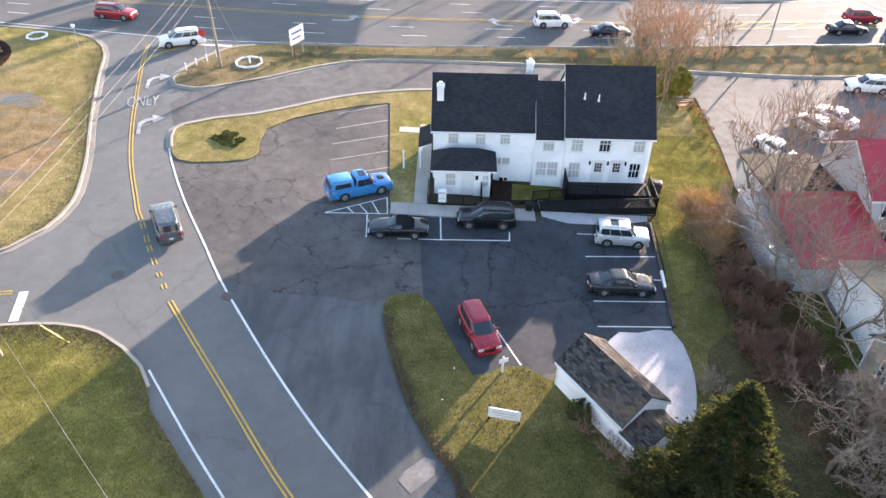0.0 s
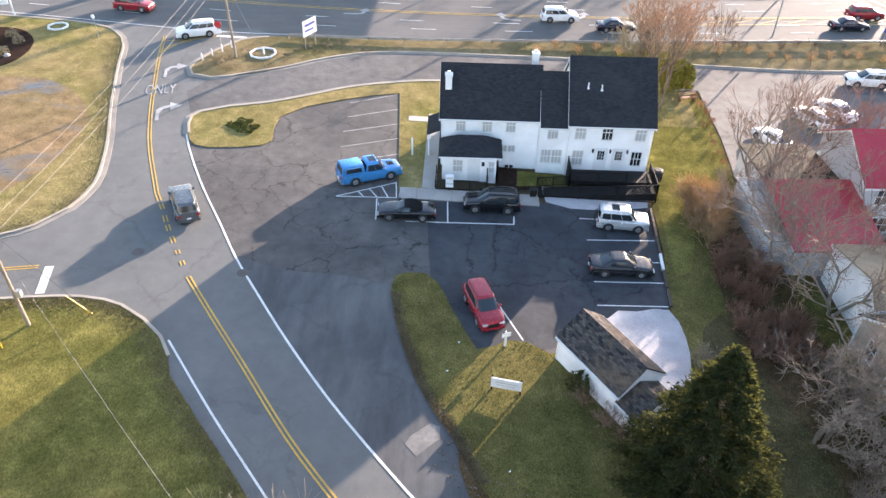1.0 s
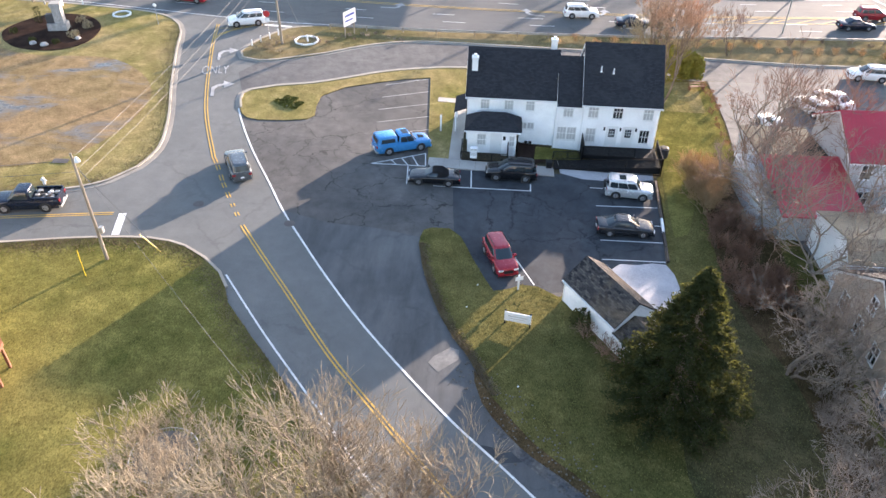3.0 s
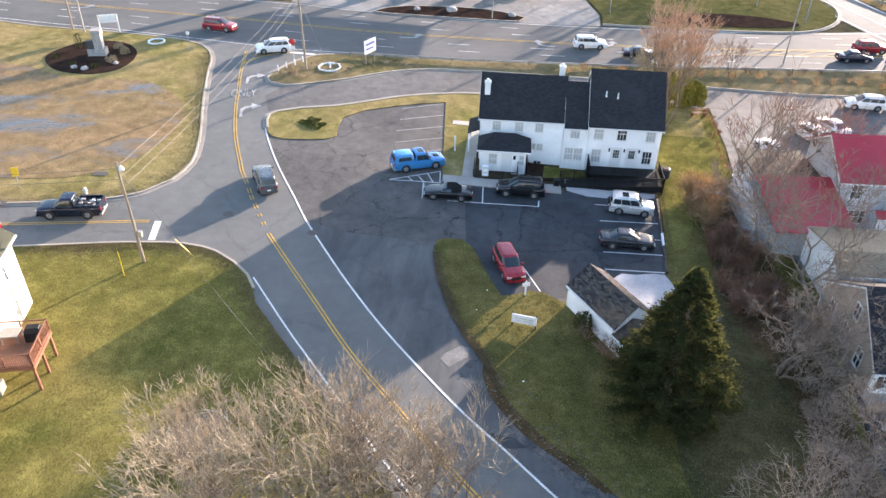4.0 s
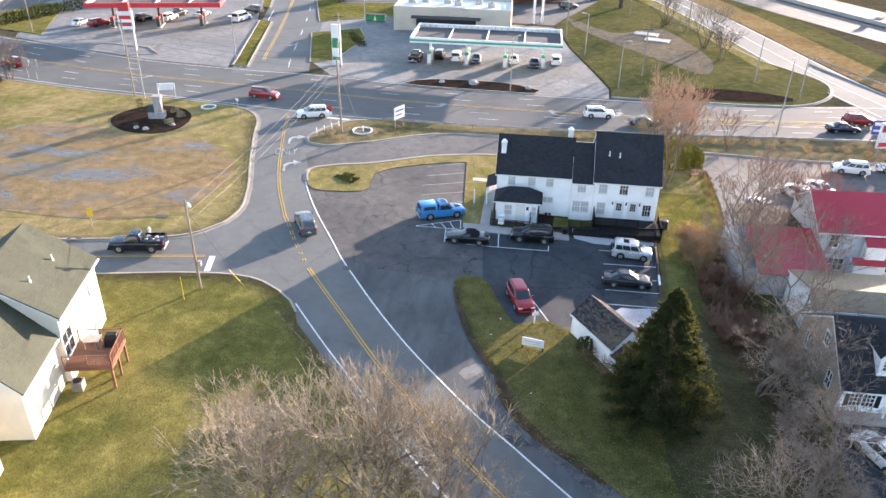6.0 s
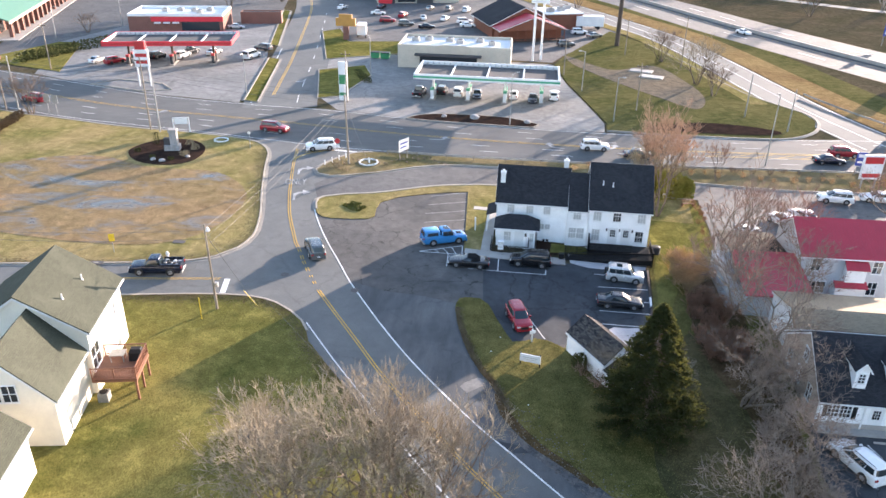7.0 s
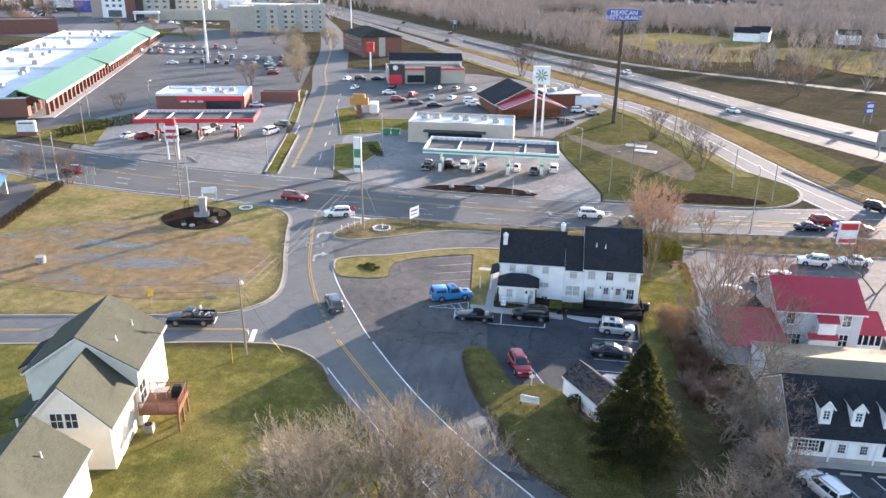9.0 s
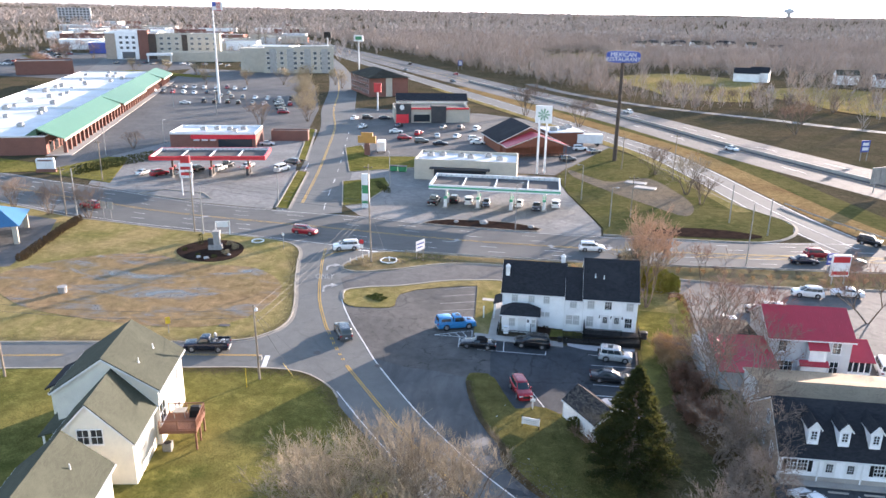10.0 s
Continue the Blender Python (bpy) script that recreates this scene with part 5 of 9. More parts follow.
# outline of each kind: length, width, height, wheel radius, belt line; body heights along the length, cabin's base and roof along the length
KINDS = {
    "sedan": (4.75, 1.82, 1.45, 0.33, 0.93, [(-.5, .70), (-.485, .90), (-.42, .97), (-.30, .96), (.19, .93), (.24, .92), (.42, .80), (.48, .70), (.5, .55)], (-.36, .24), (-.19, .05), 0.80),
    "suv": (4.65, 1.90, 1.72, 0.37, 1.08, [(-.5, .75), (-.49, 1.00), (-.45, 1.08), (.20, 1.07), (.26, 1.06), (.44, .95), (.485, .82), (.5, .60)], (-.485, .27), (-.43, .07), 0.86),
    "jeep": (4.1, 1.82, 1.80, 0.37, 1.10, [(-.5, .70), (-.495, 1.08), (-.47, 1.10), (.20, 1.09), (.24, 1.08), (.45, 1.02), (.49, .95), (.5, .55)], (-.49, .25), (-.465, .10), 0.90),
    "compact": (4.25, 1.84, 1.66, 0.36, 1.05, [(-.5, .75), (-.49, 1.00), (-.45, 1.05), (.20, 1.04), (.26, 1.03), (.44, .92), (.485, .80), (.5, .60)], (-.485, .27), (-.43, .07), 0.86),
    "roadster": (4.65, 1.85, 1.30, 0.34, 0.88, [(-.5, .66), (-.485, .82), (-.40, .90), (-.22, .91), (.12, .87), (.2, .86), (.40, .74), (.48, .62), (.5, .48)], (-.30, .19), (-.19, .02), 0.76),
    "pickup": (5.5, 1.95, 1.86, 0.40, 1.12, [(-.5, .78), (-.495, 1.12), (-.12, 1.12), (.17, 1.11), (.22, 1.10), (.46, 1.02), (.49, .92), (.5, .62)], (-.11, .24), (-.08, .11), 0.86),
    "classic": (5.0, 1.90, 1.38, 0.34, 0.92, [(-.5, .70), (-.495, .92), (-.22, .94), (.12, .92), (.2, .91), (.47, .88), (.495, .82), (.5, .55)], (-.27, .17), (-.15, .04), 0.78),
    "van": (5.2, 1.98, 2.0, 0.36, 1.15, [(-.5, .7), (-.495, 1.1), (-.47, 1.15), (.25, 1.13), (.33, 1.1), (.46, .98), (.49, .85), (.5, .6)], (-.49, .36), (-.47, .18), 0.9),
}


def softened(me, deg=42):
    """Smooth shading, broken at sharp edges."""
    me.set_sharp_from_angle(angle=radians(deg))
    return me


def vehicle(kind, color, label, category="car", cap=False, load=False, name=None, soft_top=False, plain=False):
    L, W, Ht, R, belt, tops, base, roof, roof_w = KINDS[kind]
    m = PAINT[color]
    car = thing(name or {"pickup": "pickup_truck", "van": "van"}.get(kind, "car"), label, category)
    w = W / 2
    low = R * 0.62
    rings = []
    marks = [u for u, _ in tops]
    stations = sorted(set(marks + [-0.47, -0.44, -0.36, -0.24, -0.1, 0.05, 0.3, 0.35, 0.39, 0.46, 0.493]))
    for u in stations:
        i = max(j for j in range(len(marks)) if marks[j] <= u)
        j = min(i + 1, len(marks) - 1)
        z = tops[i][1] if i == j else tops[i][1] + (tops[j][1] - tops[i][1]) * (u - marks[i]) / (marks[j] - marks[i])
        x = u * L
        h = w * (1.0 - 0.20 * max(0, (abs(u) - 0.37) / 0.13) ** 2.2)
        mid = low + (z - low) * 0.58
        half = [(h * 0.90, low), (h * 0.975, low + 0.10), (h, mid), (h * 0.99, mid + (z - mid) * 0.45), (h * 0.955, z - 0.06), (h * 0.88, z - 0.012), (h * 0.62, z + 0.012)]
        rings.append([(x, -y, q) for y, q in half] + [(x, 0, z + 0.028)] + [(x, y, q) for y, q in half[::-1]])
    part("body", softened(Shape().loft(rings).mesh("body", m, True)), None, car)
    b0, b1, r0, r1 = base[0] * L, base[1] * L, roof[0] * L, roof[1] * L
    hb, hr = w * 0.90, w * roof_w * 0.90
    zb, zr = belt - 0.02, Ht
    T = zr - 0.085
    ring = lambda xa, xb, h, z: [(xa, -h, z), (xb, -h, z), (xb, h, z), (xa, h, z)]
    bend = 0.30 if kind in ("jeep", "van") else 0.42

    def on_ring(a, level):
        """A point of the cabin's rounded plan at the angle a; level 0 is the belt, 1 the roof's edge."""
        c, s = math.cos(a), math.sin(a)
        c, s = math.copysign(abs(c) ** bend, c), math.copysign(abs(s) ** bend, s)
        xa, xb, h = b0 + (r0 - 0.03 - b0) * level, b1 + (r1 + 0.08 - b1) * level, hb + (hr - hb) * level + 0.03 * math.sin(math.pi * level)
        return Vector(((xa + xb) / 2 + c * (xb - xa) / 2, s * h, zb + (T - zb) * level))

    turns = [2 * math.pi * i / 40 for i in range(40)]
    shell = [[on_ring(a, v) for a in turns] for v in (0, 0.5, 1.0)]
    middle = Vector(((r0 + r1) / 2, 0, 0))
    for k, z in ((0.94, zr - 0.03), (0.80, zr - 0.006), (0.4, zr)):
        shell.append([middle + (Vector((p.x, p.y, 0)) - middle) * k + Vector((0, 0, z)) for p in shell[2]])
    part("roof", softened(Shape().loft(shell).mesh("roof", M["soft_top"] if soft_top else m, True)), None, car, "black fabric soft top" if soft_top else "")
    g = M["car_glass"]

    def pane(name, a0, a1, lo, hi, k=6):
        """A curved pane on the cabin between two angles and two levels."""
        rows = []
        for i in range(k + 1):
            a = a0 + (a1 - a0) * i / k
            o = Vector((math.cos(a), math.sin(a), 0.25)).normalized() * 0.014
            rows.append([on_ring(a, lo) - o, on_ring(a, lo) + o, on_ring(a, (lo + hi) / 2) + o, on_ring(a, hi) + o, on_ring(a, hi) - o])
        part(name, softened(Shape().loft(rows).mesh(name, g, True)), None, car)

    along = lambda f: math.acos(math.copysign(abs(f) ** (1 / bend), f))
    pane("windscreen", -0.66, 0.66, 0.06, 0.97, 10)
    if not soft_top:
        pane("rear_window", math.pi - 0.6, math.pi + 0.6, 0.14, 0.9, 8)
    cuts = {"roadster": [0.86, 0.02], "pickup": [0.84, 0.02, -0.78], "sedan": [0.84, 0.08, -0.62], "classic": [0.82, 0.1, -0.6], "van": [0.84, 0.35, -0.25, -0.86]}.get(kind, [0.86, 0.26, -0.34, -0.85])
    for f0, f1 in zip(cuts, cuts[1:]):
        a0, a1 = along(f0 - 0.02), along(f1 + 0.02)
        pane("side_window", a0, a1, 0.1, 0.88)
        pane("side_window", -a0, -a1, 0.1, 0.88)
    for sx in (-1, 1):
        for sy in (-1, 1):
            cx, cy = sx * L * 0.29 + L * 0.008, sy * (w - 0.11)
            if not plain:
                part("wheel_arch", Shape().rod((cx, sy * (w * 0.7), R * 1.02), (cx, sy * (w + 0.004), R * 1.02), R * 1.17, sides=18), M["rubber"], car)
            t = part("wheel", Shape().rod((cx, cy - sy * 0.12, R), (cx, cy + sy * 0.125, R), R, sides=20), M["rubber"], car)
            if plain:
                continue
            rim = Shape().rod((cx, cy + sy * 0.10, R), (cx, cy + sy * 0.135, R), R * 0.66, R * 0.6, 14)
            part("rim", rim, M["rim"], t)
    zf = tops[-2][1] - 0.07
    for sy in (-1, 1):
        y = sy * w * 0.66
        part("headlight", Shape().box((L * 0.478, y - 0.19, zf - 0.1), (L * 0.497, y + 0.19, zf + 0.05)), M["lamp_clear"], car)
        y = sy * w * 0.74
        tz = tops[1][1] - 0.16
        part("taillight", Shape().box((-L * 0.502, y - 0.15, tz - 0.09), (-L * 0.485, y + 0.13, tz + 0.1)), M["lamp_red"], car)
        part("wing_mirror", Shape().box((b1 - 0.42, sy * (w - 0.02) - 0.1, belt + 0.02), (b1 - 0.26, sy * (w - 0.02) + 0.1, belt + 0.17)), m, car)
    if plain:
        return car
    part("grille", Shape().box((L * 0.488, -w * 0.42, low + 0.22), (L * 0.503, w * 0.42, zf - 0.02)), M["black_metal"], car)
    part("bumper", Shape().box((L * 0.47, -w * 0.88, low + 0.02), (L * 0.507, w * 0.88, low + 0.2)), m, car)
    part("bumper", Shape().box((-L * 0.507, -w * 0.88, low + 0.05), (-L * 0.47, w * 0.88, low + 0.25)), m if kind != "pickup" else M["galv"], car)
    part("number_plate", Shape().box((-L * 0.511, -0.16, low + 0.3), (-L * 0.502, 0.16, low + 0.42)), M["sign_white"], car)
    if kind in ("suv", "jeep", "compact"):
        for sy in (-1, 1):
            part("roof_rail", Shape().rod((r0 + 0.1, sy * hr * 0.86, zr + 0.03), (r1 - 0.15, sy * hr * 0.86, zr + 0.03), 0.025, sides=6), M["black_metal"] if color != "silver" else M["rim"], car)
        if kind == "jeep":
            part("spare_wheel", Shape().rod((-L * 0.502, 0.1, 0.95), (-L * 0.502 - 0.2, 0.1, 0.95), R * 0.95, sides=18), M["rubber"], car)
            part("sunroof", Shape().box((r0 + 0.9, -0.4, zr - 0.005), (r0 + 1.5, 0.4, zr + 0.012)), M["car_glass"], car)
    if kind == "pickup":
        x0, x1 = -L * 0.492, b0 - 0.06
        bed = Shape().box((x0 + 0.06, -w * 0.82, belt + 0.03), (x1, w * 0.82, belt + 0.035))
        part("bed_liner", bed, M["black_metal"], car, "black bed liner")
        for sy in (-1, 1):
            part("bed_side", Shape().box((x0, sy * w * 0.9 - 0.05, belt - 0.02), (x1 + 0.05, sy * w * 0.9 + 0.05, belt + 0.22 if load else belt + 0.04)), m, car)
        part("tailgate", Shape().box((x0 - 0.01, -w * 0.85, belt - 0.02), (x0 + 0.07, w * 0.85, belt + 0.22 if load else belt + 0.04)), m, car)
        if load:
            random.seed(5)
            for i in range(26):
                a, b = random.uniform(x0 + 0.2, x1 - 0.2), random.uniform(-w * 0.7, w * 0.7)
                s = random.uniform(0.07, 0.17)
                part("scrap", Shape().box((a - s, b - s * 0.7, belt + 0.036), (a + s, b + s * 0.7, belt + 0.06 + s * random.uniform(0.4, 1.4))), random.choice([M["sign_white"], M["galv"], M["timber"], M["stone"], M["dark_roof"]]), car, m=pose(0, 0, 0))
        if cap:
            part("hood_scoop", Shape().hexa([(L * 0.29, -0.3, 1.06), (L * 0.4, -0.22, 1.04), (L * 0.4, 0.22, 1.04), (L * 0.29, 0.3, 1.06), (L * 0.3, -0.24, 1.16), (L * 0.395, -0.18, 1.1), (L * 0.395, 0.18, 1.1), (L * 0.3, 0.24, 1.16)]), M["black_metal"], car)
            c = Shape().loft([ring(x0 + 0.03, x1 - 0.02, w * 0.9, belt), ring(x0 + 0.16, x1 - 0.05, w * 0.78, Ht - 0.12), ring(x0 + 0.20, x1 - 0.07, w * 0.74, Ht - 0.05), ring(x0 + 0.34, x1 - 0.14, w * 0.6, Ht - 0.01)])
            part("truck_cap", softened(c.mesh("truck_cap", m, True), 60), None, car)
            for sy in (-1, 1):
                part("cap_window", Shape().hexa([(x0 + 0.4, sy * w * 0.865, belt + 0.15), (x1 - 0.25, sy * w * 0.865, belt + 0.15), (x1 - 0.3, sy * w * 0.79, Ht - 0.22), (x0 + 0.45, sy * w * 0.79, Ht - 0.22),
                                                   (x0 + 0.4, sy * w * 0.885, belt + 0.15), (x1 - 0.25, sy * w * 0.885, belt + 0.15), (x1 - 0.3, sy * w * 0.81, Ht - 0.22), (x0 + 0.45, sy * w * 0.81, Ht - 0.22)]), g, car)
            part("cap_rear_window", Shape().hexa([(x0 + 0.02, -w * 0.66, belt + 0.12), (x0 + 0.04, -w * 0.66, belt + 0.12), (x0 + 0.04, w * 0.66, belt + 0.12), (x0 + 0.02, w * 0.66, belt + 0.12),
                                                   (x0 + 0.10, -w * 0.6, Ht - 0.2), (x0 + 0.14, -w * 0.6, Ht - 0.2), (x0 + 0.14, w * 0.6, Ht - 0.2), (x0 + 0.10, w * 0.6, Ht - 0.2)]), g, car)
            part("roof_hatch", Shape().box((r0 + 0.35, -0.42, Ht - 0.004), (r0 + 0.95, 0.42, Ht + 0.01)), M["car_glass"], car)
    return car


def stand(x, y, deg, lift=0.03):
    """A pose on the sloping ground, facing deg."""
    e = 0.4
    n = Vector((-(lie(x + e, y) - lie(x - e, y)) / (2 * e), -(lie(x, y + e) - lie(x, y - e)) / (2 * e), 1)).normalized()
    f = Vector((math.cos(radians(deg)), math.sin(radians(deg)), 0))
    s = n.cross(f).normalized()
    f = s.cross(n)
    r = Matrix((f, s, n)).transposed().to_4x4()
    return Matrix.Translation((x, y, lie(x, y) + lift)) @ r


def park(car, x, y, deg, lift=0.03):
    car.matrix_basis = stand(x, y, deg, lift)
    return car


park(vehicle("pickup", "blue", "bright blue pickup truck with a matching bed cap", "pickup truck", cap=True), -7.6, 52.35, 26)
park(vehicle("roadster", "black", "black sports convertible with its soft top closed", soft_top=True), -4.0, 47.1, 183)
park(vehicle("suv", "black", "black luxury sport utility car parked by the walk"), 2.95, 48.9, 181)
park(vehicle("jeep", "silver", "silver boxy off-road car with a spare wheel"), 13.5, 47.2, -3.5)
park(vehicle("sedan", "dark", "dark grey sedan parked nose to the timber edging"), 12.5, 41.45, 1.5)
park(vehicle("compact", "red", "dark red crossover parked beside the grass island"), 2.1, 36.1, -71)
white_sedan = park(vehicle("sedan", "white", "white sedan parked in the shopping centre lot"), -151, 262, 20)
park(vehicle("pickup", "navy", "dark pickup truck with scrap in its open bed", "pickup truck", load=True), -36.6, 38.0, 191)
grey_suv = park(vehicle("suv", "grey", "grey sport utility car driving up the street"), -21.6, 46.0, 116)
park(vehicle("classic", "scarlet", "bright red classic coupe on the side street"), -43.4, 33.4, 11)
white_suv = park(vehicle("suv", "white", "white sport utility car on the road"), -30.6, 80.2, 205)
dark_sedan = park(vehicle("sedan", "navy", "dark blue sedan on the highway"), 19.2, 88.9, 4)
red_suv = park(vehicle("suv", "red", "dark red sport utility car on the highway"), -40.5, 87.6, -6)
white_van = vehicle("van", "white", "plain white van beside a filling station", "van")
park(white_van, -64.9, 142.6, 75)
gold_sedan = park(vehicle("sedan", "gold", "pale metallic sedan in a car park"), 57.4, 92.6, 3)
black_jeep = park(vehicle("jeep", "black", "black boxy off-road car turning off the slip road"), 64.6, 104, -30)
black_pick = park(vehicle("pickup", "black", "black pickup truck at the fuel pumps", "pickup truck"), -20.8, 117.2, 85)
silver_sedan = park(vehicle("sedan", "silver", "silver sedan in a car park"), -97, 131.2, 80)

PLAIN = {}
for key, kind, color, label, x, y, deg in (("w", "sedan", "white", "white sedan in a car park", -48.4, 209, 10), ("W", "suv", "white", "white sport utility car in a car park", -20.4, 199.6, 15), ("d", "sedan", "navy", "dark sedan in a car park", -30.2, 189.2, 10), ("s", "sedan", "silver", "silver sedan in a car park", -33.3, 203.3, 100),
                                           ("g", "suv", "grey", "grey sport utility car in a car park", -36.6, 191.8, 12), ("r", "suv", "red", "dark red sport utility car in a car park", -40.1, 206.3, 80), ("G", "sedan", "gold", "pale metallic sedan in a car park", -34, 222, 80), ("j", "jeep", "black", "black boxy off-road car in a car park", -65.2, 237.4, 5)):
    PLAIN[key] = park(vehicle(kind, color, label, plain=True), x, y, deg)
copies = [(white_suv, 12.4, 91.3, 4), (red_suv, 52.6, 95.2, 4), (dark_sedan, 49.2, 91.6, 4), (gold_sedan, 70, 101.5, -160), (red_suv, -90, 97.5, 165),
          (white_sedan, 30.4, 61.8, 112), (white_suv, 35.6, 66.4, 118), (white_sedan, 38.8, 68.6, 118), (white_suv, 45.2, 75.9, 176), (white_sedan, 51.5, 77.2, 174), (white_suv, 28.9, 19.8, 116), (white_van, 46.5, 50.0, 80),
          (PLAIN["j"], -16.5, 119.2, 88), (PLAIN["W"], -13.3, 119, 92), (PLAIN["d"], -9.3, 118, -88), (PLAIN["w"], -2.2, 119.2, 90), (PLAIN["d"], 1.7, 116.9, -92), (PLAIN["W"], 5.8, 119.8, 88),
          (PLAIN["r"], -92.7, 131, 60), (PLAIN["w"], -88.5, 134.4, 75), (PLAIN["j"], -85.7, 137.6, 75), (PLAIN["W"], -80.6, 139.6, 80), (black_pick, -80.5, 143.5, 80), (PLAIN["w"], -75, 144.6, 80), (PLAIN["g"], -65.2, 151.4, 160), (PLAIN["s"], -82, 177, 10),
          (PLAIN["r"], -43, 196.6, 5), (PLAIN["w"], -18.9, 193.8, 12), (PLAIN["s"], -26.8, 203.6, 80), (PLAIN["g"], -27.7, 221.6, 80), (PLAIN["d"], -59, 239, 10), (PLAIN["W"], -22, 221, 80), (PLAIN["d"], -50, 222, 80),
          (PLAIN["W"], 13, 190, 10), (PLAIN["G"], 17, 186, 40), (PLAIN["g"], 9, 172, 15), (PLAIN["w"], 11, 205, 5), (PLAIN["w"], -62, 217, 80), (PLAIN["w"], -70, 236, 80)]
random.seed(11)
pool = [PLAIN[k] for k in "wWdsgrGj"]
for i in range(15):
    copies.append((random.choice(pool), -146 + 5.6 * (i % 8) + random.uniform(-0.4, 0.4), 268 + 18 * (i // 8) + random.uniform(-1, 1), 105 + random.choice((0, 180))))
for i in range(16):
    copies.append((random.choice(pool), -186 + 5.4 * (i % 8), 300 + 22 * (i // 8) + random.uniform(-2, 2), 105 + random.choice((0, 180))))
for i in range(8):
    copies.append((random.choice(pool), -101 - 2.2 * i, 244 + 5.2 * i, 15))
for i in range(12):
    copies.append((random.choice(pool), -296 + 9 * i, 452 + 4 * (i % 3), 70 + random.choice((0, 180))))
for i in range(14):
    copies.append((random.choice(pool), -372 + 5.5 * (i % 7), 420 + 24 * (i // 7), 70 + random.choice((0, 180))))
for i in range(36):
    copies.append((random.choice(pool), -345 - 6.0 * (i % 12) - 16 * (i // 12), 452 + 7.5 * (i % 12) + 34 * (i // 12) + random.uniform(-2, 2), 40 + random.choice((0, 180))))
for i, u in enumerate((0.12, 0.3, 0.42, 0.5, 0.62, 0.71, 0.8, 0.9)):
    p = Vector((96, 160)).lerp(Vector((-130, 540)), u)
    copies.append((pool[i % 8], p.x + (7 if i % 2 else -9), p.y + (7 if i % 2 else -5), 121 if i % 2 else -59))
for src, x, y, deg in copies:
    copy_thing(src, stand(x, y, deg))


# ---- trees and shrubs ----
class Twigs:
    """Tapered limbs gathered in arrays, for one mesh."""

    def __init__(self):
        self.v, self.f = [], []
        self.bud = 0.0

    def limb(self, p, q, r0, r1, sides=4):
        d = q - p
        if d.length < 1e-5:
            return
        d = d.normalized()
        u = d.orthogonal().normalized()
        w = d.cross(u)
        n = len(self.v)
        for c, r in ((p, r0), (q, r1)):
            for i in range(sides):
                a = 2 * math.pi * i / sides
                self.v.append(c + (u * math.cos(a) + w * math.sin(a)) * r)
        for i in range(sides):
            j = (i + 1) % sides
            self.f.append((n + i, n + j, n + sides + j, n + sides + i))

    def sliver(self, p, q, r):
        d = q - p
        u = d.orthogonal().normalized() if d.length > 1e-5 else Vector((1, 0, 0))
        n = len(self.v)
        self.v += [p - u * r, p + u * r, q]
        self.f.append((n, n + 1, n + 2))

    def mesh(self, name, material):
        me = bpy.data.meshes.new(name)
        me.from_pydata(self.v, [], self.f)
        me.update()
        me.materials.append(material)
        return me


def grow(tw, fine, rng, p, d, length, r, depth, spread, up, fine_from, splits, curl=0.16, thin=0.011, fuzz=2):
    """One limb, bent in steps, then its forks."""
    steps = 3 if depth > 1 else 2
    q = p
    for i in range(steps):
        d = (d + Vector((rng.gauss(0, curl), rng.gauss(0, curl), rng.gauss(0, curl * 0.6) + up * 0.12))).normalized()
        nq = q + d * (length / steps)
        ra, rb = r * (1 - 0.35 * i / steps), r * (1 - 0.35 * (i + 1) / steps)
        (fine if depth <= fine_from else tw).limb(q, nq, max(ra, thin), max(rb, thin), 6 if depth > 3 else 4 if depth > fine_from else 3)
        if depth <= 2 and depth > 0 and i:
            for _ in range(fuzz):
                s = (d + Vector((rng.gauss(0, 0.6), rng.gauss(0, 0.6), rng.gauss(0.1, 0.4)))).normalized()
                fine.sliver(nq, nq + s * length * rng.uniform(0.4, 0.9), max(0.012, rb * 0.55))
        q = nq
    if depth == 0:
        for _ in range(3 if fine.bud else 0):
            c = q - d * rng.uniform(0, length)
            e = Vector((rng.gauss(0, 1), rng.gauss(0, 1), rng.gauss(0, 1))).normalized() * fine.bud * rng.uniform(0.6, 1.3)
            g = e.orthogonal() * 0.5
            n = len(fine.v)
            fine.v += [c, c + e * 0.5 + g, c + e, c + e * 0.5 - g]
            fine.f.append((n, n + 1, n + 2, n + 3))
        return
    n = splits if depth > 1 else splits + 1
    side = d.orthogonal().normalized()
    a0 = rng.uniform(0, 6.28)
    for i in range(n):
        a = a0 + 6.28 * i / n + rng.gauss(0, 0.3)
        out = (side * math.cos(a) + d.cross(side) * math.sin(a))
        nd = (d + out * spread * rng.uniform(0.55, 1.25) + Vector((0, 0, up * 0.25))).normalized()
        grow(tw, fine, rng, q, nd, length * rng.uniform(0.56, 0.92), r * 0.6, depth - 1, spread, up, fine_from, splits, curl, thin, fuzz)


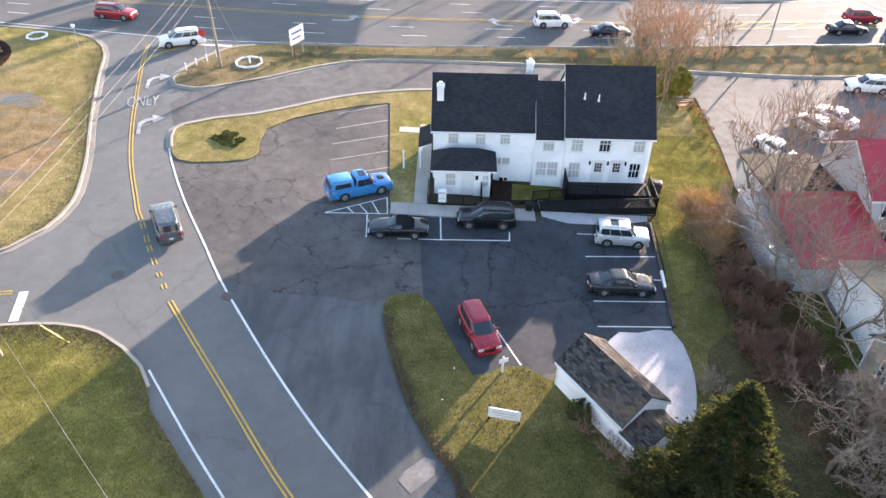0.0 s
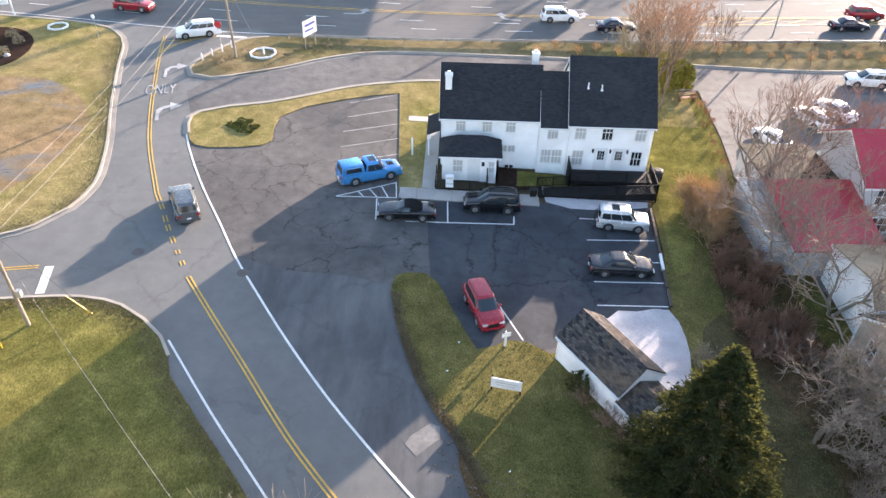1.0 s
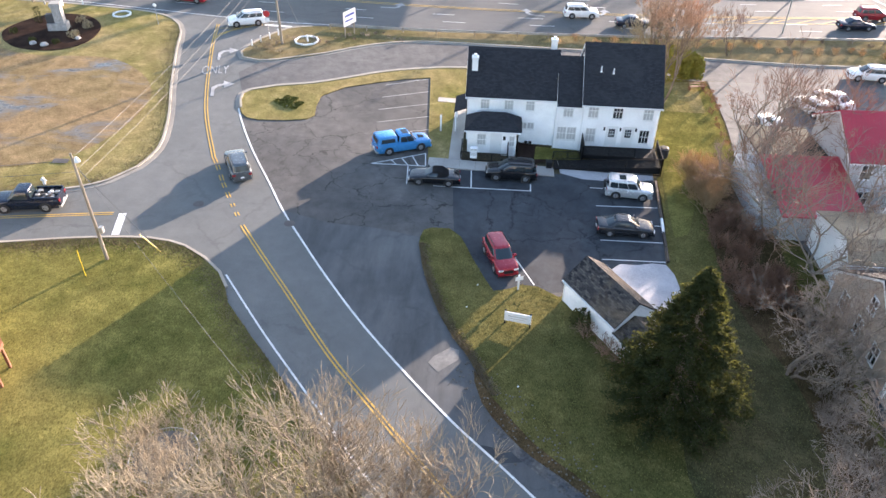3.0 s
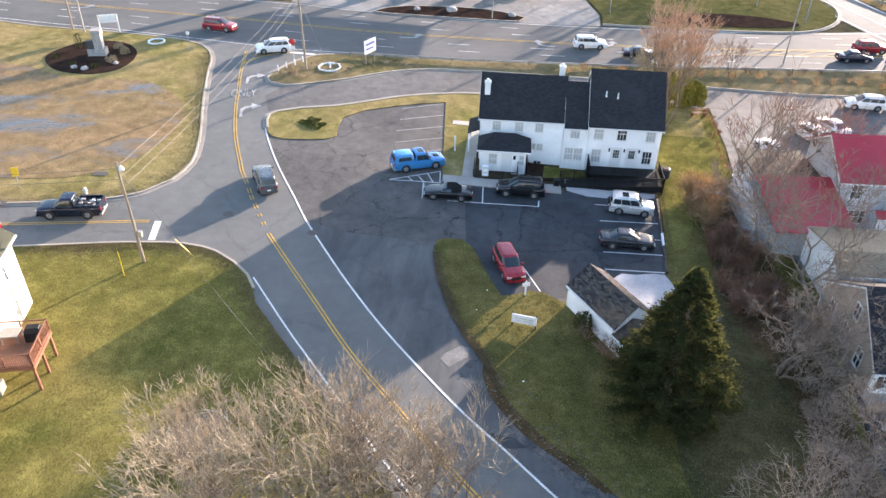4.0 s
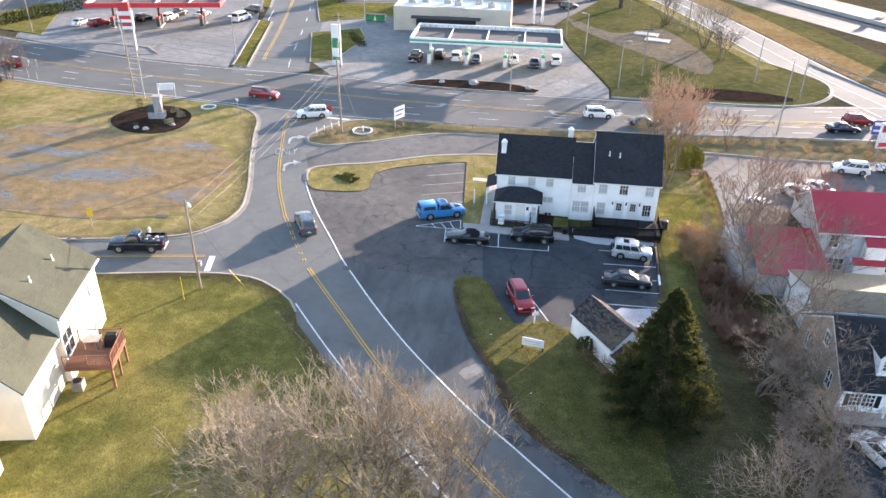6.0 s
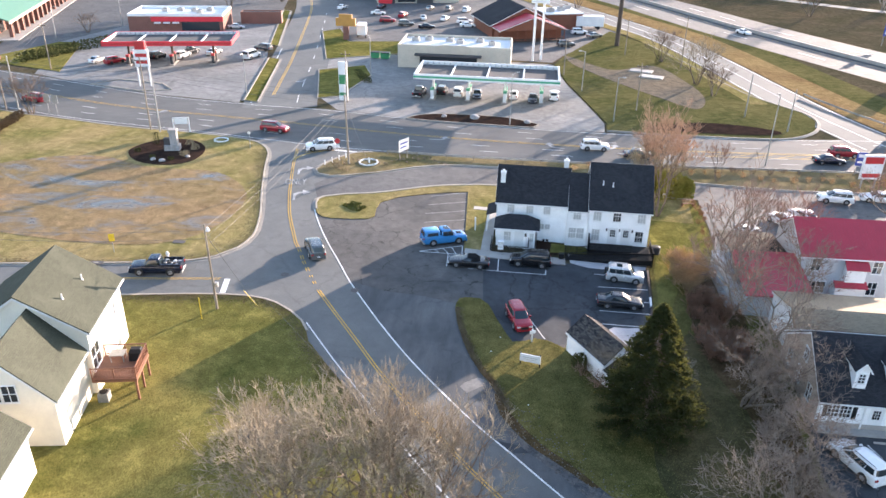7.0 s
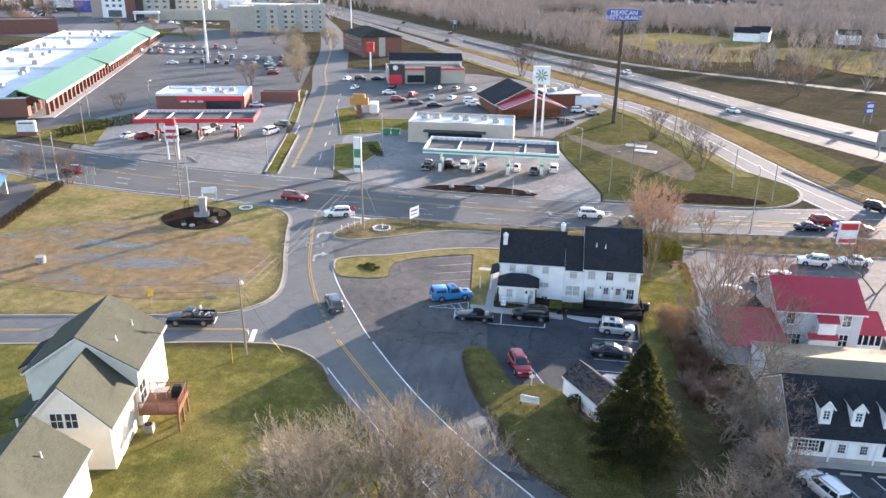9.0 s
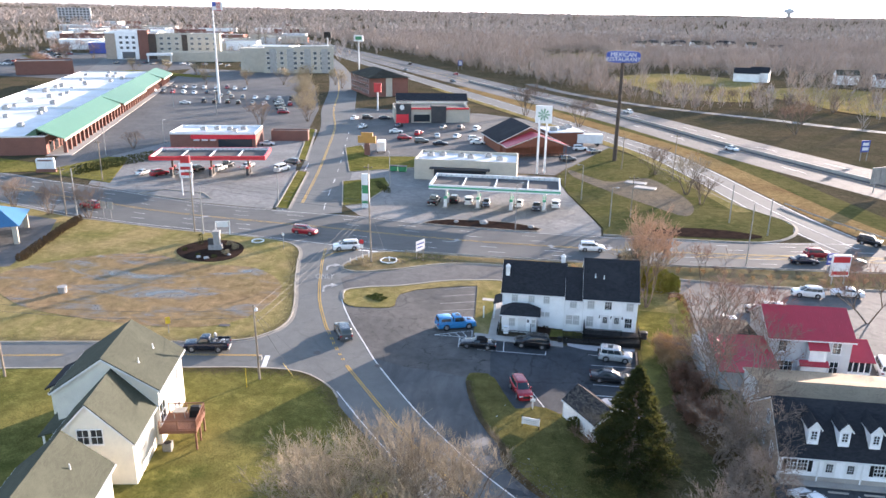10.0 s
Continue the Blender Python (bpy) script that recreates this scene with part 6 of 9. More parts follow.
def bare_tree(x, y, height, seed, label, trunk_mat="bark", twig_mat="twig_grey", stems=1, depth=5, spread=0.6, up=0.5, splits=3, lean=(0, 0), r=None, first=0.3, name="tree", group="", z=None, bud=0.0, curl=0.16, thin=0.011, fuzz=2):
    rng = random.Random(seed)
    tw, fine = Twigs(), Twigs()
    fine.bud = bud
    total = sum(0.74 ** k for k in range(depth + 1))
    for i in range(stems):
        d = Vector((lean[0] + rng.gauss(0, 0.08), lean[1] + rng.gauss(0, 0.08), 1))
        base = Vector((0, 0, -0.1))
        if stems > 1:
            a = 6.28 * i / stems + rng.uniform(-0.4, 0.4)
            d += Vector((math.cos(a), math.sin(a), 0)) * rng.uniform(0.15, 0.62)
            base += Vector((math.cos(a), math.sin(a), 0)) * rng.uniform(0.1, 0.35) * stems / 4
        L0 = height * first if first else height / total
        grow(tw, fine, rng, base, d.normalized(), L0 * rng.uniform(0.85, 1.1), (r or height * 0.016) * (1 if stems == 1 else rng.uniform(0.45, 0.75)), depth, spread, up, 1, splits, curl, thin, fuzz)
    t = thing(name, label, "tree", pose(x, y, (lie(x, y) if z is None else z) + 0.05), group)
    part("trunk", tw.mesh("trunk", M[trunk_mat]), None, t)
    part("crown", fine.mesh("crown", M[twig_mat]), None, t)
    return t


# the wide tan tree in the lawn, many stems
bare_tree(-6.4, 8.6, 10.6, 3, "broad multi-stemmed bare tree with tan sunlit twigs beside the road", "bark", "twig_tan", 13, 5, 0.56, 0.3, 3, r=0.2, first=0.285, curl=0.2, thin=0.010, fuzz=2)
bare_tree(-11.8, 7.0, 8.8, 8, "bare multi-stemmed shrub tree with tan twigs", "bark", "twig_tan", 12, 5, 0.58, 0.26, 3, r=0.16, first=0.285, curl=0.2, thin=0.012, fuzz=1)
bare_tree(-2.0, 9.0, 9.6, 21, "slender bare trees with tan twigs beside the road", "bark", "twig_tan", 9, 5, 0.5, 0.5, 3, r=0.16, first=0.265, curl=0.18, thin=0.011, fuzz=1)

bare_tree(-15.6, 12.6, 5.6, 9, "low bare tan shrub growing round the trampoline", "bark_pale", "twig_tan", 16, 4, 0.62, 0.22, 3, r=0.07, first=0.3, curl=0.2, thin=0.011, fuzz=2)

# behind the shop, golden and reddish twigs
bare_tree(19.4, 66.0, 15.0, 12, "tall bare tree with orange-red budding twigs behind the shop", "bark", "twig_bud", 3, 6, 0.44, 0.6, 3, (0.1, 0.0), r=0.26, first=0.25, bud=0.08, fuzz=1)
bare_tree(17.9, 67.0, 11.0, 14, "slender bare tree with golden twigs behind the shop", "bark", "twig_gold", 3, 5, 0.36, 0.7, 3, r=0.18, first=0.28, bud=0.08, fuzz=1)
# trees on the bank between the shop and the red-roofed house
bare_tree(26.2, 53.0, 13.0, 31, "tall bare tree with grey limbs on the bank", "bark_pale", "twig_red", 3, 5, 0.58, 0.45, 3, r=0.24, bud=0.03, first=0.27, curl=0.2, fuzz=0)
bare_tree(24.6, 43.0, 12.0, 33, "spreading bare tree with pale limbs on the bank", "bark_pale", "twig_red", 4, 5, 0.62, 0.4, 3, r=0.24, bud=0.04, first=0.28, curl=0.24, fuzz=1)
bare_tree(27.0, 37.5, 11.0, 35, "spreading bare tree beside the red-roofed annex", "bark_pale", "twig_grey", 4, 5, 0.66, 0.35, 3, r=0.22, first=0.28, curl=0.26, fuzz=1)
bare_tree(21.8, 26.0, 10.0, 37, "leaning bare tree with twisted limbs on the shaded bank", "bark", "twig_pale", 4, 6, 0.72, 0.25, 3, (0.35, 0.1), r=0.22, first=0.26, curl=0.27, fuzz=0)
bare_tree(24.2, 17.5, 8.0, 36, "low bare tree with crooked limbs beside the office lot", "bark", "twig_pale", 3, 6, 0.75, 0.25, 3, (0.1, 0.1), r=0.18, first=0.26, curl=0.27, fuzz=0)
bare_tree(20.6, 12.0, 6.5, 39, "dark spreading bare tree on the shaded bank", "bark", "twig_pale", 4, 5, 0.75, 0.3, 3, (0.25, 0.0), r=0.13, curl=0.26, fuzz=0)
bare_tree(31.5, 53.5, 10.0, 41, "bare tree with reddish twigs beside the red-roofed house", "bark", "twig_red", 2, 4, 0.6, 0.5, 4, r=0.2)
bare_tree(30.2, 45.4, 9.0, 42, "bare tree with reddish buds in front of the red-roofed house", "bark_pale", "twig_red", 3, 5, 0.6, 0.45, 3, r=0.18, first=0.28, curl=0.2, bud=0.04, fuzz=1)
bare_tree(50.5, 66.0, 9.5, 43, "bare tree with red-brown twigs behind the house", "bark", "twig_red", 2, 4, 0.6, 0.5, 4, r=0.2)
bare_tree(56.0, 60.0, 9.0, 45, "bare tree with red-brown twigs behind the house", "bark", "twig_red", 2, 4, 0.6, 0.5, 4, r=0.2)
bare_tree(30.0, 80.8, 7.0, 47, "small bare tree on the verge with reddish twigs", "bark", "twig_red", 3, 4, 0.55, 0.6, 3, r=0.1)


def thicket(points, height, seed, label, twig, name="bush", stems=14, group="bushes on the bank"):
    rng = random.Random(seed)
    protos = []
    for k in range(3):
        fine = Twigs()
        for i in range(stems):
            a = rng.uniform(0, 6.28)
            d = Vector((math.cos(a) * rng.uniform(0.1, 0.75), math.sin(a) * rng.uniform(0.1, 0.75), 1)).normalized()
            grow(fine, fine, rng, Vector((rng.uniform(-0.35, 0.35), rng.uniform(-0.35, 0.35), -0.1)), d, height * 0.42, 0.03, 2, 0.6, 0.4, 5, 3, 0.22, 0.011)
        protos.append(fine.mesh("crown", M[twig]))
    for i, (x, y, s) in enumerate(points):
        t = thing(name, label, "bush", pose(x, y, lie(x, y) + 0.05, 0, 0, rng.uniform(0, 360)) @ Matrix.Scale(s, 4), group)
        part("crown", protos[i % 3], None, t)


rg = random.Random(2)
thicket([(20.4 + rg.uniform(-1.3, 1.3), 47.5 + rg.uniform(-3.5, 3.5), rg.uniform(0.8, 1.2)) for _ in range(22)], 2.6, 51, "tangled tan brush on the bank beside the lot", "brush_tan")
thicket([(21.5 + rg.uniform(-1.8, 2.2), 39.0 + rg.uniform(-6.5, 5.0), rg.uniform(0.6, 1.2)) for _ in range(44)], 2.0, 53, "tangled red-brown brush on the wooded bank", "brush_red")
thicket([(24.3 + rg.uniform(-1.6, 1.3), 24.0 + rg.uniform(-11, 9), rg.uniform(0.5, 1.2)) for _ in range(24)], 2.0, 55, "tangled grey brush in the shaded bank", "twig_pale")
thicket([(9.4, 26.6, 0.7), (10.3, 26.0, 0.75), (11.4, 27.0, 0.9), (10.9, 25.0, 0.8), (8.2, 28.2, 0.6)], 2.3, 57, "bare brown shrub against the shed", "twig_red")
thicket([(16.8 + rg.uniform(-0.8, 1.2), 31 + rg.uniform(-3, 3.5), rg.uniform(0.5, 0.8)) for _ in range(6)], 2.2, 59, "thin bare brush beside the gravel", "twig_tan")
thicket([(-7 + rg.uniform(-7, 7), 6.5 + rg.uniform(-2.5, 2.0), rg.uniform(0.5, 0.9)) for _ in range(9)], 2.4, 61, "tan brush under the lawn trees", "twig_tan")
thicket([(8.5 + i * 2.3 + rg.uniform(-1, 1), 81.9 + 0.05 * i + rg.uniform(-0.9, 0.9), rg.uniform(0.35, 0.6)) for i in range(32)], 2.2, 63, "low dry brush on the highway verge", "brush_tan")
thicket([(-26.5, 73.0, 0.5), (-25.4, 72.2, 0.45), (-26.0, 74.2, 0.5), (-24.2, 71.9, 0.4), (-27.3, 72.2, 0.4)], 2.0, 65, "dry golden ornamental grass on the island", "twig_gold", "grass_clump")


thicket([(x, 74.6 + 0.30 * (x + 26) + rg.uniform(-1.6, 1.8), rg.uniform(0.25, 0.5)) for x in [-26 + i * 0.8 for i in range(20)]], 1.3, 67, "low dead weeds on the grass island", "twig_pale", "weed_clump", 8, "weeds on the island")
thicket([(25.0 + rg.uniform(-0.7, 0.5), 45 + i * 1.6 + rg.uniform(-0.5, 0.5), rg.uniform(0.4, 0.8)) for i in range(17)], 1.4, 69, "low red-brown brush along the edge of the rear lot", "brush_red", "bush", 9)
thicket([(20 + i * 2.4 + rg.uniform(-1, 1), 84.2 + 0.055 * i * 2.4 + rg.uniform(-0.6, 0.5), rg.uniform(0.4, 0.7)) for i in range(24)], 1.6, 70, "grey-green weeds below the guard rail", "twig_grey", "weed_clump", 10, "weeds by the guard rail")


def conifer(x, y, height, radius, seed, label, count=5200, name="tree"):
    """An evergreen: a trunk, whorls of drooping boughs and sprays of needles along them."""
    rng = random.Random(seed)
    wood, leaf = Twigs(), Twigs()
    wood.limb(Vector((0, 0, -0.1)), Vector((0, 0, height * 0.97)), height * 0.022, 0.02, 7)
    boughs = int(height * 20)
    for i in range(boughs):
        u = (i + rng.random()) / boughs
        z = height * (0.05 + 0.93 * u)
        reach = radius * (1 - u) ** 0.82 * rng.uniform(0.8, 1.08) + 0.12
        a = i * 2.399 + rng.uniform(-0.3, 0.3)
        out = Vector((math.cos(a), math.sin(a), 0))
        tip = out * reach + Vector((0, 0, z + reach * rng.uniform(0.0, 0.28)))
        root = Vector((0, 0, z))
        wood.limb(root, tip, 0.03, 0.008, 3)
        n = max(6, int(count / boughs * (0.35 + 1.3 * (1 - u))))
        for _ in range(n):
            t = rng.uniform(0.2, 1.0) ** 0.6
            p = root.lerp(tip, t)
            w = 0.06 + 0.24 * (1 - abs(t - 0.6)) * reach / radius
            p += Vector((rng.gauss(0, w), rng.gauss(0, w), rng.gauss(0, w * 0.6)))
            d = (out * rng.uniform(0.2, 1.0) + Vector((rng.gauss(0, 0.5), rng.gauss(0, 0.5), rng.uniform(-0.5, 0.7)))).normalized()
            s = rng.uniform(0.12, 0.26)
            side = d.orthogonal().normalized()
            side = (side * math.cos(rng.uniform(0, 6.28)) + d.cross(side) * math.sin(rng.uniform(0, 6.28)))
            k = len(leaf.v)
            leaf.v += [p, p + d * s * 0.5 + side * s * 0.22, p + d * s, p + d * s * 0.5 - side * s * 0.22]
            leaf.f.append((k, k + 1, k + 2, k + 3))
    t = thing(name, label, "tree", pose(x, y, lie(x, y) + 0.05))
    part("trunk", wood.mesh("trunk", M["bark"]), None, t)
    part("crown", leaf.mesh("crown", M["needles"]), None, t)
    return t


conifer(12.9, 21.6, 12.0, 4.4, 71, "tall dense dark evergreen conifer on the shop lawn", 76000)


def leafy(x, y, w, h, seed, label, material="shrub", count=700, name="shrub", group="", d=None):
    """A rounded leafy shrub of many small leaves."""
    rng = random.Random(seed)
    leaf = Twigs()
    d = d or w
    for _ in range(count):
        a, b = rng.uniform(0, 6.28), rng.random() ** 0.5
        z = rng.random()
        k = math.sqrt(max(0.05, 1 - (z * 1.05 - 0.35) ** 2)) * (0.75 + 0.3 * math.sin(a * 3 + seed))
        p = Vector((math.cos(a) * w / 2 * k * (0.55 + 0.45 * b), math.sin(a) * d / 2 * k * (0.55 + 0.45 * b), z * h))
        e = Vector((rng.gauss(0, 1), rng.gauss(0, 1), rng.gauss(0.5, 1))).normalized()
        f = e.orthogonal().normalized()
        s = rng.uniform(0.05, 0.14) * max(0.8, min(1.6, w * 0.6))
        n = len(leaf.v)
        leaf.v += [p - e * s, p + f * s * 0.6, p + e * s, p - f * s * 0.6]
        leaf.f.append((n, n + 1, n + 2, n + 3))
    t = thing(name, label, "shrub", pose(x, y, lie(x, y) + 0.1), group)
    part("crown", leaf.mesh("crown", M[material]), None, t)
    part("stem", Shape().rod((0, 0, -0.1), (0, 0, h * 0.6), 0.03, 0.01, 5), M["bark"], t)
    return t


M["hedge_brown"] = mat("brown_hedge_leaves", (0.17, 0.11, 0.06), (0.11, 0.075, 0.045), 0.7, 6, 0.9, vary=0.4, spec=0.05)
M["shrub_lime"] = mat("yellow_green_leaves", (0.20, 0.19, 0.03), (0.27, 0.23, 0.05), 0.7, 6, 0.9, vary=0.4, spec=0.1)
for i, (x, y, w, h) in enumerate(((17.9, 73.6, 3.4, 3.2), (21.6, 73.2, 4.2, 3.8), (24.0, 74.0, 3.0, 2.6), (19.6, 75.2, 3.6, 3.0))):
    leafy(x, y, w, h, 83 + i, "large yellow-green shrub behind the shop", "shrub_lime", 2600, "shrub", "yellow-green shrubs behind the shop")
# Grass clumps added to stand for the drain hollow's shade; the ground stays flat.
for i, (x, y, w) in enumerate(((-20.6, 59.6, 2.6), (-19.6, 59.2, 2.0), (-20.4, 60.4, 1.8))):
    leafy(x, y, w, 0.16, 93 + i, "low grass clump added for the shaded drain hollow", "lawn", 240, "grass_clump")
leafy(8.1, 29.3, 1.8, 1.4, 81, "clipped dark shrub against the shed wall", count=900)


# ---- beyond the highway ----
def flat_block(parent, L, W, h, wall, roof, parapet=0.5, x=0.0, y=0.0, z=0.0, edge=None):
    """A flat-roofed box with a parapet; the front is y = 0."""
    a = part("wall", Shape().box((x, y, z), (x + L, y + W, z + h)), M[wall], parent)
    p = Shape()
    for lo, hi in (((x, y), (x + L, y + 0.3)), ((x, y + W - 0.3), (x + L, y + W)), ((x, y + 0.3), (x + 0.3, y + W - 0.3)), ((x + L - 0.3, y + 0.3), (x + L, y + W - 0.3))):
        p.box((*lo, z + h), (*hi, z + h + parapet))
    part("parapet", p, M[edge or wall], parent)
    part("roof", Shape().box((x + 0.3, y + 0.3, z + h), (x + L - 0.3, y + W - 0.3, z + h + 0.06)), M[roof], parent)
    return a


def roof_unit(parent, x, y, z, s=1.0):
    u = part("air_handler", Shape().box((x - 0.9 * s, y - 0.7 * s, z), (x + 0.9 * s, y + 0.7 * s, z + 1.0 * s)), M["galv"], parent)
    part("fan", Shape().rod((x, y, z + s), (x, y, z + 1.08 * s), 0.5 * s, sides=12), M["dark_roof"], u)


def window_grid(parent, L, h, cols, rows, w, wh, z0, m=None, glass="glass", edge=1.2):
    for r in range(rows):
        for c in range(cols):
            x = edge + (L - 2 * edge) * (c + 0.5) / cols
            z = z0 + (h - z0) * (r + 0.25) / rows
            win = part("window", Shape().box((x - w / 2 - 0.1, -0.06, z - 0.1), (x + w / 2 + 0.1, -0.005, z + wh + 0.1)), M["trim"], parent, m=m)
            part("pane", Shape().box((x - w / 2, -0.1, z), (x + w / 2, -0.062, z + wh)), M[glass], win)


draped("fuel_apron", [(-34, 103.6), (-19, 100.3), (3, 99.7), (14.6, 100.2), (14.8, 105), (8.5, 132), (5.5, 150), (-29, 153), (-40, 152), (-47, 144), (-45, 133.8), (-39.2, 111)], 0.012, M["apron"])
draped("fuel_apron", [(-104, 118.5), (-92, 114.2), (-71, 107.6), (-53.5, 105), (-61.5, 143.5), (-66, 158), (-72, 187), (-112, 181), (-118, 150)], 0.012, M["apron"])
draped("mall_lot", [(-118, 148), (-112, 181), (-72, 187), (-80, 212), (-92, 262), (-120, 345), (-150, 420), (-230, 430), (-205, 352), (-131, 146), (-124, 130)], 0.008, M["front"])
road2 = spline([(-45.2, 103), (-47.5, 112), (-53, 140), (-60, 172), (-70, 215), (-84, 262), (-104, 340), (-135, 440), (-180, 560)], 4)
tagged(part("far_street", ribbon(road2, -7.2, 6.6, 0.016), M["road"]), kind="structure")
for d in (-0.2, 0.2):
    painted("centre_line", offset(road2[2:], d + 1.6), 0.18, M["yellow_line"], lift=0.03)
painted("edge_line", offset(road2[1:14], 5.2), 0.2, M["white_line"], lift=0.03)
painted("lane_line", offset(road2[1:30], -3.4), 0.16, M["white_line"], (3, 9), 0.03)
draped("restaurant_lot", [(-47, 166), (-30, 170), (-29.5, 154), (5.5, 152), (8, 160), (20, 186), (24, 196), (4, 246), (-24, 264), (-78, 268), (-66, 222), (-57, 184)], 0.008, M["front"])
for nm, pts in (("median_grass", [(-53.2, 106.5), (-50.0, 105.6), (-57.8, 142.5), (-61.0, 143.1)]), ("median_grass", [(-65.9, 158.2), (-63.0, 156.5), (-76.6, 209), (-79.5, 210.7)]),
                ("corner_grass", [(-57.5, 178), (-53.8, 182.8), (-47.4, 166), (-32, 169.2), (-29.8, 155), (-47.4, 145)]), ("corner_grass", [(-46, 133.8), (-37.1, 140.1), (-33.8, 131.3), (-36.2, 113.3), (-39.8, 111.1)]),
                ("bank_grass", [(15, 101), (27, 100.8), (39, 101.2), (46.5, 102.4), (51.6, 107), (53.6, 113.4), (52.6, 118.3), (48.6, 124.4), (44.4, 132.5), (37, 158.2), (30.5, 179), (22, 196), (8.5, 160), (6, 150), (8.8, 132), (15.2, 105)]),
                ("mall_grass", [(-124, 128), (-100, 121), (-112, 150), (-118, 150)]), ("mall_grass", [(-146, 142), (-131, 138), (-124, 129), (-140, 122), (-175, 134), (-175, 150)])):
    draped(nm, pts, 0.09, M["lawn"] if nm != "bank_grass" else M["verge"], 0.08)
    if "bank" not in nm and "mall" not in nm:
        kerb(pts, True)
draped("gravel_terrace", spline([(9, 160), (15, 151), (20, 147), (29, 153), (34, 140), (36, 126), (33, 117), (27, 124), (20, 134), (14, 144), (10, 152)], 2.0, True), 0.12, M["terrace"])
for x, y in ((25.6, 147.0), (27.3, 141.8)):
    solo("concrete_slab", Shape().hexa([(-2.6, -1.4, 0), (2.6, -1.4, 0), (2.6, 1.4, 0), (-2.6, 1.4, 0), (-2.5, -1.3, 0.2), (2.5, -1.3, 0.2), (2.5, 1.3, 0.2), (-2.5, 1.3, 0.2)]), M["concrete"], "pale concrete slab on the bank terrace", "slab", pose(x, y, 0.11, 0, 0, -18))
kerb(spline([(15, 100.9), (27, 100.7), (39, 101), (46.6, 102.3), (51.8, 107), (53.9, 113.4), (52.9, 118.3), (48.9, 124.4), (44.7, 132.5), (37.4, 158.2), (30.9, 179)], 2), inward=1)
draped("fuel_island", spline([(-20.6, 100.8), (-16.3, 104.6), (-3.7, 105.2), (3.2, 102.0), (2.3, 100.2), (-7.6, 100.0), (-17.7, 100.2)], 1.5, True), 0.12, M["mulch"], 0.1)
kerb(spline([(-20.6, 100.8), (-16.3, 104.6), (-3.7, 105.2), (3.2, 102.0), (2.3, 100.2), (-7.6, 100.0), (-17.7, 100.2)], 1.5, True), True, -1)
kerb([(-88, 112.5), (-76, 109.4), (-70, 111.5), (-74, 116), (-84, 117.5)], True)

# slip road and motorway
slip = spline([(62, 101), (60.5, 104), (55.5, 117), (50.2, 138), (45, 160), (38, 186), (29, 206), (8, 246), (-30, 318), (-95, 440), (-190, 620)], 4)
tagged(part("slip_road", ribbon(slip, -4.5, 5.5, 0.02), M["road"]), kind="structure")
painted("edge_line", offset(slip, 5.0), 0.2, M["white_line"], lift=0.035)
painted("edge_line", offset(slip, -4.0), 0.2, M["white_line"], lift=0.035)
painted("centre_line", offset(slip[:40], 0.6), 0.2, M["white_line"], lift=0.035)
moto = spline([(140, 72), (112, 118), (88, 158), (62, 206), (32, 268), (-19, 352), (-101, 498), (-212, 695), (-420, 1060), (-620, 1420)], 8)
for a, b in ((2.0, 14.0), (-14.0, -2.0)):
    tagged(part("motorway", ribbon(moto, a, b, 0.03), M["interstate"]), kind="structure")
    painted("lane_line", offset(moto, (a + b) / 2), 0.25, M["white_line"], (4, 9), 0.045)
    painted("edge_line", offset(moto, a + 0.8 if a > 0 else b - 0.8), 0.2, M["yellow_line"], lift=0.045)
tagged(part("median_strip", ribbon(moto, -2.0, 2.0, 0.02), M["dark_roof"]), kind="structure")
mw = thing("crash_barrier", "grey concrete barrier along the motorway median", "barrier")
for i in range(0, 44):
    p, q = moto[i], moto[i + 1]
    part("segment", ribbon([p, q], -0.3, 0.3, 0.85, False, 0.85), M["concrete"], mw)
tagged(part("slip_verge", ribbon(slip[:70], -13.0, -4.9, 0.02), M["dry_brush"]), kind="structure")
tagged(part("slip_verge", ribbon(slip[:70], -21.0, -13.0, 0.015), M["verge"]), kind="structure")
tagged(part("slip_verge", ribbon(slip[6:70], 5.8, 9.5, 0.11), M["lot_grass"]), kind="structure")
draped("mulch_bank", spline([(22, 103.0), (27, 106.6), (33, 108.2), (40, 107.6), (45.5, 105.2), (43, 103.2), (33, 102.4)], 1.2, True), 0.16, M["mulch"])
back_road = spline([(190, 216), (124, 251), (88, 277), (49, 305), (15, 345), (-10, 392)], 6)
tagged(part("back_road", ribbon(back_road, -3, 3, 0.02), M["road"]), kind="structure")


def guard_rail(line, label):
    """Galvanised beam on posts."""
    g = thing("guard_rail", label, "guard rail")
    dist, last = 0, None
    for i, (x, y) in enumerate(line):
        if last is None or math.dist(last, (x, y)) > 3.6:
            part("post", Shape().box((x - 0.07, y - 0.07, lie(x, y) - 0.1), (x + 0.07, y + 0.07, lie(x, y) + 0.72)), M["pole_wood"], g)
            last = (x, y)
    for p, q in zip(line, line[1:]):
        a, b = (*p, lie(*p)), (*q, lie(*q))
        s = Shape()
        for z0, z1, o in ((0.42, 0.54, 0.06), (0.54, 0.62, 0.0), (0.62, 0.74, 0.06)):
            s.hexa([(a[0], a[1] + o, a[2] + z0), (b[0], b[1] + o, b[2] + z0), (b[0], b[1] + o + 0.05, b[2] + z0), (a[0], a[1] + o + 0.05, a[2] + z0),
                    (a[0], a[1] + o, a[2] + z1), (b[0], b[1] + o, b[2] + z1), (b[0], b[1] + o + 0.05, b[2] + z1), (a[0], a[1] + o + 0.05, a[2] + z1)])
        part("beam", s, M["galv"], g)


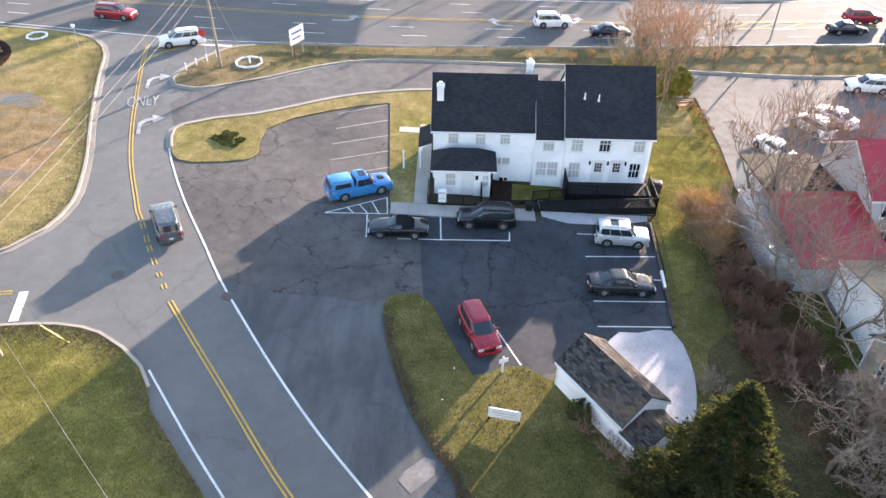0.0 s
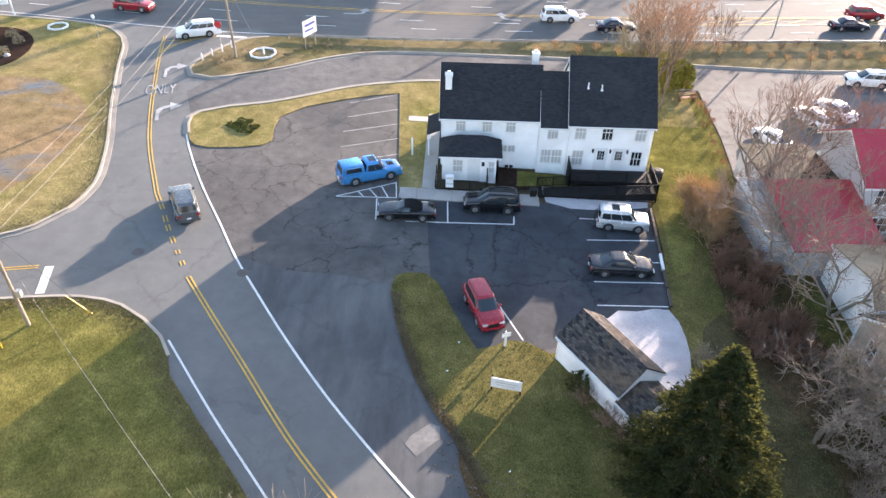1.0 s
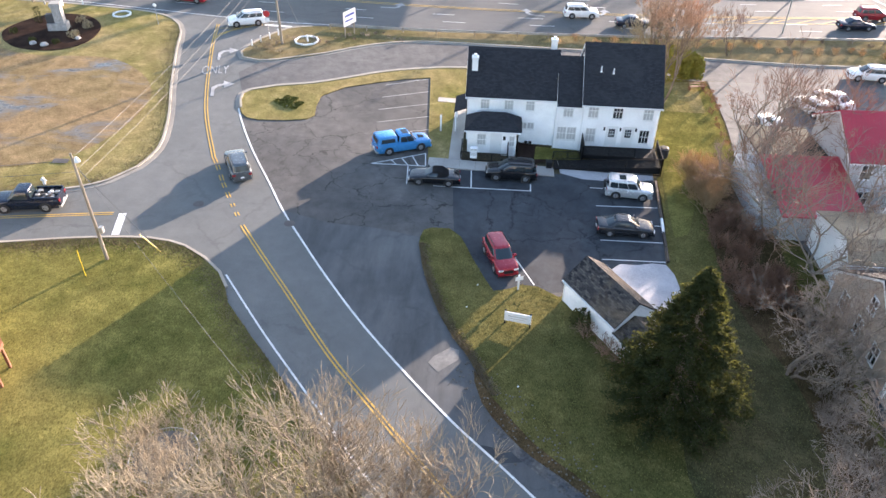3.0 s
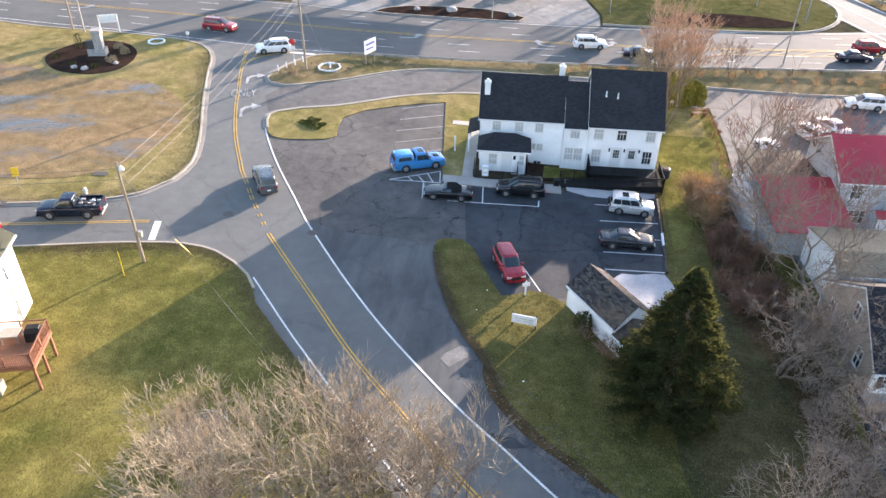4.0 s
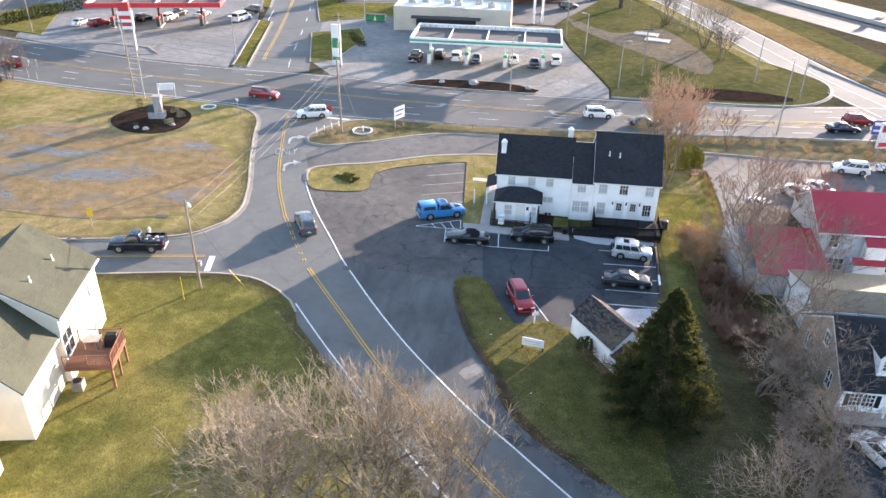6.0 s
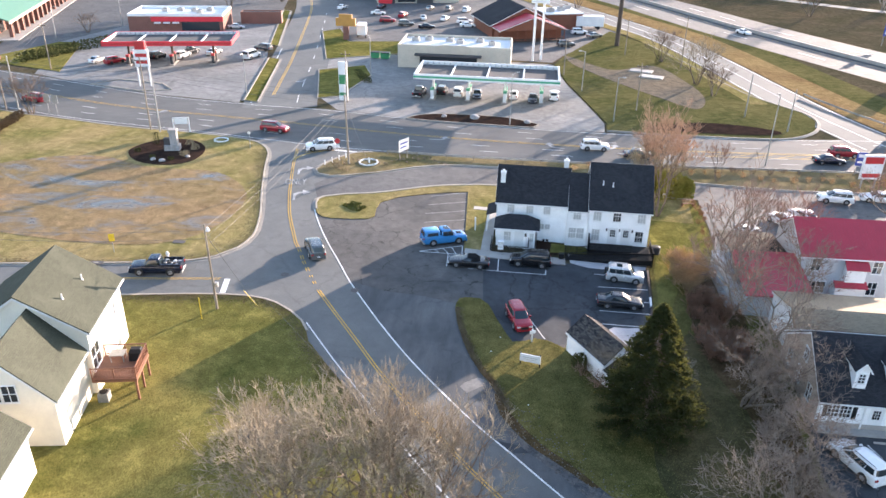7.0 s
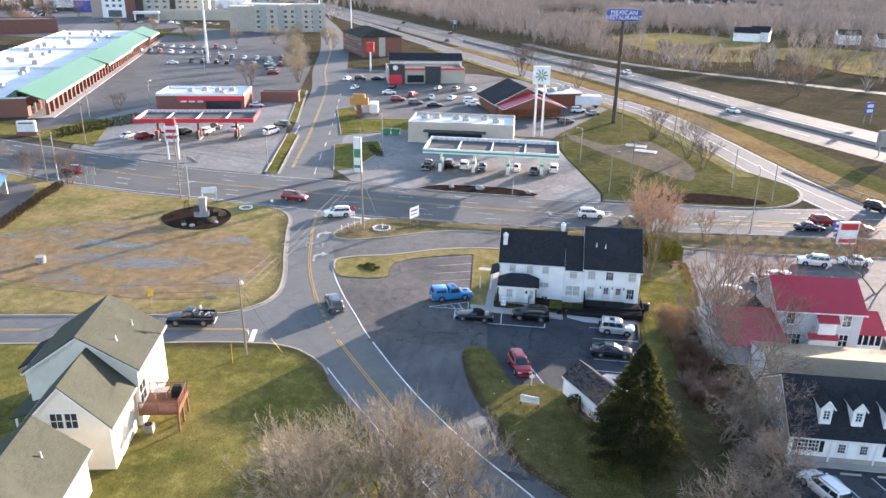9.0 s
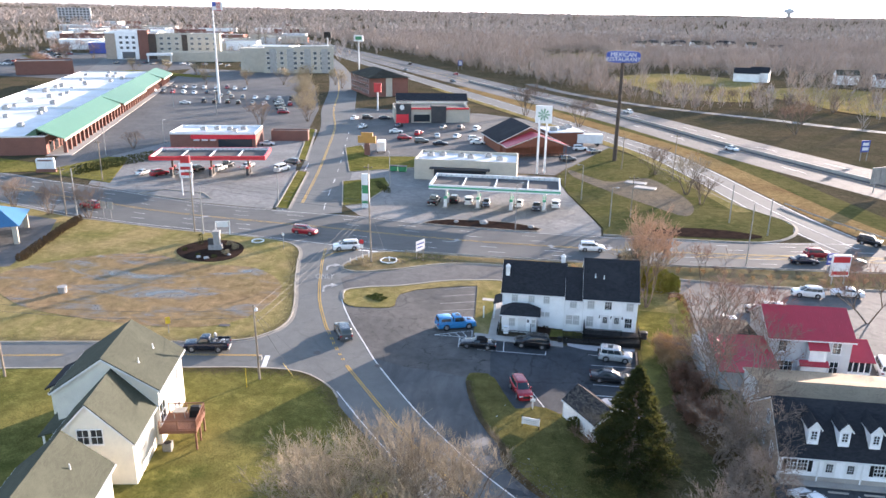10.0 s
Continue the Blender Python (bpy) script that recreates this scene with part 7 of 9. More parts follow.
guard_rail([(x, y - 0.9) for x, y in spline([(-20, 81.5), (-6.6, 82.5), (3.7, 83.7), (22, 85.1), (39.3, 86.7), (61.6, 88.3), (100, 91.1)], 4)], "long galvanised guard rail along the highway verge")
guard_rail(spline([(56.5, 131), (60, 122), (65, 112), (72, 103), (84, 98.5)], 4), "galvanised guard rail beside the slip road")


def canopy(x, y, deg, L, W, band, stripe, posts, label):
    """A filling-station canopy: fascia, sunken deck with ribs, columns and pumps."""
    c = thing("fuel_canopy", label, "canopy", pose(x, y, 0, 0, 0, deg))
    f = Shape()
    for lo, hi in (((0, 0), (L, 0.25)), ((0, W - 0.25), (L, W)), ((0, 0.25), (0.25, W - 0.25)), ((L - 0.25, 0.25), (L, W - 0.25))):
        f.box((*lo, 4.9), (*hi, 5.9))
    part("fascia", f, M[band], c)
    st = Shape().box((-0.03, -0.03, 5.2), (L + 0.03, -0.002, 5.55)).box((-0.03, 0, 5.2), (-0.002, W, 5.55)).box((L + 0.002, 0, 5.2), (L + 0.03, W, 5.55))
    part("stripe", st, M[stripe], c)
    part("deck", Shape().box((0.25, 0.25, 4.95), (L - 0.25, W - 0.25, 5.1)), M["sign_white"], c)
    part("deck_top", Shape().box((0.25, 0.25, 5.11), (L - 0.25, W - 0.25, 5.2)), M["dark_roof"], c)
    part("inner_parapet", Shape().box((0.26, W - 0.33, 5.2), (L - 0.26, W - 0.255, 5.86)).box((0.255, 0.26, 5.2), (0.33, W - 0.34, 5.86)).box((L - 0.33, 0.26, 5.2), (L - 0.255, W - 0.34, 5.86)), M["sign_white"], c)
    n = int(L / 1.1)
    for i in range(1, n):
        u = L * i / n
        part("rib", Shape().hexa([(u - 0.05, W - 1.0, 5.2), (u + 0.05, W - 1.0, 5.2), (u + 0.05, W - 0.34, 5.2), (u - 0.05, W - 0.34, 5.2), (u - 0.05, W - 0.5, 5.84), (u + 0.05, W - 0.5, 5.84), (u + 0.05, W - 0.34, 5.84), (u - 0.05, W - 0.34, 5.84)]), M["galv"], c)
    for i in range(1, 4):
        u = L * i / 4
        part("beam", Shape().box((u - 0.12, 0.25, 5.2), (u + 0.12, W - 0.3, 5.5)), M["sign_white"], c)
    for px, py in posts:
        part("column", Shape().box((px - 0.22, py - 0.22, 0), (px + 0.22, py + 0.22, 4.95)), M["sign_white"] if stripe == "green_paint" else M["timber"], c)
        part("pump_island", Shape().box((px - 0.6, py - 2.6, 0), (px + 0.6, py + 2.6, 0.16)), M["concrete"], c)
        for dy in (-1.5, 1.5):
            p = part("fuel_pump", Shape().box((px - 0.32, py + dy - 0.45, 0.16), (px + 0.32, py + dy + 0.45, 1.9)), M["sign_white"] if stripe == "green_paint" else M["dark_roof"], c)
            part("pump_top", Shape().box((px - 0.36, py + dy - 0.5, 1.9), (px + 0.36, py + dy + 0.5, 2.3)), M[stripe], p)
    return c


canopy(-20.9, 110.4, 0.2, 27.4, 11.6, "sign_white", "green_paint", [(3, 6), (10, 6.6), (17.2, 6), (24.2, 7.2)], "white and green filling-station canopy over pumps")
canopy(-91.9, 125.4, 13.5, 27.6, 12.0, "red_paint", "sign_red", [(4, 5.5), (13.5, 5.5), (22.5, 6)], "bright red filling-station canopy over pumps")
st = thing("fuel_shop", "low white filling-station shop with roof plant", "shop", pose(-29.5, 140.5, 0, 0, 0, 1))
flat_block(st, 25.5, 13, 4.4, "stucco", "white_roof", 0.7)
part("shop_front", Shape().box((5, -0.1, 0.4), (18, -0.01, 2.9)), M["glass"], st)
part("canopy_edge", Shape().box((4, -1.6, 2.95), (19, 0, 3.3)), M["dark_roof"], st)
part("name_board", Shape().box((9.5, -0.2, 3.5), (15.5, -0.05, 5.3)), M["stucco"], st)
for i, (x, y) in enumerate(((3, 8), (6, 9), (11, 8.5), (13.5, 7), (18, 9), (21, 6))):
    roof_unit(st, x, y, 4.45, 0.9)
gs = thing("convenience_store", "brick convenience store with a white roof and red band", "shop", pose(-108, 166.5, 0, 0, 0, 12))
flat_block(gs, 25, 14, 4.0, "brick", "white_roof", 0.7, edge="sign_white")
part("band", Shape().box((6, -0.15, 2.7), (25.1, -0.01, 3.95)), M["red_paint"], gs)
part("shop_front", Shape().box((14, -0.12, 0.3), (24, -0.01, 2.8)), M["glass"], gs)
for i in range(3):
    part("awning", Shape().box((7 + i * 2.4, -1.0, 2.3), (8.6 + i * 2.4, -0.02, 2.6)), M["sign_white"], gs)
for x, y in ((8, 8), (12, 9), (16, 8), (20, 9), (18, 5)):
    roof_unit(gs, x, y, 4.05, 0.9)
bb = thing("brick_shelter", "long low red-brick bin store", "shed", pose(-83.5, 184.5, 0, 0, 0, 12))
flat_block(bb, 11.5, 3.5, 3.0, "brick", "dark_roof", 0.3)
# shopping strip with a green roof edge
mall = thing("shopping_strip", "long shopping strip with a green metal roof edge and brick columns", "shops", pose(-132.5, 150, 0, 0, 0, 109.8))
flat_block(mall, 210, 40, 5.0, "brick", "white_roof", 0.4, 0, 3.5, edge="white_roof")
for i, (a, b) in enumerate(((0, 78), (78, 128), (128, 180), (180, 210))):
    o = 0.0 if i % 2 == 0 else 1.2
    part("green_eave", Shape().hexa([(a, -1.5 - o, 4.2), (b, -1.5 - o, 4.2), (b, 5.5, 7.0), (a, 5.5, 7.0), (a, -1.5 - o, 4.5), (b, -1.5 - o, 4.5), (b, 5.5, 7.4), (a, 5.5, 7.4)]), M["green_roof"], mall)
    part("green_back", Shape().hexa([(a, 5.5, 5.4), (b, 5.5, 5.4), (b, 8.5, 5.4), (a, 8.5, 5.4), (a, 5.5, 7.4), (b, 5.5, 7.4), (b, 8.5, 5.5), (a, 8.5, 5.5)]), M["green_roof"], mall)
    part("fascia", Shape().box((a, -1.6 - o, 3.7), (b, -1.4 - o, 4.2)), M["stucco"], mall)
for i in range(42):
    x = 2.5 + i * 5
    part("column", Shape().box((x - 0.5, -1.3, 0), (x + 0.5, -0.4, 3.75)), M["brick"], mall)
    if i % 3 != 2:
        part("shop_front", Shape().box((x + 0.7, 3.38, 0.3), (x + 4.2, 3.49, 2.9)), M["glass"], mall)
random.seed(4)
for i in range(30):
    roof_unit(mall, 6 + i * 6.8, random.uniform(14, 36), 5.06, random.uniform(0.9, 1.5))
for a in (60, 120, 170):
    part("roof_step", Shape().box((a, 8.6, 5.06), (a + 0.5, 43, 5.9)), M["white_roof"], mall)
part("walkway", Shape().box((-2, -3.4, 0), (212, 3.4, 0.16)), M["concrete"], mall)
msn = thing("mall_sign", "white shopping-centre sign panels on a low brick base", "sign", pose(-121.7, 128.5, 0, 0, 0, 14))
part("base", Shape().box((-2.4, -0.5, 0), (2.4, 0.5, 0.9)), M["brick"], msn)
for i, (x0, x1) in enumerate(((-2.2, -0.05), (0.05, 2.2))):
    part("sign_panel", Shape().box((x0, -0.3, 0.9), (x1, 0.3, 2.5)), M["sign_white"], msn)
part("top_panel", Shape().hexa([(-2.3, -0.35, 2.55), (2.3, -0.35, 2.55), (2.3, 0.35, 2.55), (-2.3, 0.35, 2.55), (-2.1, -0.3, 3.5), (2.1, -0.3, 3.7), (2.1, 0.3, 3.7), (-2.1, 0.3, 3.5)]), M["sign_white"], msn)
part("name_bar", Shape().box((-1.7, -0.37, 2.85), (1.7, -0.352, 3.2)), M["brick"], msn)
# hut with a blue roof
hut = thing("drive_through_bank", "small tan building with a blue metal hip roof", "bank", pose(-101, 64.5, 1.1, 0, 0, 28))
part("wall", Shape().box((0, 0, 0), (9, 8, 3.4)), M["stucco"], hut)
part("roof", Shape().quad((-2, -2, 3.4), (16.5, -2, 3.4), (12, 4, 6.0), (3, 4, 6.0)).quad((16.5, -2, 3.4), (16.5, 10, 3.4), (12, 4, 6.0)).quad((16.5, 10, 3.4), (-2, 10, 3.4), (3, 4, 6.0), (12, 4, 6.0)).quad((-2, 10, 3.4), (-2, -2, 3.4), (3, 4, 6.0)).quad((-2, -2, 3.4), (-2, 10, 3.4), (16.5, 10, 3.4), (16.5, -2, 3.4)), M["blue_roof"], hut)
for x, y in ((15.6, -1.2), (15.6, 9.2), (11, -1.2)):
    part("pillar", Shape().box((x - 0.4, y - 0.4, 0), (x + 0.4, y + 0.4, 3.4)), M["stucco"], hut)
draped("bank_lot", [(-120, 60), (-100, 52), (-80, 60), (-84.5, 76), (-90, 86.5), (-104, 90), (-125, 84)], 0.13, M["front"])
for i in range(18):
    u = i / 17
    leafy(-80.2 - 5.2 * u, 63 + 23.5 * u, 1.9, 1.1, 200 + i, "low brown clipped hedge beside the bank drive", "hedge_brown", 420, "hedge_bush", "hedge by the bank")
# restaurant with log walls
rs = thing("log_restaurant", "red-brown log restaurant with dark main roof and red porch roof", "restaurant", pose(-7.3, 173.0, 0, 0, 0, 21))
mb = sub(rs, 17.0, 7.0, 0, 90, "main_block")
gable_block(mb, 18, 18, 0, 3.6, 7.8, M["log"], M["tar_roof"], 0.9, 0.5)
pr = sub(rs, 17.3, 3.0, 0, 90, "porch")
gable_block(pr, 3.9, 17.8, 0, 3.2, 6.3, M["log"], M["red_roof"], 0.7, 3.0)
part("gable_face", Shape().prism([(-0.3, 3.15), (18.1, 3.15), (8.9, 6.1)], -2.75, -2.6), M["log"], pr)
part("porch_floor", Shape().box((-2.9, 0.1, 0), (0, 17.7, 0.3)), M["timber"], pr)
part("porch_beam", Shape().box((-2.8, 0, 2.9), (-2.55, 17.8, 3.14)), M["log"], pr)
for i in range(9):
    part("porch_post", Shape().box((-2.8, 0.1 + i * 2.18, 0.3), (-2.6, 0.3 + i * 2.18, 2.9)), M["log"], pr)
for i in range(8):
    part("porch_rail", Shape().box((-2.76, 0.3 + i * 2.18, 1.1), (-2.68, 2.28 + i * 2.18, 1.22)).box((-2.76, 0.3 + i * 2.18, 0.45), (-2.68, 2.28 + i * 2.18, 0.55)), M["log"], pr)
part("rear_kitchen", Shape().box((18, 16, 0), (29, 27, 4.2)), M["log"], rs)
part("rear_roof", Shape().box((17.8, 15.8, 4.2), (29.2, 27.2, 4.5)), M["white_roof"], rs)
for x, y in ((20, 19), (24, 21), (27, 24)):
    roof_unit(rs, x, y, 4.5, 1.1)
tr1 = thing("box_trailer", "white box trailer behind the restaurant", "trailer", pose(16, 199, 0, 0, 0, 10))
part("box", Shape().box((-4, -1.3, 0.9), (4, 1.3, 3.7)), M["sign_white"], tr1)
for x in (-2.5, 2.5):
    for y in (-1.2, 1.2):
        part("wheel", Shape().rod((x, y - 0.12, 0.5), (x, y + 0.12, 0.5), 0.5, sides=14), M["rubber"], tr1)
# fast-food building with dark tower fronts
ff = thing("fast_food_restaurant", "tan fast-food restaurant with dark tower and red trim", "restaurant", pose(-53.5, 231.5, 0, 0, 0, 15))
flat_block(ff, 28, 16, 4.6, "stucco", "dark_roof", 0.6)
part("tower", Shape().box((0.5, -0.8, 0), (6, 3, 7.0)), M["dark_roof"], ff)
part("tower", Shape().box((13.5, -0.8, 0), (19, 3, 6.2)), M["dark_roof"], ff)
part("red_trim", Shape().box((6.1, -0.5, 4.9), (27.6, -0.05, 5.5)).box((0.4, -1.0, 0), (5, -0.82, 3.2)), M["red_paint"], ff)
part("glass_front", Shape().box((7, -0.15, 0.4), (13, -0.02, 3.0)), M["glass"], ff)
part("round_logo", Shape().rod((2.6, -0.95, 5.7), (2.6, -0.82, 5.7), 0.9, sides=20), M["sign_white"], ff)
lm = thing("low_motel_block", "long low white building with a dark roof", "building", pose(-62, 276, 0, 0, 0, 12))
gable_block(lm, 30, 10, 0, 3.0, 5.2, M["siding"], M["tar_roof"], 0.8, 0.4)
# brick hotel
bh = thing("brick_hotel", "three-storey red-brick hotel with a dark hip roof", "hotel", pose(-81.5, 307.5, 0, 0, 0, 29.5))
part("wall", Shape().box((0, 0, 0), (19, 34, 8.6)), M["brick"], bh)
part("roof", Shape().quad((-1, -1, 8.6), (20, -1, 8.6), (9.5, 9, 12)).quad((20, -1, 8.6), (20, 35, 8.6), (9.5, 26, 12), (9.5, 9, 12)).quad((20, 35, 8.6), (-1, 35, 8.6), (9.5, 26, 12)).quad((-1, 35, 8.6), (-1, -1, 8.6), (9.5, 9, 12), (9.5, 26, 12)), M["brown_roof"], bh)
window_grid(bh, 34, 8.4, 10, 3, 1.6, 1.4, 0.8, pose(0, 34, 0, 0, 0, -90))
part("stair_tower", Shape().box((8, -0.5, 0), (11, 0, 8.6)), M["stucco"], bh)
# pale hotels
ha = thing("white_hotel", "four-storey hotel in white, brown and beige panels", "hotel", pose(-324, 487, 0, 0, 0, 20))
flat_block(ha, 23, 16, 19, "siding", "white_roof", 0.8)
part("tan_panel", Shape().box((-0.05, -0.5, 0), (7, -0.02, 18.4)), M["tan_brick"], ha)
part("brown_tower", Shape().box((23.02, -1.2, 0), (30, 8, 20.8)), M["brick"], ha)
part("dark_panel", Shape().box((30.02, -0.6, 0), (35, 8, 18.2)), M["timber"], ha)
part("glass_front", Shape().box((11, -0.4, 0.5), (20, -0.02, 5.2)), M["hotel_glass"], ha)
for i in range(3):
    for k in range(3):
        win = part("window", Shape().box((9.6 + i * 4.4, -0.06, 7.2 + k * 3.7), (12.0 + i * 4.4, -0.005, 9.2 + k * 3.7)), M["trim"], ha)
        part("pane", Shape().box((9.75 + i * 4.4, -0.1, 7.35 + k * 3.7), (11.85 + i * 4.4, -0.062, 9.05 + k * 3.7)), M["hotel_glass"], win)
hw = sub(ha, 35.1, 1, 0, 0, "beige_wing")
flat_block(hw, 46, 16, 17.5, "stucco", "white_roof", 0.8)
window_grid(hw, 46, 17, 8, 4, 2.4, 1.6, 2, None, "hotel_glass")
part("dark_panel", Shape().box((18.5, -0.3, 0), (22.5, -0.12, 17.8)), M["timber"], hw)
lo = sub(ha, 42, -26, 0, 0, "entrance_block")
flat_block(lo, 60, 14, 6, "stucco", "white_roof", 0.8)
part("porte_cochere", Shape().box((-9, -7, 4.6), (8, 0, 6.2)), M["sign_white"], lo)
for x in (-8.5, 7.0):
    part("pillar", Shape().box((x, -6.6, 0), (x + 0.9, -5.7, 4.6)), M["sign_white"], lo)
hb = thing("beige_hotel", "four-storey beige hotel with pale panels", "hotel", pose(-174, 412, 0, 0, 0, 18))
flat_block(hb, 43, 18, 14, "stucco", "dark_roof", 1.0)
window_grid(hb, 43, 13.5, 10, 4, 1.9, 1.6, 1.5, None, "hotel_glass")
for i in range(4):
    part("pale_panel", Shape().box((4 + i * 10.5, -0.25, 0), (8 + i * 10.5, -0.11, 14.6)), M["galv"], hb)
part("end_wing", Shape().box((-14, 6, 0), (-0.02, 22, 14.5)), M["stucco"], hb)


# ---- signs, poles, masts ----
def pole(x, y, h, label, lean=(0, 0), r=0.14, arm=True, name="utility_pole", material="pole_wood"):
    p = thing(name, label, "pole", pose(x, y, lie(x, y)))
    part("shaft", Shape().rod((0, 0, -0.2), (lean[0], lean[1], h), r, r * 0.65, 9), M[material], p)
    if arm:
        part("crossarm", Shape().box((lean[0] - 0.9, lean[1] - 0.06, h - 0.7), (lean[0] + 0.9, lean[1] + 0.06, h - 0.58)), M["timber"], p)
        for u in (-0.8, 0, 0.8):
            part("insulator", Shape().rod((lean[0] + u, lean[1], h - 0.58), (lean[0] + u, lean[1], h - 0.42), 0.05, sides=6), M["galv"], p)
    return p


p1 = pole(-27.5, 32.0, 9.3, "weathered utility pole with a street lamp on the corner lawn", (-0.15, -0.1), arm=False)
part("lamp_head", Shape().rod((0.1, 0, 8.6), (0.1, 0, 8.9), 0.22, 0.12, 10).rod((0.1, 0, 8.9), (0.1, 0, 9.0), 0.1, 0.03, 8), M["sign_white"], p1)
part("meter_box", Shape().box((0.12, -0.15, 2.6), (0.42, 0.15, 3.1)), M["galv"], p1)
pole(-24.7, 74.7, 10.5, "dark utility pole on the grass island", (-0.3, 0.2), 0.17, False)
pole(-55.5, 26.9, 9.5, "weathered utility pole beside the side street", arm=False)
for x, y, h in ((-90.5, 90.2, 10), (-60.3, 83.7, 12), (-102.9, 122.7, 10), (23.4, 163.8, 9), (35.2, 152.3, 12), (8.0, 140.1, 8), (21.3, 114.1, 9)):
    pole(x, y, h, "weathered utility pole beside the highway")
for x, y, h in ((-89.0, 91.4, 9.5), (-58.3, 83.0, 9), (46.7, 106.0, 7.5), (41.1, 113.7, 8)):
    pole(x, y, h, "plain grey steel pole beside the highway", r=0.13, arm=False, material="galv", name="steel_pole")


def street_lamp(x, y, h, label, deg=0.0, reach=1.8):
    p = thing("street_lamp", label, "lamp", pose(x, y, lie(x, y), 0, 0, deg))
    part("column", Shape().rod((0, 0, -0.1), (0, 0, h), 0.11, 0.07, 10), M["galv"], p)
    part("arm", Shape().rod((0, 0, h), (reach, 0, h + 0.25), 0.05, 0.04, 6), M["galv"], p)
    part("lamp_head", Shape().box((reach - 0.1, -0.14, h + 0.16), (reach + 0.55, 0.14, h + 0.32)), M["galv"], p)


street_lamp(38.9, 88.9, 11, "tall grey street lamp by the highway guard rail", 90, 0.6)
for x, y, h in ((-75.5, 114.2, 8.5), (-54.0, 110.4, 8), (-33.8, 131.3, 8), (11.5, 126.7, 8), (16.5, 106.3, 8), (-2.0, 100.9, 9), (-120, 152, 8), (-113, 172, 7), (-125, 236, 9), (-150, 250, 9)):
    street_lamp(x, y, h, "grey lot lamp on a slim column", random.uniform(0, 360), 0.9)

flag = thing("flagpole", "very tall white flagpole with a striped flag", "flagpole", pose(-138.2, 268, 0))
part("shaft", Shape().rod((0, 0, 0), (0, 0, 42), 0.55, 0.22, 12), M["sign_white"], flag)
fl = Shape()
for i in range(13):
    z = 41.5 - i * 0.42
    for k in range(6):
        a, b = k * 1.3, (k + 1) * 1.3
        y0, y1 = 0.25 * math.sin(a * 1.1), 0.25 * math.sin(b * 1.1)
        if i % 2 == 0:
            fl.slab([(a, y0, z), (b, y1, z), (b, y1 + 0.03, z), (a, y0 + 0.03, z)], 0.42)
furl = pose(0, 0, 41.5) @ Matrix.Diagonal((0.55, 1, 0.62, 1)) @ pose(0, 0, -41.5)
part("flag_red", fl, M["sign_red"], flag, "red stripes of the flag", m=furl)
part("flag_white", Shape().hexa([(0, -0.02, 36.2), (7.8, 0.18, 36.2), (7.8, 0.2, 36.2), (0, 0.0, 36.2), (0, -0.02, 41.5), (7.8, 0.18, 41.5), (7.8, 0.2, 41.5), (0, 0.0, 41.5)]), M["sign_white"], flag, "white field of the flag", m=furl)
part("flag_blue", Shape().box((0, -0.3, 38.8), (3.1, -0.27, 41.5)), M["sign_blue"], flag, "blue canton of the flag", m=furl)

ms = thing("restaurant_pylon", "tall dark pole with a rounded blue restaurant sign", "sign", pose(22.3, 175.4, 0))
part("shaft", Shape().rod((0, 0, 0), (0, 0, 27.6), 0.6, 0.45, 12), M["timber"], ms)
rim_pts = []
for i in range(24):
    a = 2 * math.pi * i / 24
    rim_pts.append((4.6 * (abs(math.cos(a)) ** 0.45) * (1 if math.cos(a) > 0 else -1), 1.55 * (abs(math.sin(a)) ** 0.45) * (1 if math.sin(a) > 0 else -1)))
face = Shape()
face.loft([[(x, -0.45, z + 28.9) for x, z in rim_pts], [(x, 0.45, z + 28.9) for x, z in rim_pts]])
panel = part("sign_panel", face, M["sign_blue"], ms)


def sign_text(parent, body, size, x, y, z, material, deg=0):
    cu = bpy.data.curves.new("lettering", "FONT")
    cu.body, cu.size, cu.align_x, cu.extrude = body, size, "CENTER", 0.02
    ob = new("lettering", cu)
    me = bpy.data.meshes.new_from_object(ob.evaluated_get(bpy.context.evaluated_depsgraph_get()))
    bpy.data.objects.remove(ob)
    me.materials.append(material)
    return part("lettering", me, None, parent, m=pose(x, y, z, 90, 0, deg))


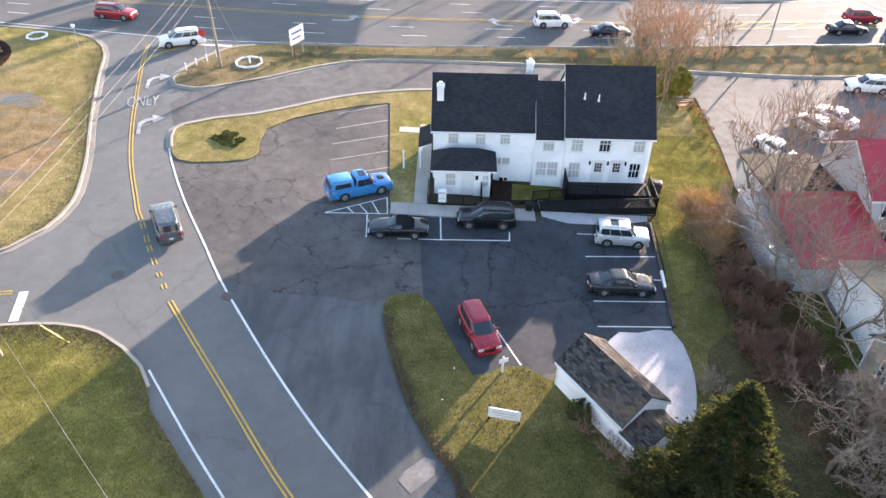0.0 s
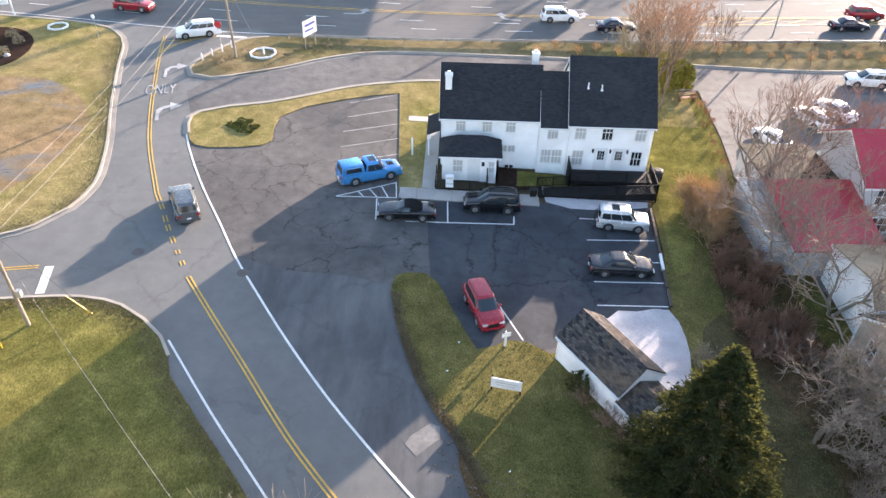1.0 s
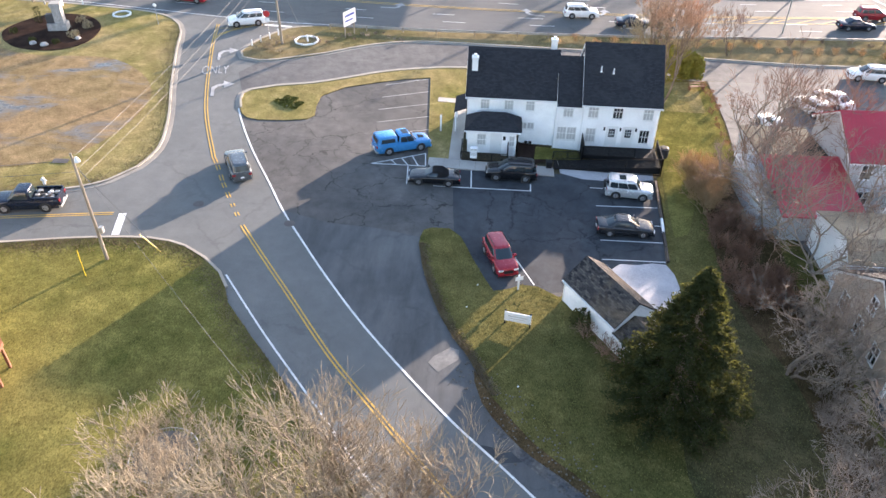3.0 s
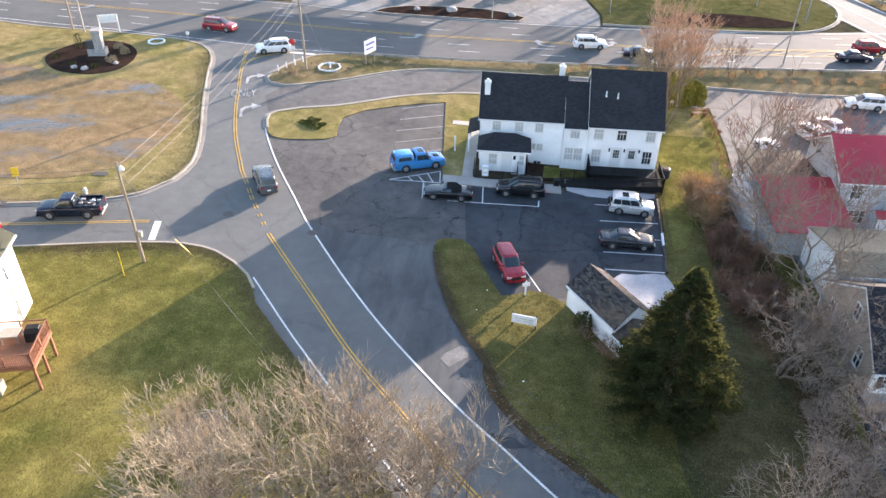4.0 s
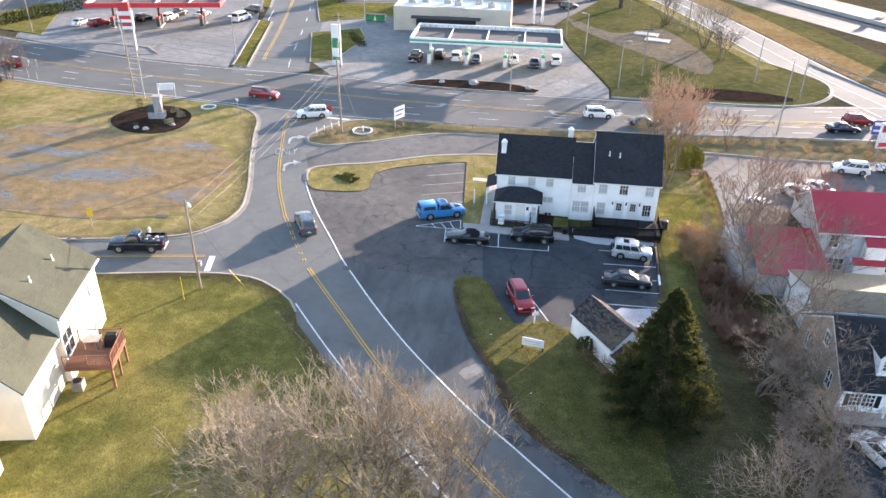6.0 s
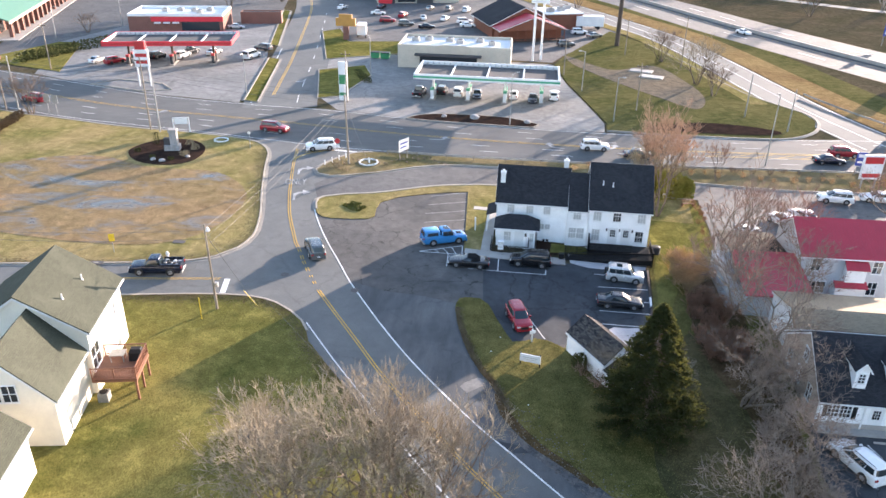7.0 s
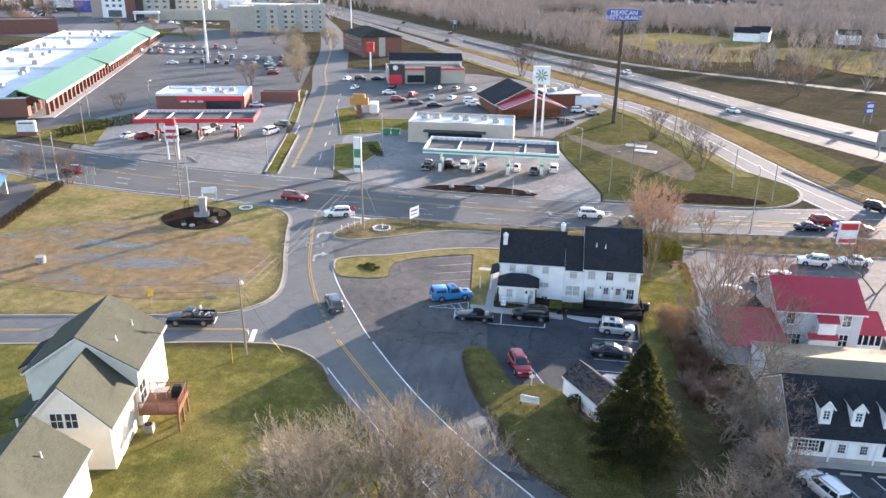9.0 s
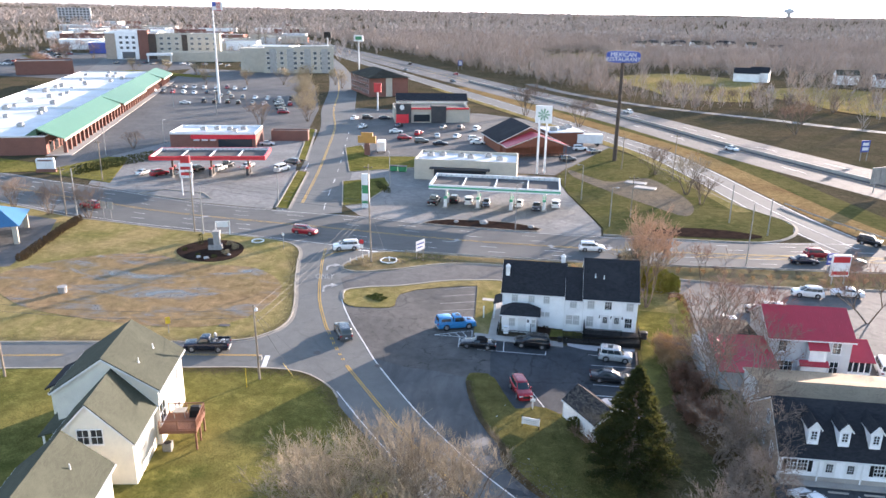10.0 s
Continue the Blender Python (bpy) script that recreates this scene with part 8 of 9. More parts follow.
sign_text(panel, "MEXICAN", 1.6, 0, -0.5, 29.0, M["sign_white"])
sign_text(panel, "RESTAURANT", 1.5, 0, -0.5, 27.75, M["sign_white"])
bs = thing("fuel_pylon", "tall twin-pole white fuel sign with a green burst", "sign", pose(0.8, 153, 0))
for x, y in ((0, 0), (1.9, 1.6)):
    part("shaft", Shape().rod((x, y, 0), (x, y, 14), 0.28, sides=10), M["sign_white"], bs)
part("sign_panel", Shape().box((-1.1, 0.3, 13.2), (3.1, 1.1, 17.6)), M["sign_white"], bs)
star = Shape()
for i in range(9):
    a = 2 * math.pi * i / 9
    star.hexa([(1.0 + 0.3 * math.cos(a - 0.3), 0.24, 15.4 + 0.3 * math.sin(a - 0.3)), (1.0 + 1.5 * math.cos(a - 0.12), 0.24, 15.4 + 1.5 * math.sin(a - 0.12)), (1.0 + 1.5 * math.cos(a + 0.12), 0.24, 15.4 + 1.5 * math.sin(a + 0.12)), (1.0 + 0.3 * math.cos(a + 0.3), 0.24, 15.4 + 0.3 * math.sin(a + 0.3)),
               (1.0 + 0.3 * math.cos(a - 0.3), 0.29, 15.4 + 0.3 * math.sin(a - 0.3)), (1.0 + 1.5 * math.cos(a - 0.12), 0.29, 15.4 + 1.5 * math.sin(a - 0.12)), (1.0 + 1.5 * math.cos(a + 0.12), 0.29, 15.4 + 1.5 * math.sin(a + 0.12)), (1.0 + 0.3 * math.cos(a + 0.3), 0.29, 15.4 + 0.3 * math.sin(a + 0.3))])
part("burst", star, M["sign_green"], bs, "green burst shape")
bt = thing("price_totem", "slender white and green price totem", "sign", pose(-34.6, 110.8, 0))
part("column", Shape().box((-0.8, -0.3, 0), (0.8, 0.3, 7.4)), M["sign_white"], bt)
part("green_panel", Shape().box((-0.7, -0.34, 3.2), (0.7, -0.31, 5.0)).box((-0.7, -0.34, 1.0), (0.7, -0.31, 1.6)), M["sign_green"], bt)
rp = thing("price_sign", "white and red price sign on two posts", "sign", pose(-76.4, 113.4, 0, 0, 0, 12))
for x in (-1.1, 1.1):
    part("post", Shape().rod((x, 0, 0), (x, 0, 4.2), 0.16, sides=8), M["sign_white"], rp)
part("sign_panel", Shape().box((-1.4, -0.25, 4.0), (1.4, 0.25, 7.4)), M["sign_white"], rp)
part("red_panel", Shape().box((-1.0, -0.3, 7.4), (1.0, 0.3, 9.0)), M["sign_red"], rp)
part("price_bar", Shape().box((-1.1, -0.28, 5.9), (1.1, -0.255, 6.6)).box((-1.1, -0.28, 4.6), (1.1, -0.255, 5.3)), M["sign_red"], rp)
og = thing("orange_pylon", "orange steakhouse-style sign on a brick post", "sign", pose(-48.4, 168.1, 0))
part("post", Shape().box((-0.7, -0.5, 0), (0.7, 0.5, 3.6)), M["brick"], og)
part("sign_panel", Shape().box((-2.6, -0.4, 3.6), (2.6, 0.4, 5.6)).box((-1.7, -0.4, 5.6), (1.7, 0.4, 6.6)), M["sign_orange"], og)
wt = thing("box_truck", "white box truck parked by the restaurant lot", "truck", pose(-45.6, 174.5, 0, 0, 0, 100))
part("box", Shape().box((-3.6, -1.2, 0.8), (1.6, 1.2, 3.4)), M["sign_white"], wt)
part("cab", Shape().loft([[(1.7, -1.1, 0.6), (3.6, -1.1, 0.6), (3.6, 1.1, 0.6), (1.7, 1.1, 0.6)], [(1.7, -1.1, 1.5), (3.5, -1.1, 1.5), (3.5, 1.1, 1.5), (1.7, 1.1, 1.5)], [(1.7, -1.0, 2.5), (2.8, -1.0, 2.5), (2.8, 1.0, 2.5), (1.7, 1.0, 2.5)]]), M["sign_white"], wt)
for x in (-2.4, 2.6):
    for y in (-1.05, 1.05):
        part("wheel", Shape().rod((x, y - 0.14, 0.45), (x, y + 0.14, 0.45), 0.45, sides=14), M["rubber"], wt)
for x, y, key, h, w in ((-117.9, 429.7, "sign_green", 20, 6), (-150, 470, "black_metal", 20, 5), (-67, 262, "sign_red", 8, 3)):
    g = thing("pylon_sign", "tall roadside pylon with a coloured sign box", "sign", pose(x, y, 0))
    part("shaft", Shape().rod((0, 0, 0), (0, 0, h), 0.35, sides=8), M["sign_white"], g)
    part("sign_panel", Shape().box((-w / 2, -0.4, h - 0.5), (w / 2, 0.4, h + 3.2)), M["sign_white"] if key == "sign_green" else M[key], g)
    part("sign_band", Shape().box((-w / 3, -0.46, h + 0.4), (w / 3, -0.41, h + 2.4)), M[key], g)
ov = thing("motorway_sign", "grey back of a motorway direction sign on posts", "sign", pose(84, 150, 0, 0, 0, 30))
for x in (-2.5, 2.5):
    part("post", Shape().rod((x, 0, 0), (x, 0, 5.5), 0.14, sides=8), M["galv"], ov)
part("sign_panel", Shape().box((-4, -0.1, 2.2), (4, 0.1, 6.2)), M["galv"], ov)
for i in range(4):
    part("brace", Shape().box((-3.5 + i * 2.2, -0.2, 2.2), (-3.3 + i * 2.2, -0.11, 6.2)), M["galv"], ov)
for x, y in ((95, 191.6), (-60, 480)):
    g = thing("service_sign", "blue motorway service sign on two posts", "sign", pose(x, y, 0, 0, 0, 25))
    for u in (-1.2, 1.2):
        part("post", Shape().rod((u, 0, 0), (u, 0, 3), 0.1, sides=6), M["galv"], g)
    part("sign_panel", Shape().box((-1.5, -0.08, 2.6), (1.5, 0.08, 6.0)), M["sign_blue"], g)
    for z0 in (3.1, 4.5):
        part("logo_bar", Shape().box((-1.1, -0.12, z0), (1.1, -0.085, z0 + 0.9)), M["sign_white"], g)

# trees along the far street and lots
TREES = [(-97, 210, 10, "twig_grey"), (-85.4, 227, 10, "twig_gold"), (-90, 240, 10, "twig_gold"), (-95, 256, 11, "twig_gold"), (-101, 272, 11, "twig_gold"), (-108, 290, 11, "twig_gold"), (-113, 306, 11, "twig_gold"), (-120, 326, 11, "twig_gold"), (-139, 350, 10, "twig_gold"), (-177, 338, 9, "twig_gold"), (-157, 344, 9, "twig_gold"), (-128, 352, 11, "twig_gold"), (-112, 356, 10, "twig_gold"), (-104, 340, 9, "twig_gold"),
         (36.3, 137.3, 11, "twig_tan"), (31.4, 158.3, 9, "twig_grey"), (-6.6, 262.6, 14, "twig_grey"), (14, 237.7, 12, "twig_grey"), (-104.2, 93.2, 7, "twig_grey"), (-94.2, 90.3, 7, "twig_grey"), (-84.9, 88.9, 7.5, "twig_grey"),
         (54.5, 84, 5, "twig_red"), (89.6, 239, 13, "twig_red"), (124, 305, 11, "twig_gold"), (147, 320, 11, "twig_gold"), (-118, 163, 6, "twig_grey"), (38, 128, 7, "twig_grey"), (104, 300, 9, "twig_grey"), (66, 332, 10, "twig_grey"), (58, 340, 10, "twig_grey"), (74, 322, 10, "twig_grey"), (84, 318, 9, "twig_grey"), (92, 312, 10, "twig_grey"),
         (-318, 402, 10, "twig_red"), (-326, 414, 10, "twig_red"), (-336, 424, 9, "twig_red"), (-308, 398, 9, "twig_red"), (-346, 470, 12, "twig_red"), (-356, 480, 13, "twig_red"), (-338, 492, 12, "twig_red"), (-366, 500, 12, "twig_grey"), (-330, 505, 12, "twig_red"), (-300, 380, 8, "twig_red"), (-352, 440, 9, "twig_grey"), (-392, 560, 11, "twig_red"), (-250, 395, 9, "twig_gold"), (-228, 392, 9, "twig_gold"), (-205, 385, 9, "twig_gold")]
protos = {}
for i, (x, y, h, tw) in enumerate(TREES):
    key = (tw, i % 2)
    if key not in protos:
        protos[key] = bare_tree(x, y, 10.0, 300 + i, {"twig_gold": "round bare street tree with golden-brown twigs", "twig_red": "bare tree with reddish twigs by the road", "twig_tan": "bare tree with tan twigs on the bank", "twig_grey": "bare tree with grey-brown twigs by the road"}[tw], "bark", tw, 6, 4, 0.6, 0.5, 3, r=0.2, thin=0.018, group="bare roadside trees", bud=0.1 if tw == "twig_gold" else 0.04)
        protos[key].scale = (h / 10,) * 3
        continue
    t = copy_thing(protos[key], pose(x, y, lie(x, y), 0, 0, i * 47))
    t.scale = (h / 10,) * 3
for i in range(14):
    leafy(-113 + 8.5 * i / 13, 128 + 22 * i / 13, 3.4, 2.2, 400 + i, "dark evergreen hedge shrub beside the mall drive", count=260, name="hedge_bush", group="hedge by the mall drive")
for i in range(5):
    leafy(-36.5 + i * 0.9, 131 - i * 1.6, 2.0, 1.2, 420 + i, "low evergreen shrub beside the price totem", count=200)
leafy(30, 154, 1.6, 2.4, 430, "small upright evergreen shrub on the bank", count=300)


# ---- far woods, fields and town ----
def woods():
    rng = np.random.default_rng(5)
    line = np.array(moto)

    def past_motorway(x, y):
        i = np.argmin((line[:, 0] - x) ** 2 + (line[:, 1] - y) ** 2)
        i = min(max(i, 1), len(line) - 2)
        t = line[i + 1] - line[i - 1]
        d = np.array([x, y]) - line[i]
        return (-t[1] * d[0] + t[0] * d[1]) / np.hypot(*t) * -1

    clear = [(20, 640, 34, 75), (82, 410, 52, 100), (150, 355, 40, 48), (118, 262, 90, 40), (150, 450, 26, 30), (190, 440, 24, 26), (112, 446, 30, 20), (150, 835, 95, 75), (280, 975, 70, 30)]
    spots = []
    for _ in range(21000):
        x, y = rng.uniform(-420, 520), rng.uniform(240, 1000)
        d = past_motorway(x, y)
        if d < 36:
            continue
        if any(((x - a) / p) ** 2 + ((y - b) / q) ** 2 < 1 for a, b, p, q in clear) and rng.random() > 0.03:
            continue
        spots.append((x, y, rng.uniform(7, 14), 34, 0.062))
    for _ in range(19000):
        y = 900 * (3600 / 900) ** rng.random()
        x = rng.uniform(-0.95, 0.75) * y
        if x < -250 and y < 1250 and rng.random() > 0.25:
            continue
        spots.append((x, y, rng.uniform(8, 15), 16, 0.24 + y / 9000))
    for _ in range(900):
        x, y = rng.uniform(-760, -150), rng.uniform(520, 1300)
        spots.append((x, y, rng.uniform(6, 12), 24, 0.16))
    groups = {"woods": ([], M["woods"], "grey-brown leafless woods covering the far hills, paled for haze"), "near_woods": ([], M["near_woods"], "brown leafless woods beyond the motorway, lightened for haze")}
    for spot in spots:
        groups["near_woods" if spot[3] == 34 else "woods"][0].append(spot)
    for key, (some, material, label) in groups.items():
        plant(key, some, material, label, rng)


def plant(key, spots, material, label, rng):
    """Leafless trees as tufts of upward slivers, in one mesh."""
    V, F = [], []
    n = 0
    for x, y, h, k, w in spots:
        z0 = hills(x, y) - 0.5
        r = h * rng.uniform(0.28, 0.42)
        ang = rng.uniform(0, 6.283, k)
        hz = h * rng.uniform(0.12, 0.75, k)
        p0 = np.stack([x + 0.25 * r * np.cos(ang), y + 0.25 * r * np.sin(ang), z0 + hz], 1)
        out = r * rng.uniform(0.5, 1.0, k)
        p1 = np.stack([x + out * np.cos(ang), y + out * np.sin(ang), z0 + np.minimum(hz + h * rng.uniform(0.15, 0.4, k), h)], 1)
        side = np.stack([-np.sin(ang + rng.normal(0, 0.6, k)), np.cos(ang), rng.normal(0, 0.4, k)], 1) * (w * h / 10)
        side *= rng.uniform(1, 2.6, k)[:, None]
        V.append(np.stack([p0 - side, p0 + side, p1], 1).reshape(-1, 3))
        V.append(np.array([[x - w, y, z0], [x + w, y, z0], [x, y, z0 + h * 0.8]]))
        m = k + 1
        F.append(np.arange(n, n + 3 * m).reshape(-1, 3))
        n += 3 * m
    me = bpy.data.meshes.new(key)
    me.from_pydata(np.concatenate(V).tolist(), [], np.concatenate(F).tolist())
    me.update()
    me.materials.append(material)
    tagged(new(key, me), label, "woods", kind="stuff")


woods()
for x, y, c in ((30, 640, 0), (82, 410, 1), (150, 355, 2)):
    pts = [(x + (38 if c else 30) * math.cos(a) * (1 + 0.2 * math.sin(3 * a)), y + (80 if c == 1 else 62) * math.sin(a)) for a in (2 * math.pi * i / 28 for i in range(28))]
    draped("far_meadow", pts, 0.25, M["lot_grass"] if c else M["lawn"])


def far_house(x, y, deg, L, W, h, wall, roof, label="small distant house with a pitched roof", name="distant_house"):
    t = thing(name, label, "house", pose(x, y, hills(x, y) - 0.1, 0, 0, deg))
    gable_block(t, L, W, 0, h, h + W * 0.32, M[wall], M[roof], 0.4, 0.3)
    return t


rq = random.Random(9)
for x, y in ((171, 444), (189, 433), (112, 444), (122, 448), (133, 855), (150, 805), (120, 830), (165, 830), (180, 860), (239, 972), (270, 986), (307, 975), (105, 860), (196, 870), (90, 800), (88, 845), (140, 880), (172, 800), (210, 840), (225, 815), (118, 795), (156, 860)):
    far_house(x, y, rq.uniform(-40, 40), rq.uniform(10, 16), rq.uniform(8, 10), rq.uniform(3.5, 6), rq.choice(["siding", "siding", "cream", "grey_siding"]), rq.choice(["tar_roof", "brown_roof", "tar_roof"]))
for i in range(46):
    y = rq.uniform(560, 1250)
    x = -rq.uniform(0.33, 0.66) * y - 20
    t = thing("distant_building", "low distant commercial building with a flat roof", "building", pose(x, y, hills(x, y) - 0.2, 0, 0, rq.uniform(0, 40)))
    flat_block(t, rq.uniform(14, 48), rq.uniform(12, 26), rq.uniform(4, 8), rq.choice(["stucco", "siding", "brick", "grey_siding"]), rq.choice(["white_roof", "dark_roof", "white_roof"]), 0.5)
t = thing("distant_tower_block", "distant mid-rise block with dark window bands", "building", pose(-892, 1262, hills(-892, 1262), 0, 0, 30))
flat_block(t, 55, 20, 24, "grey_siding", "dark_roof", 1)
window_grid(t, 55, 25, 9, 5, 3.6, 2.6, 2)
t = thing("car_showroom", "low showroom with a blue front", "building", pose(-372, 540, 0, 0, 0, 25))
flat_block(t, 30, 20, 8, "siding", "white_roof", 0.8)
part("blue_front", Shape().box((0, -0.5, 0), (16, -0.02, 8.5)), M["sign_blue"], t)
t = thing("brick_shops", "low brick shops beside the far avenue", "building", pose(-300, 356, 0, 0, 0, 35))
flat_block(t, 30, 20, 7, "brick", "dark_roof", 0.6)
draped("town_lot", [(-262, 345), (-320, 352), (-400, 436), (-452, 498), (-400, 536), (-330, 560), (-262, 500), (-228, 432)], 0.012, M["front"])
for pts in ([(-300, 372), (-330, 392), (-322, 402), (-292, 384)], [(-322, 412), (-352, 440), (-344, 450), (-316, 424)], [(-372, 470), (-404, 500), (-396, 512), (-366, 482)], [(-226, 384), (-262, 398), (-258, 408), (-222, 396)], [(-196, 372), (-226, 382), (-222, 394), (-192, 384)]):
    draped("town_grass", pts, 0.06, M["lawn"])
for i in range(34):
    y = rq.uniform(575, 1080)
    x = -rq.uniform(0.42, 0.74) * y - 20
    t = thing("distant_building", "low distant commercial building with a pale flat roof", "building", pose(x, y, hills(x, y) - 0.2, 0, 0, rq.uniform(0, 40)))
    flat_block(t, rq.uniform(18, 52), rq.uniform(14, 30), rq.uniform(5, 9), rq.choice(["stucco", "siding", "siding", "brick", "grey_siding"]), rq.choice(["white_roof", "white_roof", "dark_roof"]), 0.5)
ever = conifer(-300, 655, 17.0, 5.0, 711, "distant dark evergreen conifer behind the hotels", 2600)
for i, (x, y, h) in enumerate(((-292, 660, 1.1), (-284, 656, 0.95), (-276, 664, 1.05), (-268, 660, 0.9), (-306, 664, 0.9), (-258, 664, 0.75))):
    copy_thing(ever, pose(x, y, 0, 0, 0, 50 * i) @ Matrix.Scale(h, 4))
tagged(part("far_avenue", ribbon(spline([(-190, 225), (-225, 290), (-262, 372), (-310, 470), (-420, 680), (-560, 900)], 8), -8, 8, 0.02), M["road"]), kind="structure")
wtow = thing("water_tower", "distant dark water tower on the horizon", "tower", pose(930, 3300, hills(930, 3300)))
part("tank", Shape().rod((0, 0, 28), (0, 0, 42), 22, 20, 16).rod((0, 0, 42), (0, 0, 48), 20, 6, 16), M["grey_siding"], wtow)
part("stem", Shape().rod((0, 0, 0), (0, 0, 28), 8, sides=10), M["grey_siding"], wtow)


# ---- small things near the crossing ----
def at(x, y, deg=0.0, lift=0.05):
    return pose(x, y, lie(x, y) + lift, 0, 0, deg)


t = thing("lawn_sign", "blank-looking white board sign on two black posts", "sign", at(3.45, 28.75, -11))
part("sign_panel", Shape().box((-0.95, -0.05, 0.42), (0.95, 0.05, 1.2)), M["sign_white"], t)
for x in (-0.9, 0.9):
    part("post", Shape().box((x - 0.05, 0.055, 0), (x + 0.05, 0.15, 1.3)), M["black_metal"], t)
part("faint_bar", Shape().box((-0.7, -0.056, 0.86), (0.7, -0.051, 0.94)).box((-0.6, -0.056, 0.66), (0.55, -0.051, 0.72)), M["blind"], t)
t = thing("parking_sign", "white post with a small white sign board", "sign", at(3.55, 32.8, 20))
part("post", Shape().box((-0.06, -0.06, 0), (0.06, 0.06, 1.35)), M["sign_white"], t)
part("sign_panel", Shape().box((-0.3, -0.09, 0.95), (0.3, -0.062, 1.3)), M["sign_white"], t)
part("finial", Shape().rod((0, 0, 1.35), (0, 0, 1.5), 0.08, 0.01, 6), M["sign_white"], t)
t = thing("marker_post", "slim white marker post on the grass strip", "post", at(-4.1, 56.5))
part("post", Shape().box((-0.08, -0.08, 0), (0.08, 0.08, 1.7)).rod((0, 0, 1.7), (0, 0, 1.82), 0.1, 0.02, 6), M["sign_white"], t)
t = thing("mail_boxes", "two stacked white boxes on a black post", "mailbox", at(-0.6, 51.0))
part("post", Shape().box((-0.05, -0.05, 0), (0.05, 0.05, 0.5)).box((-0.2, -0.2, 0), (0.2, 0.2, 0.05)), M["black_metal"], t)
for z in (0.5, 1.05):
    b = part("box", Shape().box((-0.32, -0.22, z), (0.32, 0.22, z + 0.48)), M["sign_white"], t)
    part("flap", Shape().box((-0.28, -0.235, z + 0.3), (0.28, -0.222, z + 0.42)), M["blind"], b)
t = thing("litter_bin", "small black square litter bin on the walk", "bin", at(6.55, 51.0))
part("body", Shape().loft([[(-0.25, -0.25, 0), (0.25, -0.25, 0), (0.25, 0.25, 0), (-0.25, 0.25, 0)], [(-0.3, -0.3, 0.7), (0.3, -0.3, 0.7), (0.3, 0.3, 0.7), (-0.3, 0.3, 0.7)]]), M["black_metal"], t)
t = thing("air_conditioner", "dark air conditioning unit beside the shop", "air conditioner", at(17.8, 54.6))
part("casing", Shape().rod((0, 0, 0), (0, 0, 0.95), 0.5, 0.5, 14), M["dark_roof"], t)
part("fan_grille", Shape().rod((0, 0, 0.95), (0, 0, 1.02), 0.42, 0.3, 14), M["black_metal"], t)
for i in range(6):
    y0 = 37.5 + i * 2.05
    x0, x1 = 15.55 + 0.068 * (y0 - 37.5), 15.55 + 0.068 * (y0 + 1.9 - 37.5)
    white = i == 2
    solo("edging_timber", Shape().hexa([(x0 - 0.1, y0, lie(x0, y0)), (x0 + 0.1, y0, lie(x0, y0)), (x1 + 0.1, y0 + 1.95, lie(x1, y0)), (x1 - 0.1, y0 + 1.95, lie(x1, y0)),
                                        (x0 - 0.1, y0, lie(x0, y0) + 0.24), (x0 + 0.1, y0, lie(x0, y0) + 0.24), (x1 + 0.1, y0 + 1.95, lie(x1, y0) + 0.24), (x1 - 0.1, y0 + 1.95, lie(x1, y0) + 0.24)]),
         M["sign_white"] if white else M["timber"], "white-painted timber wheel stop at the lot edge" if white else "dark weathered edging timber at the lot edge", "timber", group="edging timbers of the lot")
t = thing("garden_bench", "brown slatted timber bench beside a white post", "bench", at(24.1, 70.2, 10))
for z, y in ((0.45, 0.0), (0.45, 0.15), (0.45, 0.3), (0.65, 0.42), (0.85, 0.45)):
    part("slat", Shape().box((-0.9, y - 0.06, z), (0.9, y + 0.06, z + 0.05)), M["deck_wood"], t)
for x in (-0.8, 0.8):
    part("leg", Shape().box((x - 0.05, -0.05, 0), (x + 0.05, 0.45, 0.45)), M["deck_wood"], t)


def guard_ring(x, y, r):
    t = thing("guy_ring", "octagonal ring of white-painted kerb blocks", "edging", at(x, y, 0, 0.1))
    for i in range(8):
        a = math.pi * i / 4
        p, q = (r * math.cos(a), r * math.sin(a)), (r * math.cos(a + math.pi / 4), r * math.sin(a + math.pi / 4))
        part("block", Shape().rod((p[0], p[1], 0.1), (p[0] + (q[0] - p[0]) * 0.93, p[1] + (q[1] - p[1]) * 0.93, 0.1), 0.13, sides=6), M["sign_white"], t)
    return t


g = guard_ring(-22.0, 76.0, 1.45)
part("stake", Shape().rod((0.1, 0, 0), (0.1, 0, 0.8), 0.12, 0.1, 8), M["sign_white"], g)
guard_ring(-46.9, 80.6, 1.1)
t = thing("stop_sign", "red octagonal stop sign above a white plate", "sign", at(-27.1, 77.6))
part("post", Shape().box((-0.035, -0.035, 0), (0.035, 0.035, 2.9)), M["galv"], t)
part("octagon", Shape().rod((0, -0.06, 2.5), (0, -0.04, 2.5), 0.42, sides=8), M["sign_red"], t)
part("plate", Shape().box((-0.3, -0.06, 1.5), (0.3, -0.04, 1.95)), M["sign_white"], t)
for i in range(4):
    t = thing("delineator_post", "low white post at the island nose", "post", at(-28.0 + i * 0.75, 73.4 + i * 1.25), "posts at the island nose")
    part("post", Shape().rod((0, 0, 0), (0, 0, 0.85), 0.09, 0.08, 8), M["sign_white"], t)
t = thing("roadside_board", "white two-post advertising board on the grass island", "sign", at(-17.2, 78.9, 62))
for x in (-0.9, 0.9):
    part("post", Shape().box((x - 0.06, -0.06, 0), (x + 0.06, 0.06, 3.3)), M["pole_wood"], t)
part("sign_panel", Shape().box((-1.2, -0.12, 1.5), (1.2, -0.062, 3.3)), M["sign_white"], t)
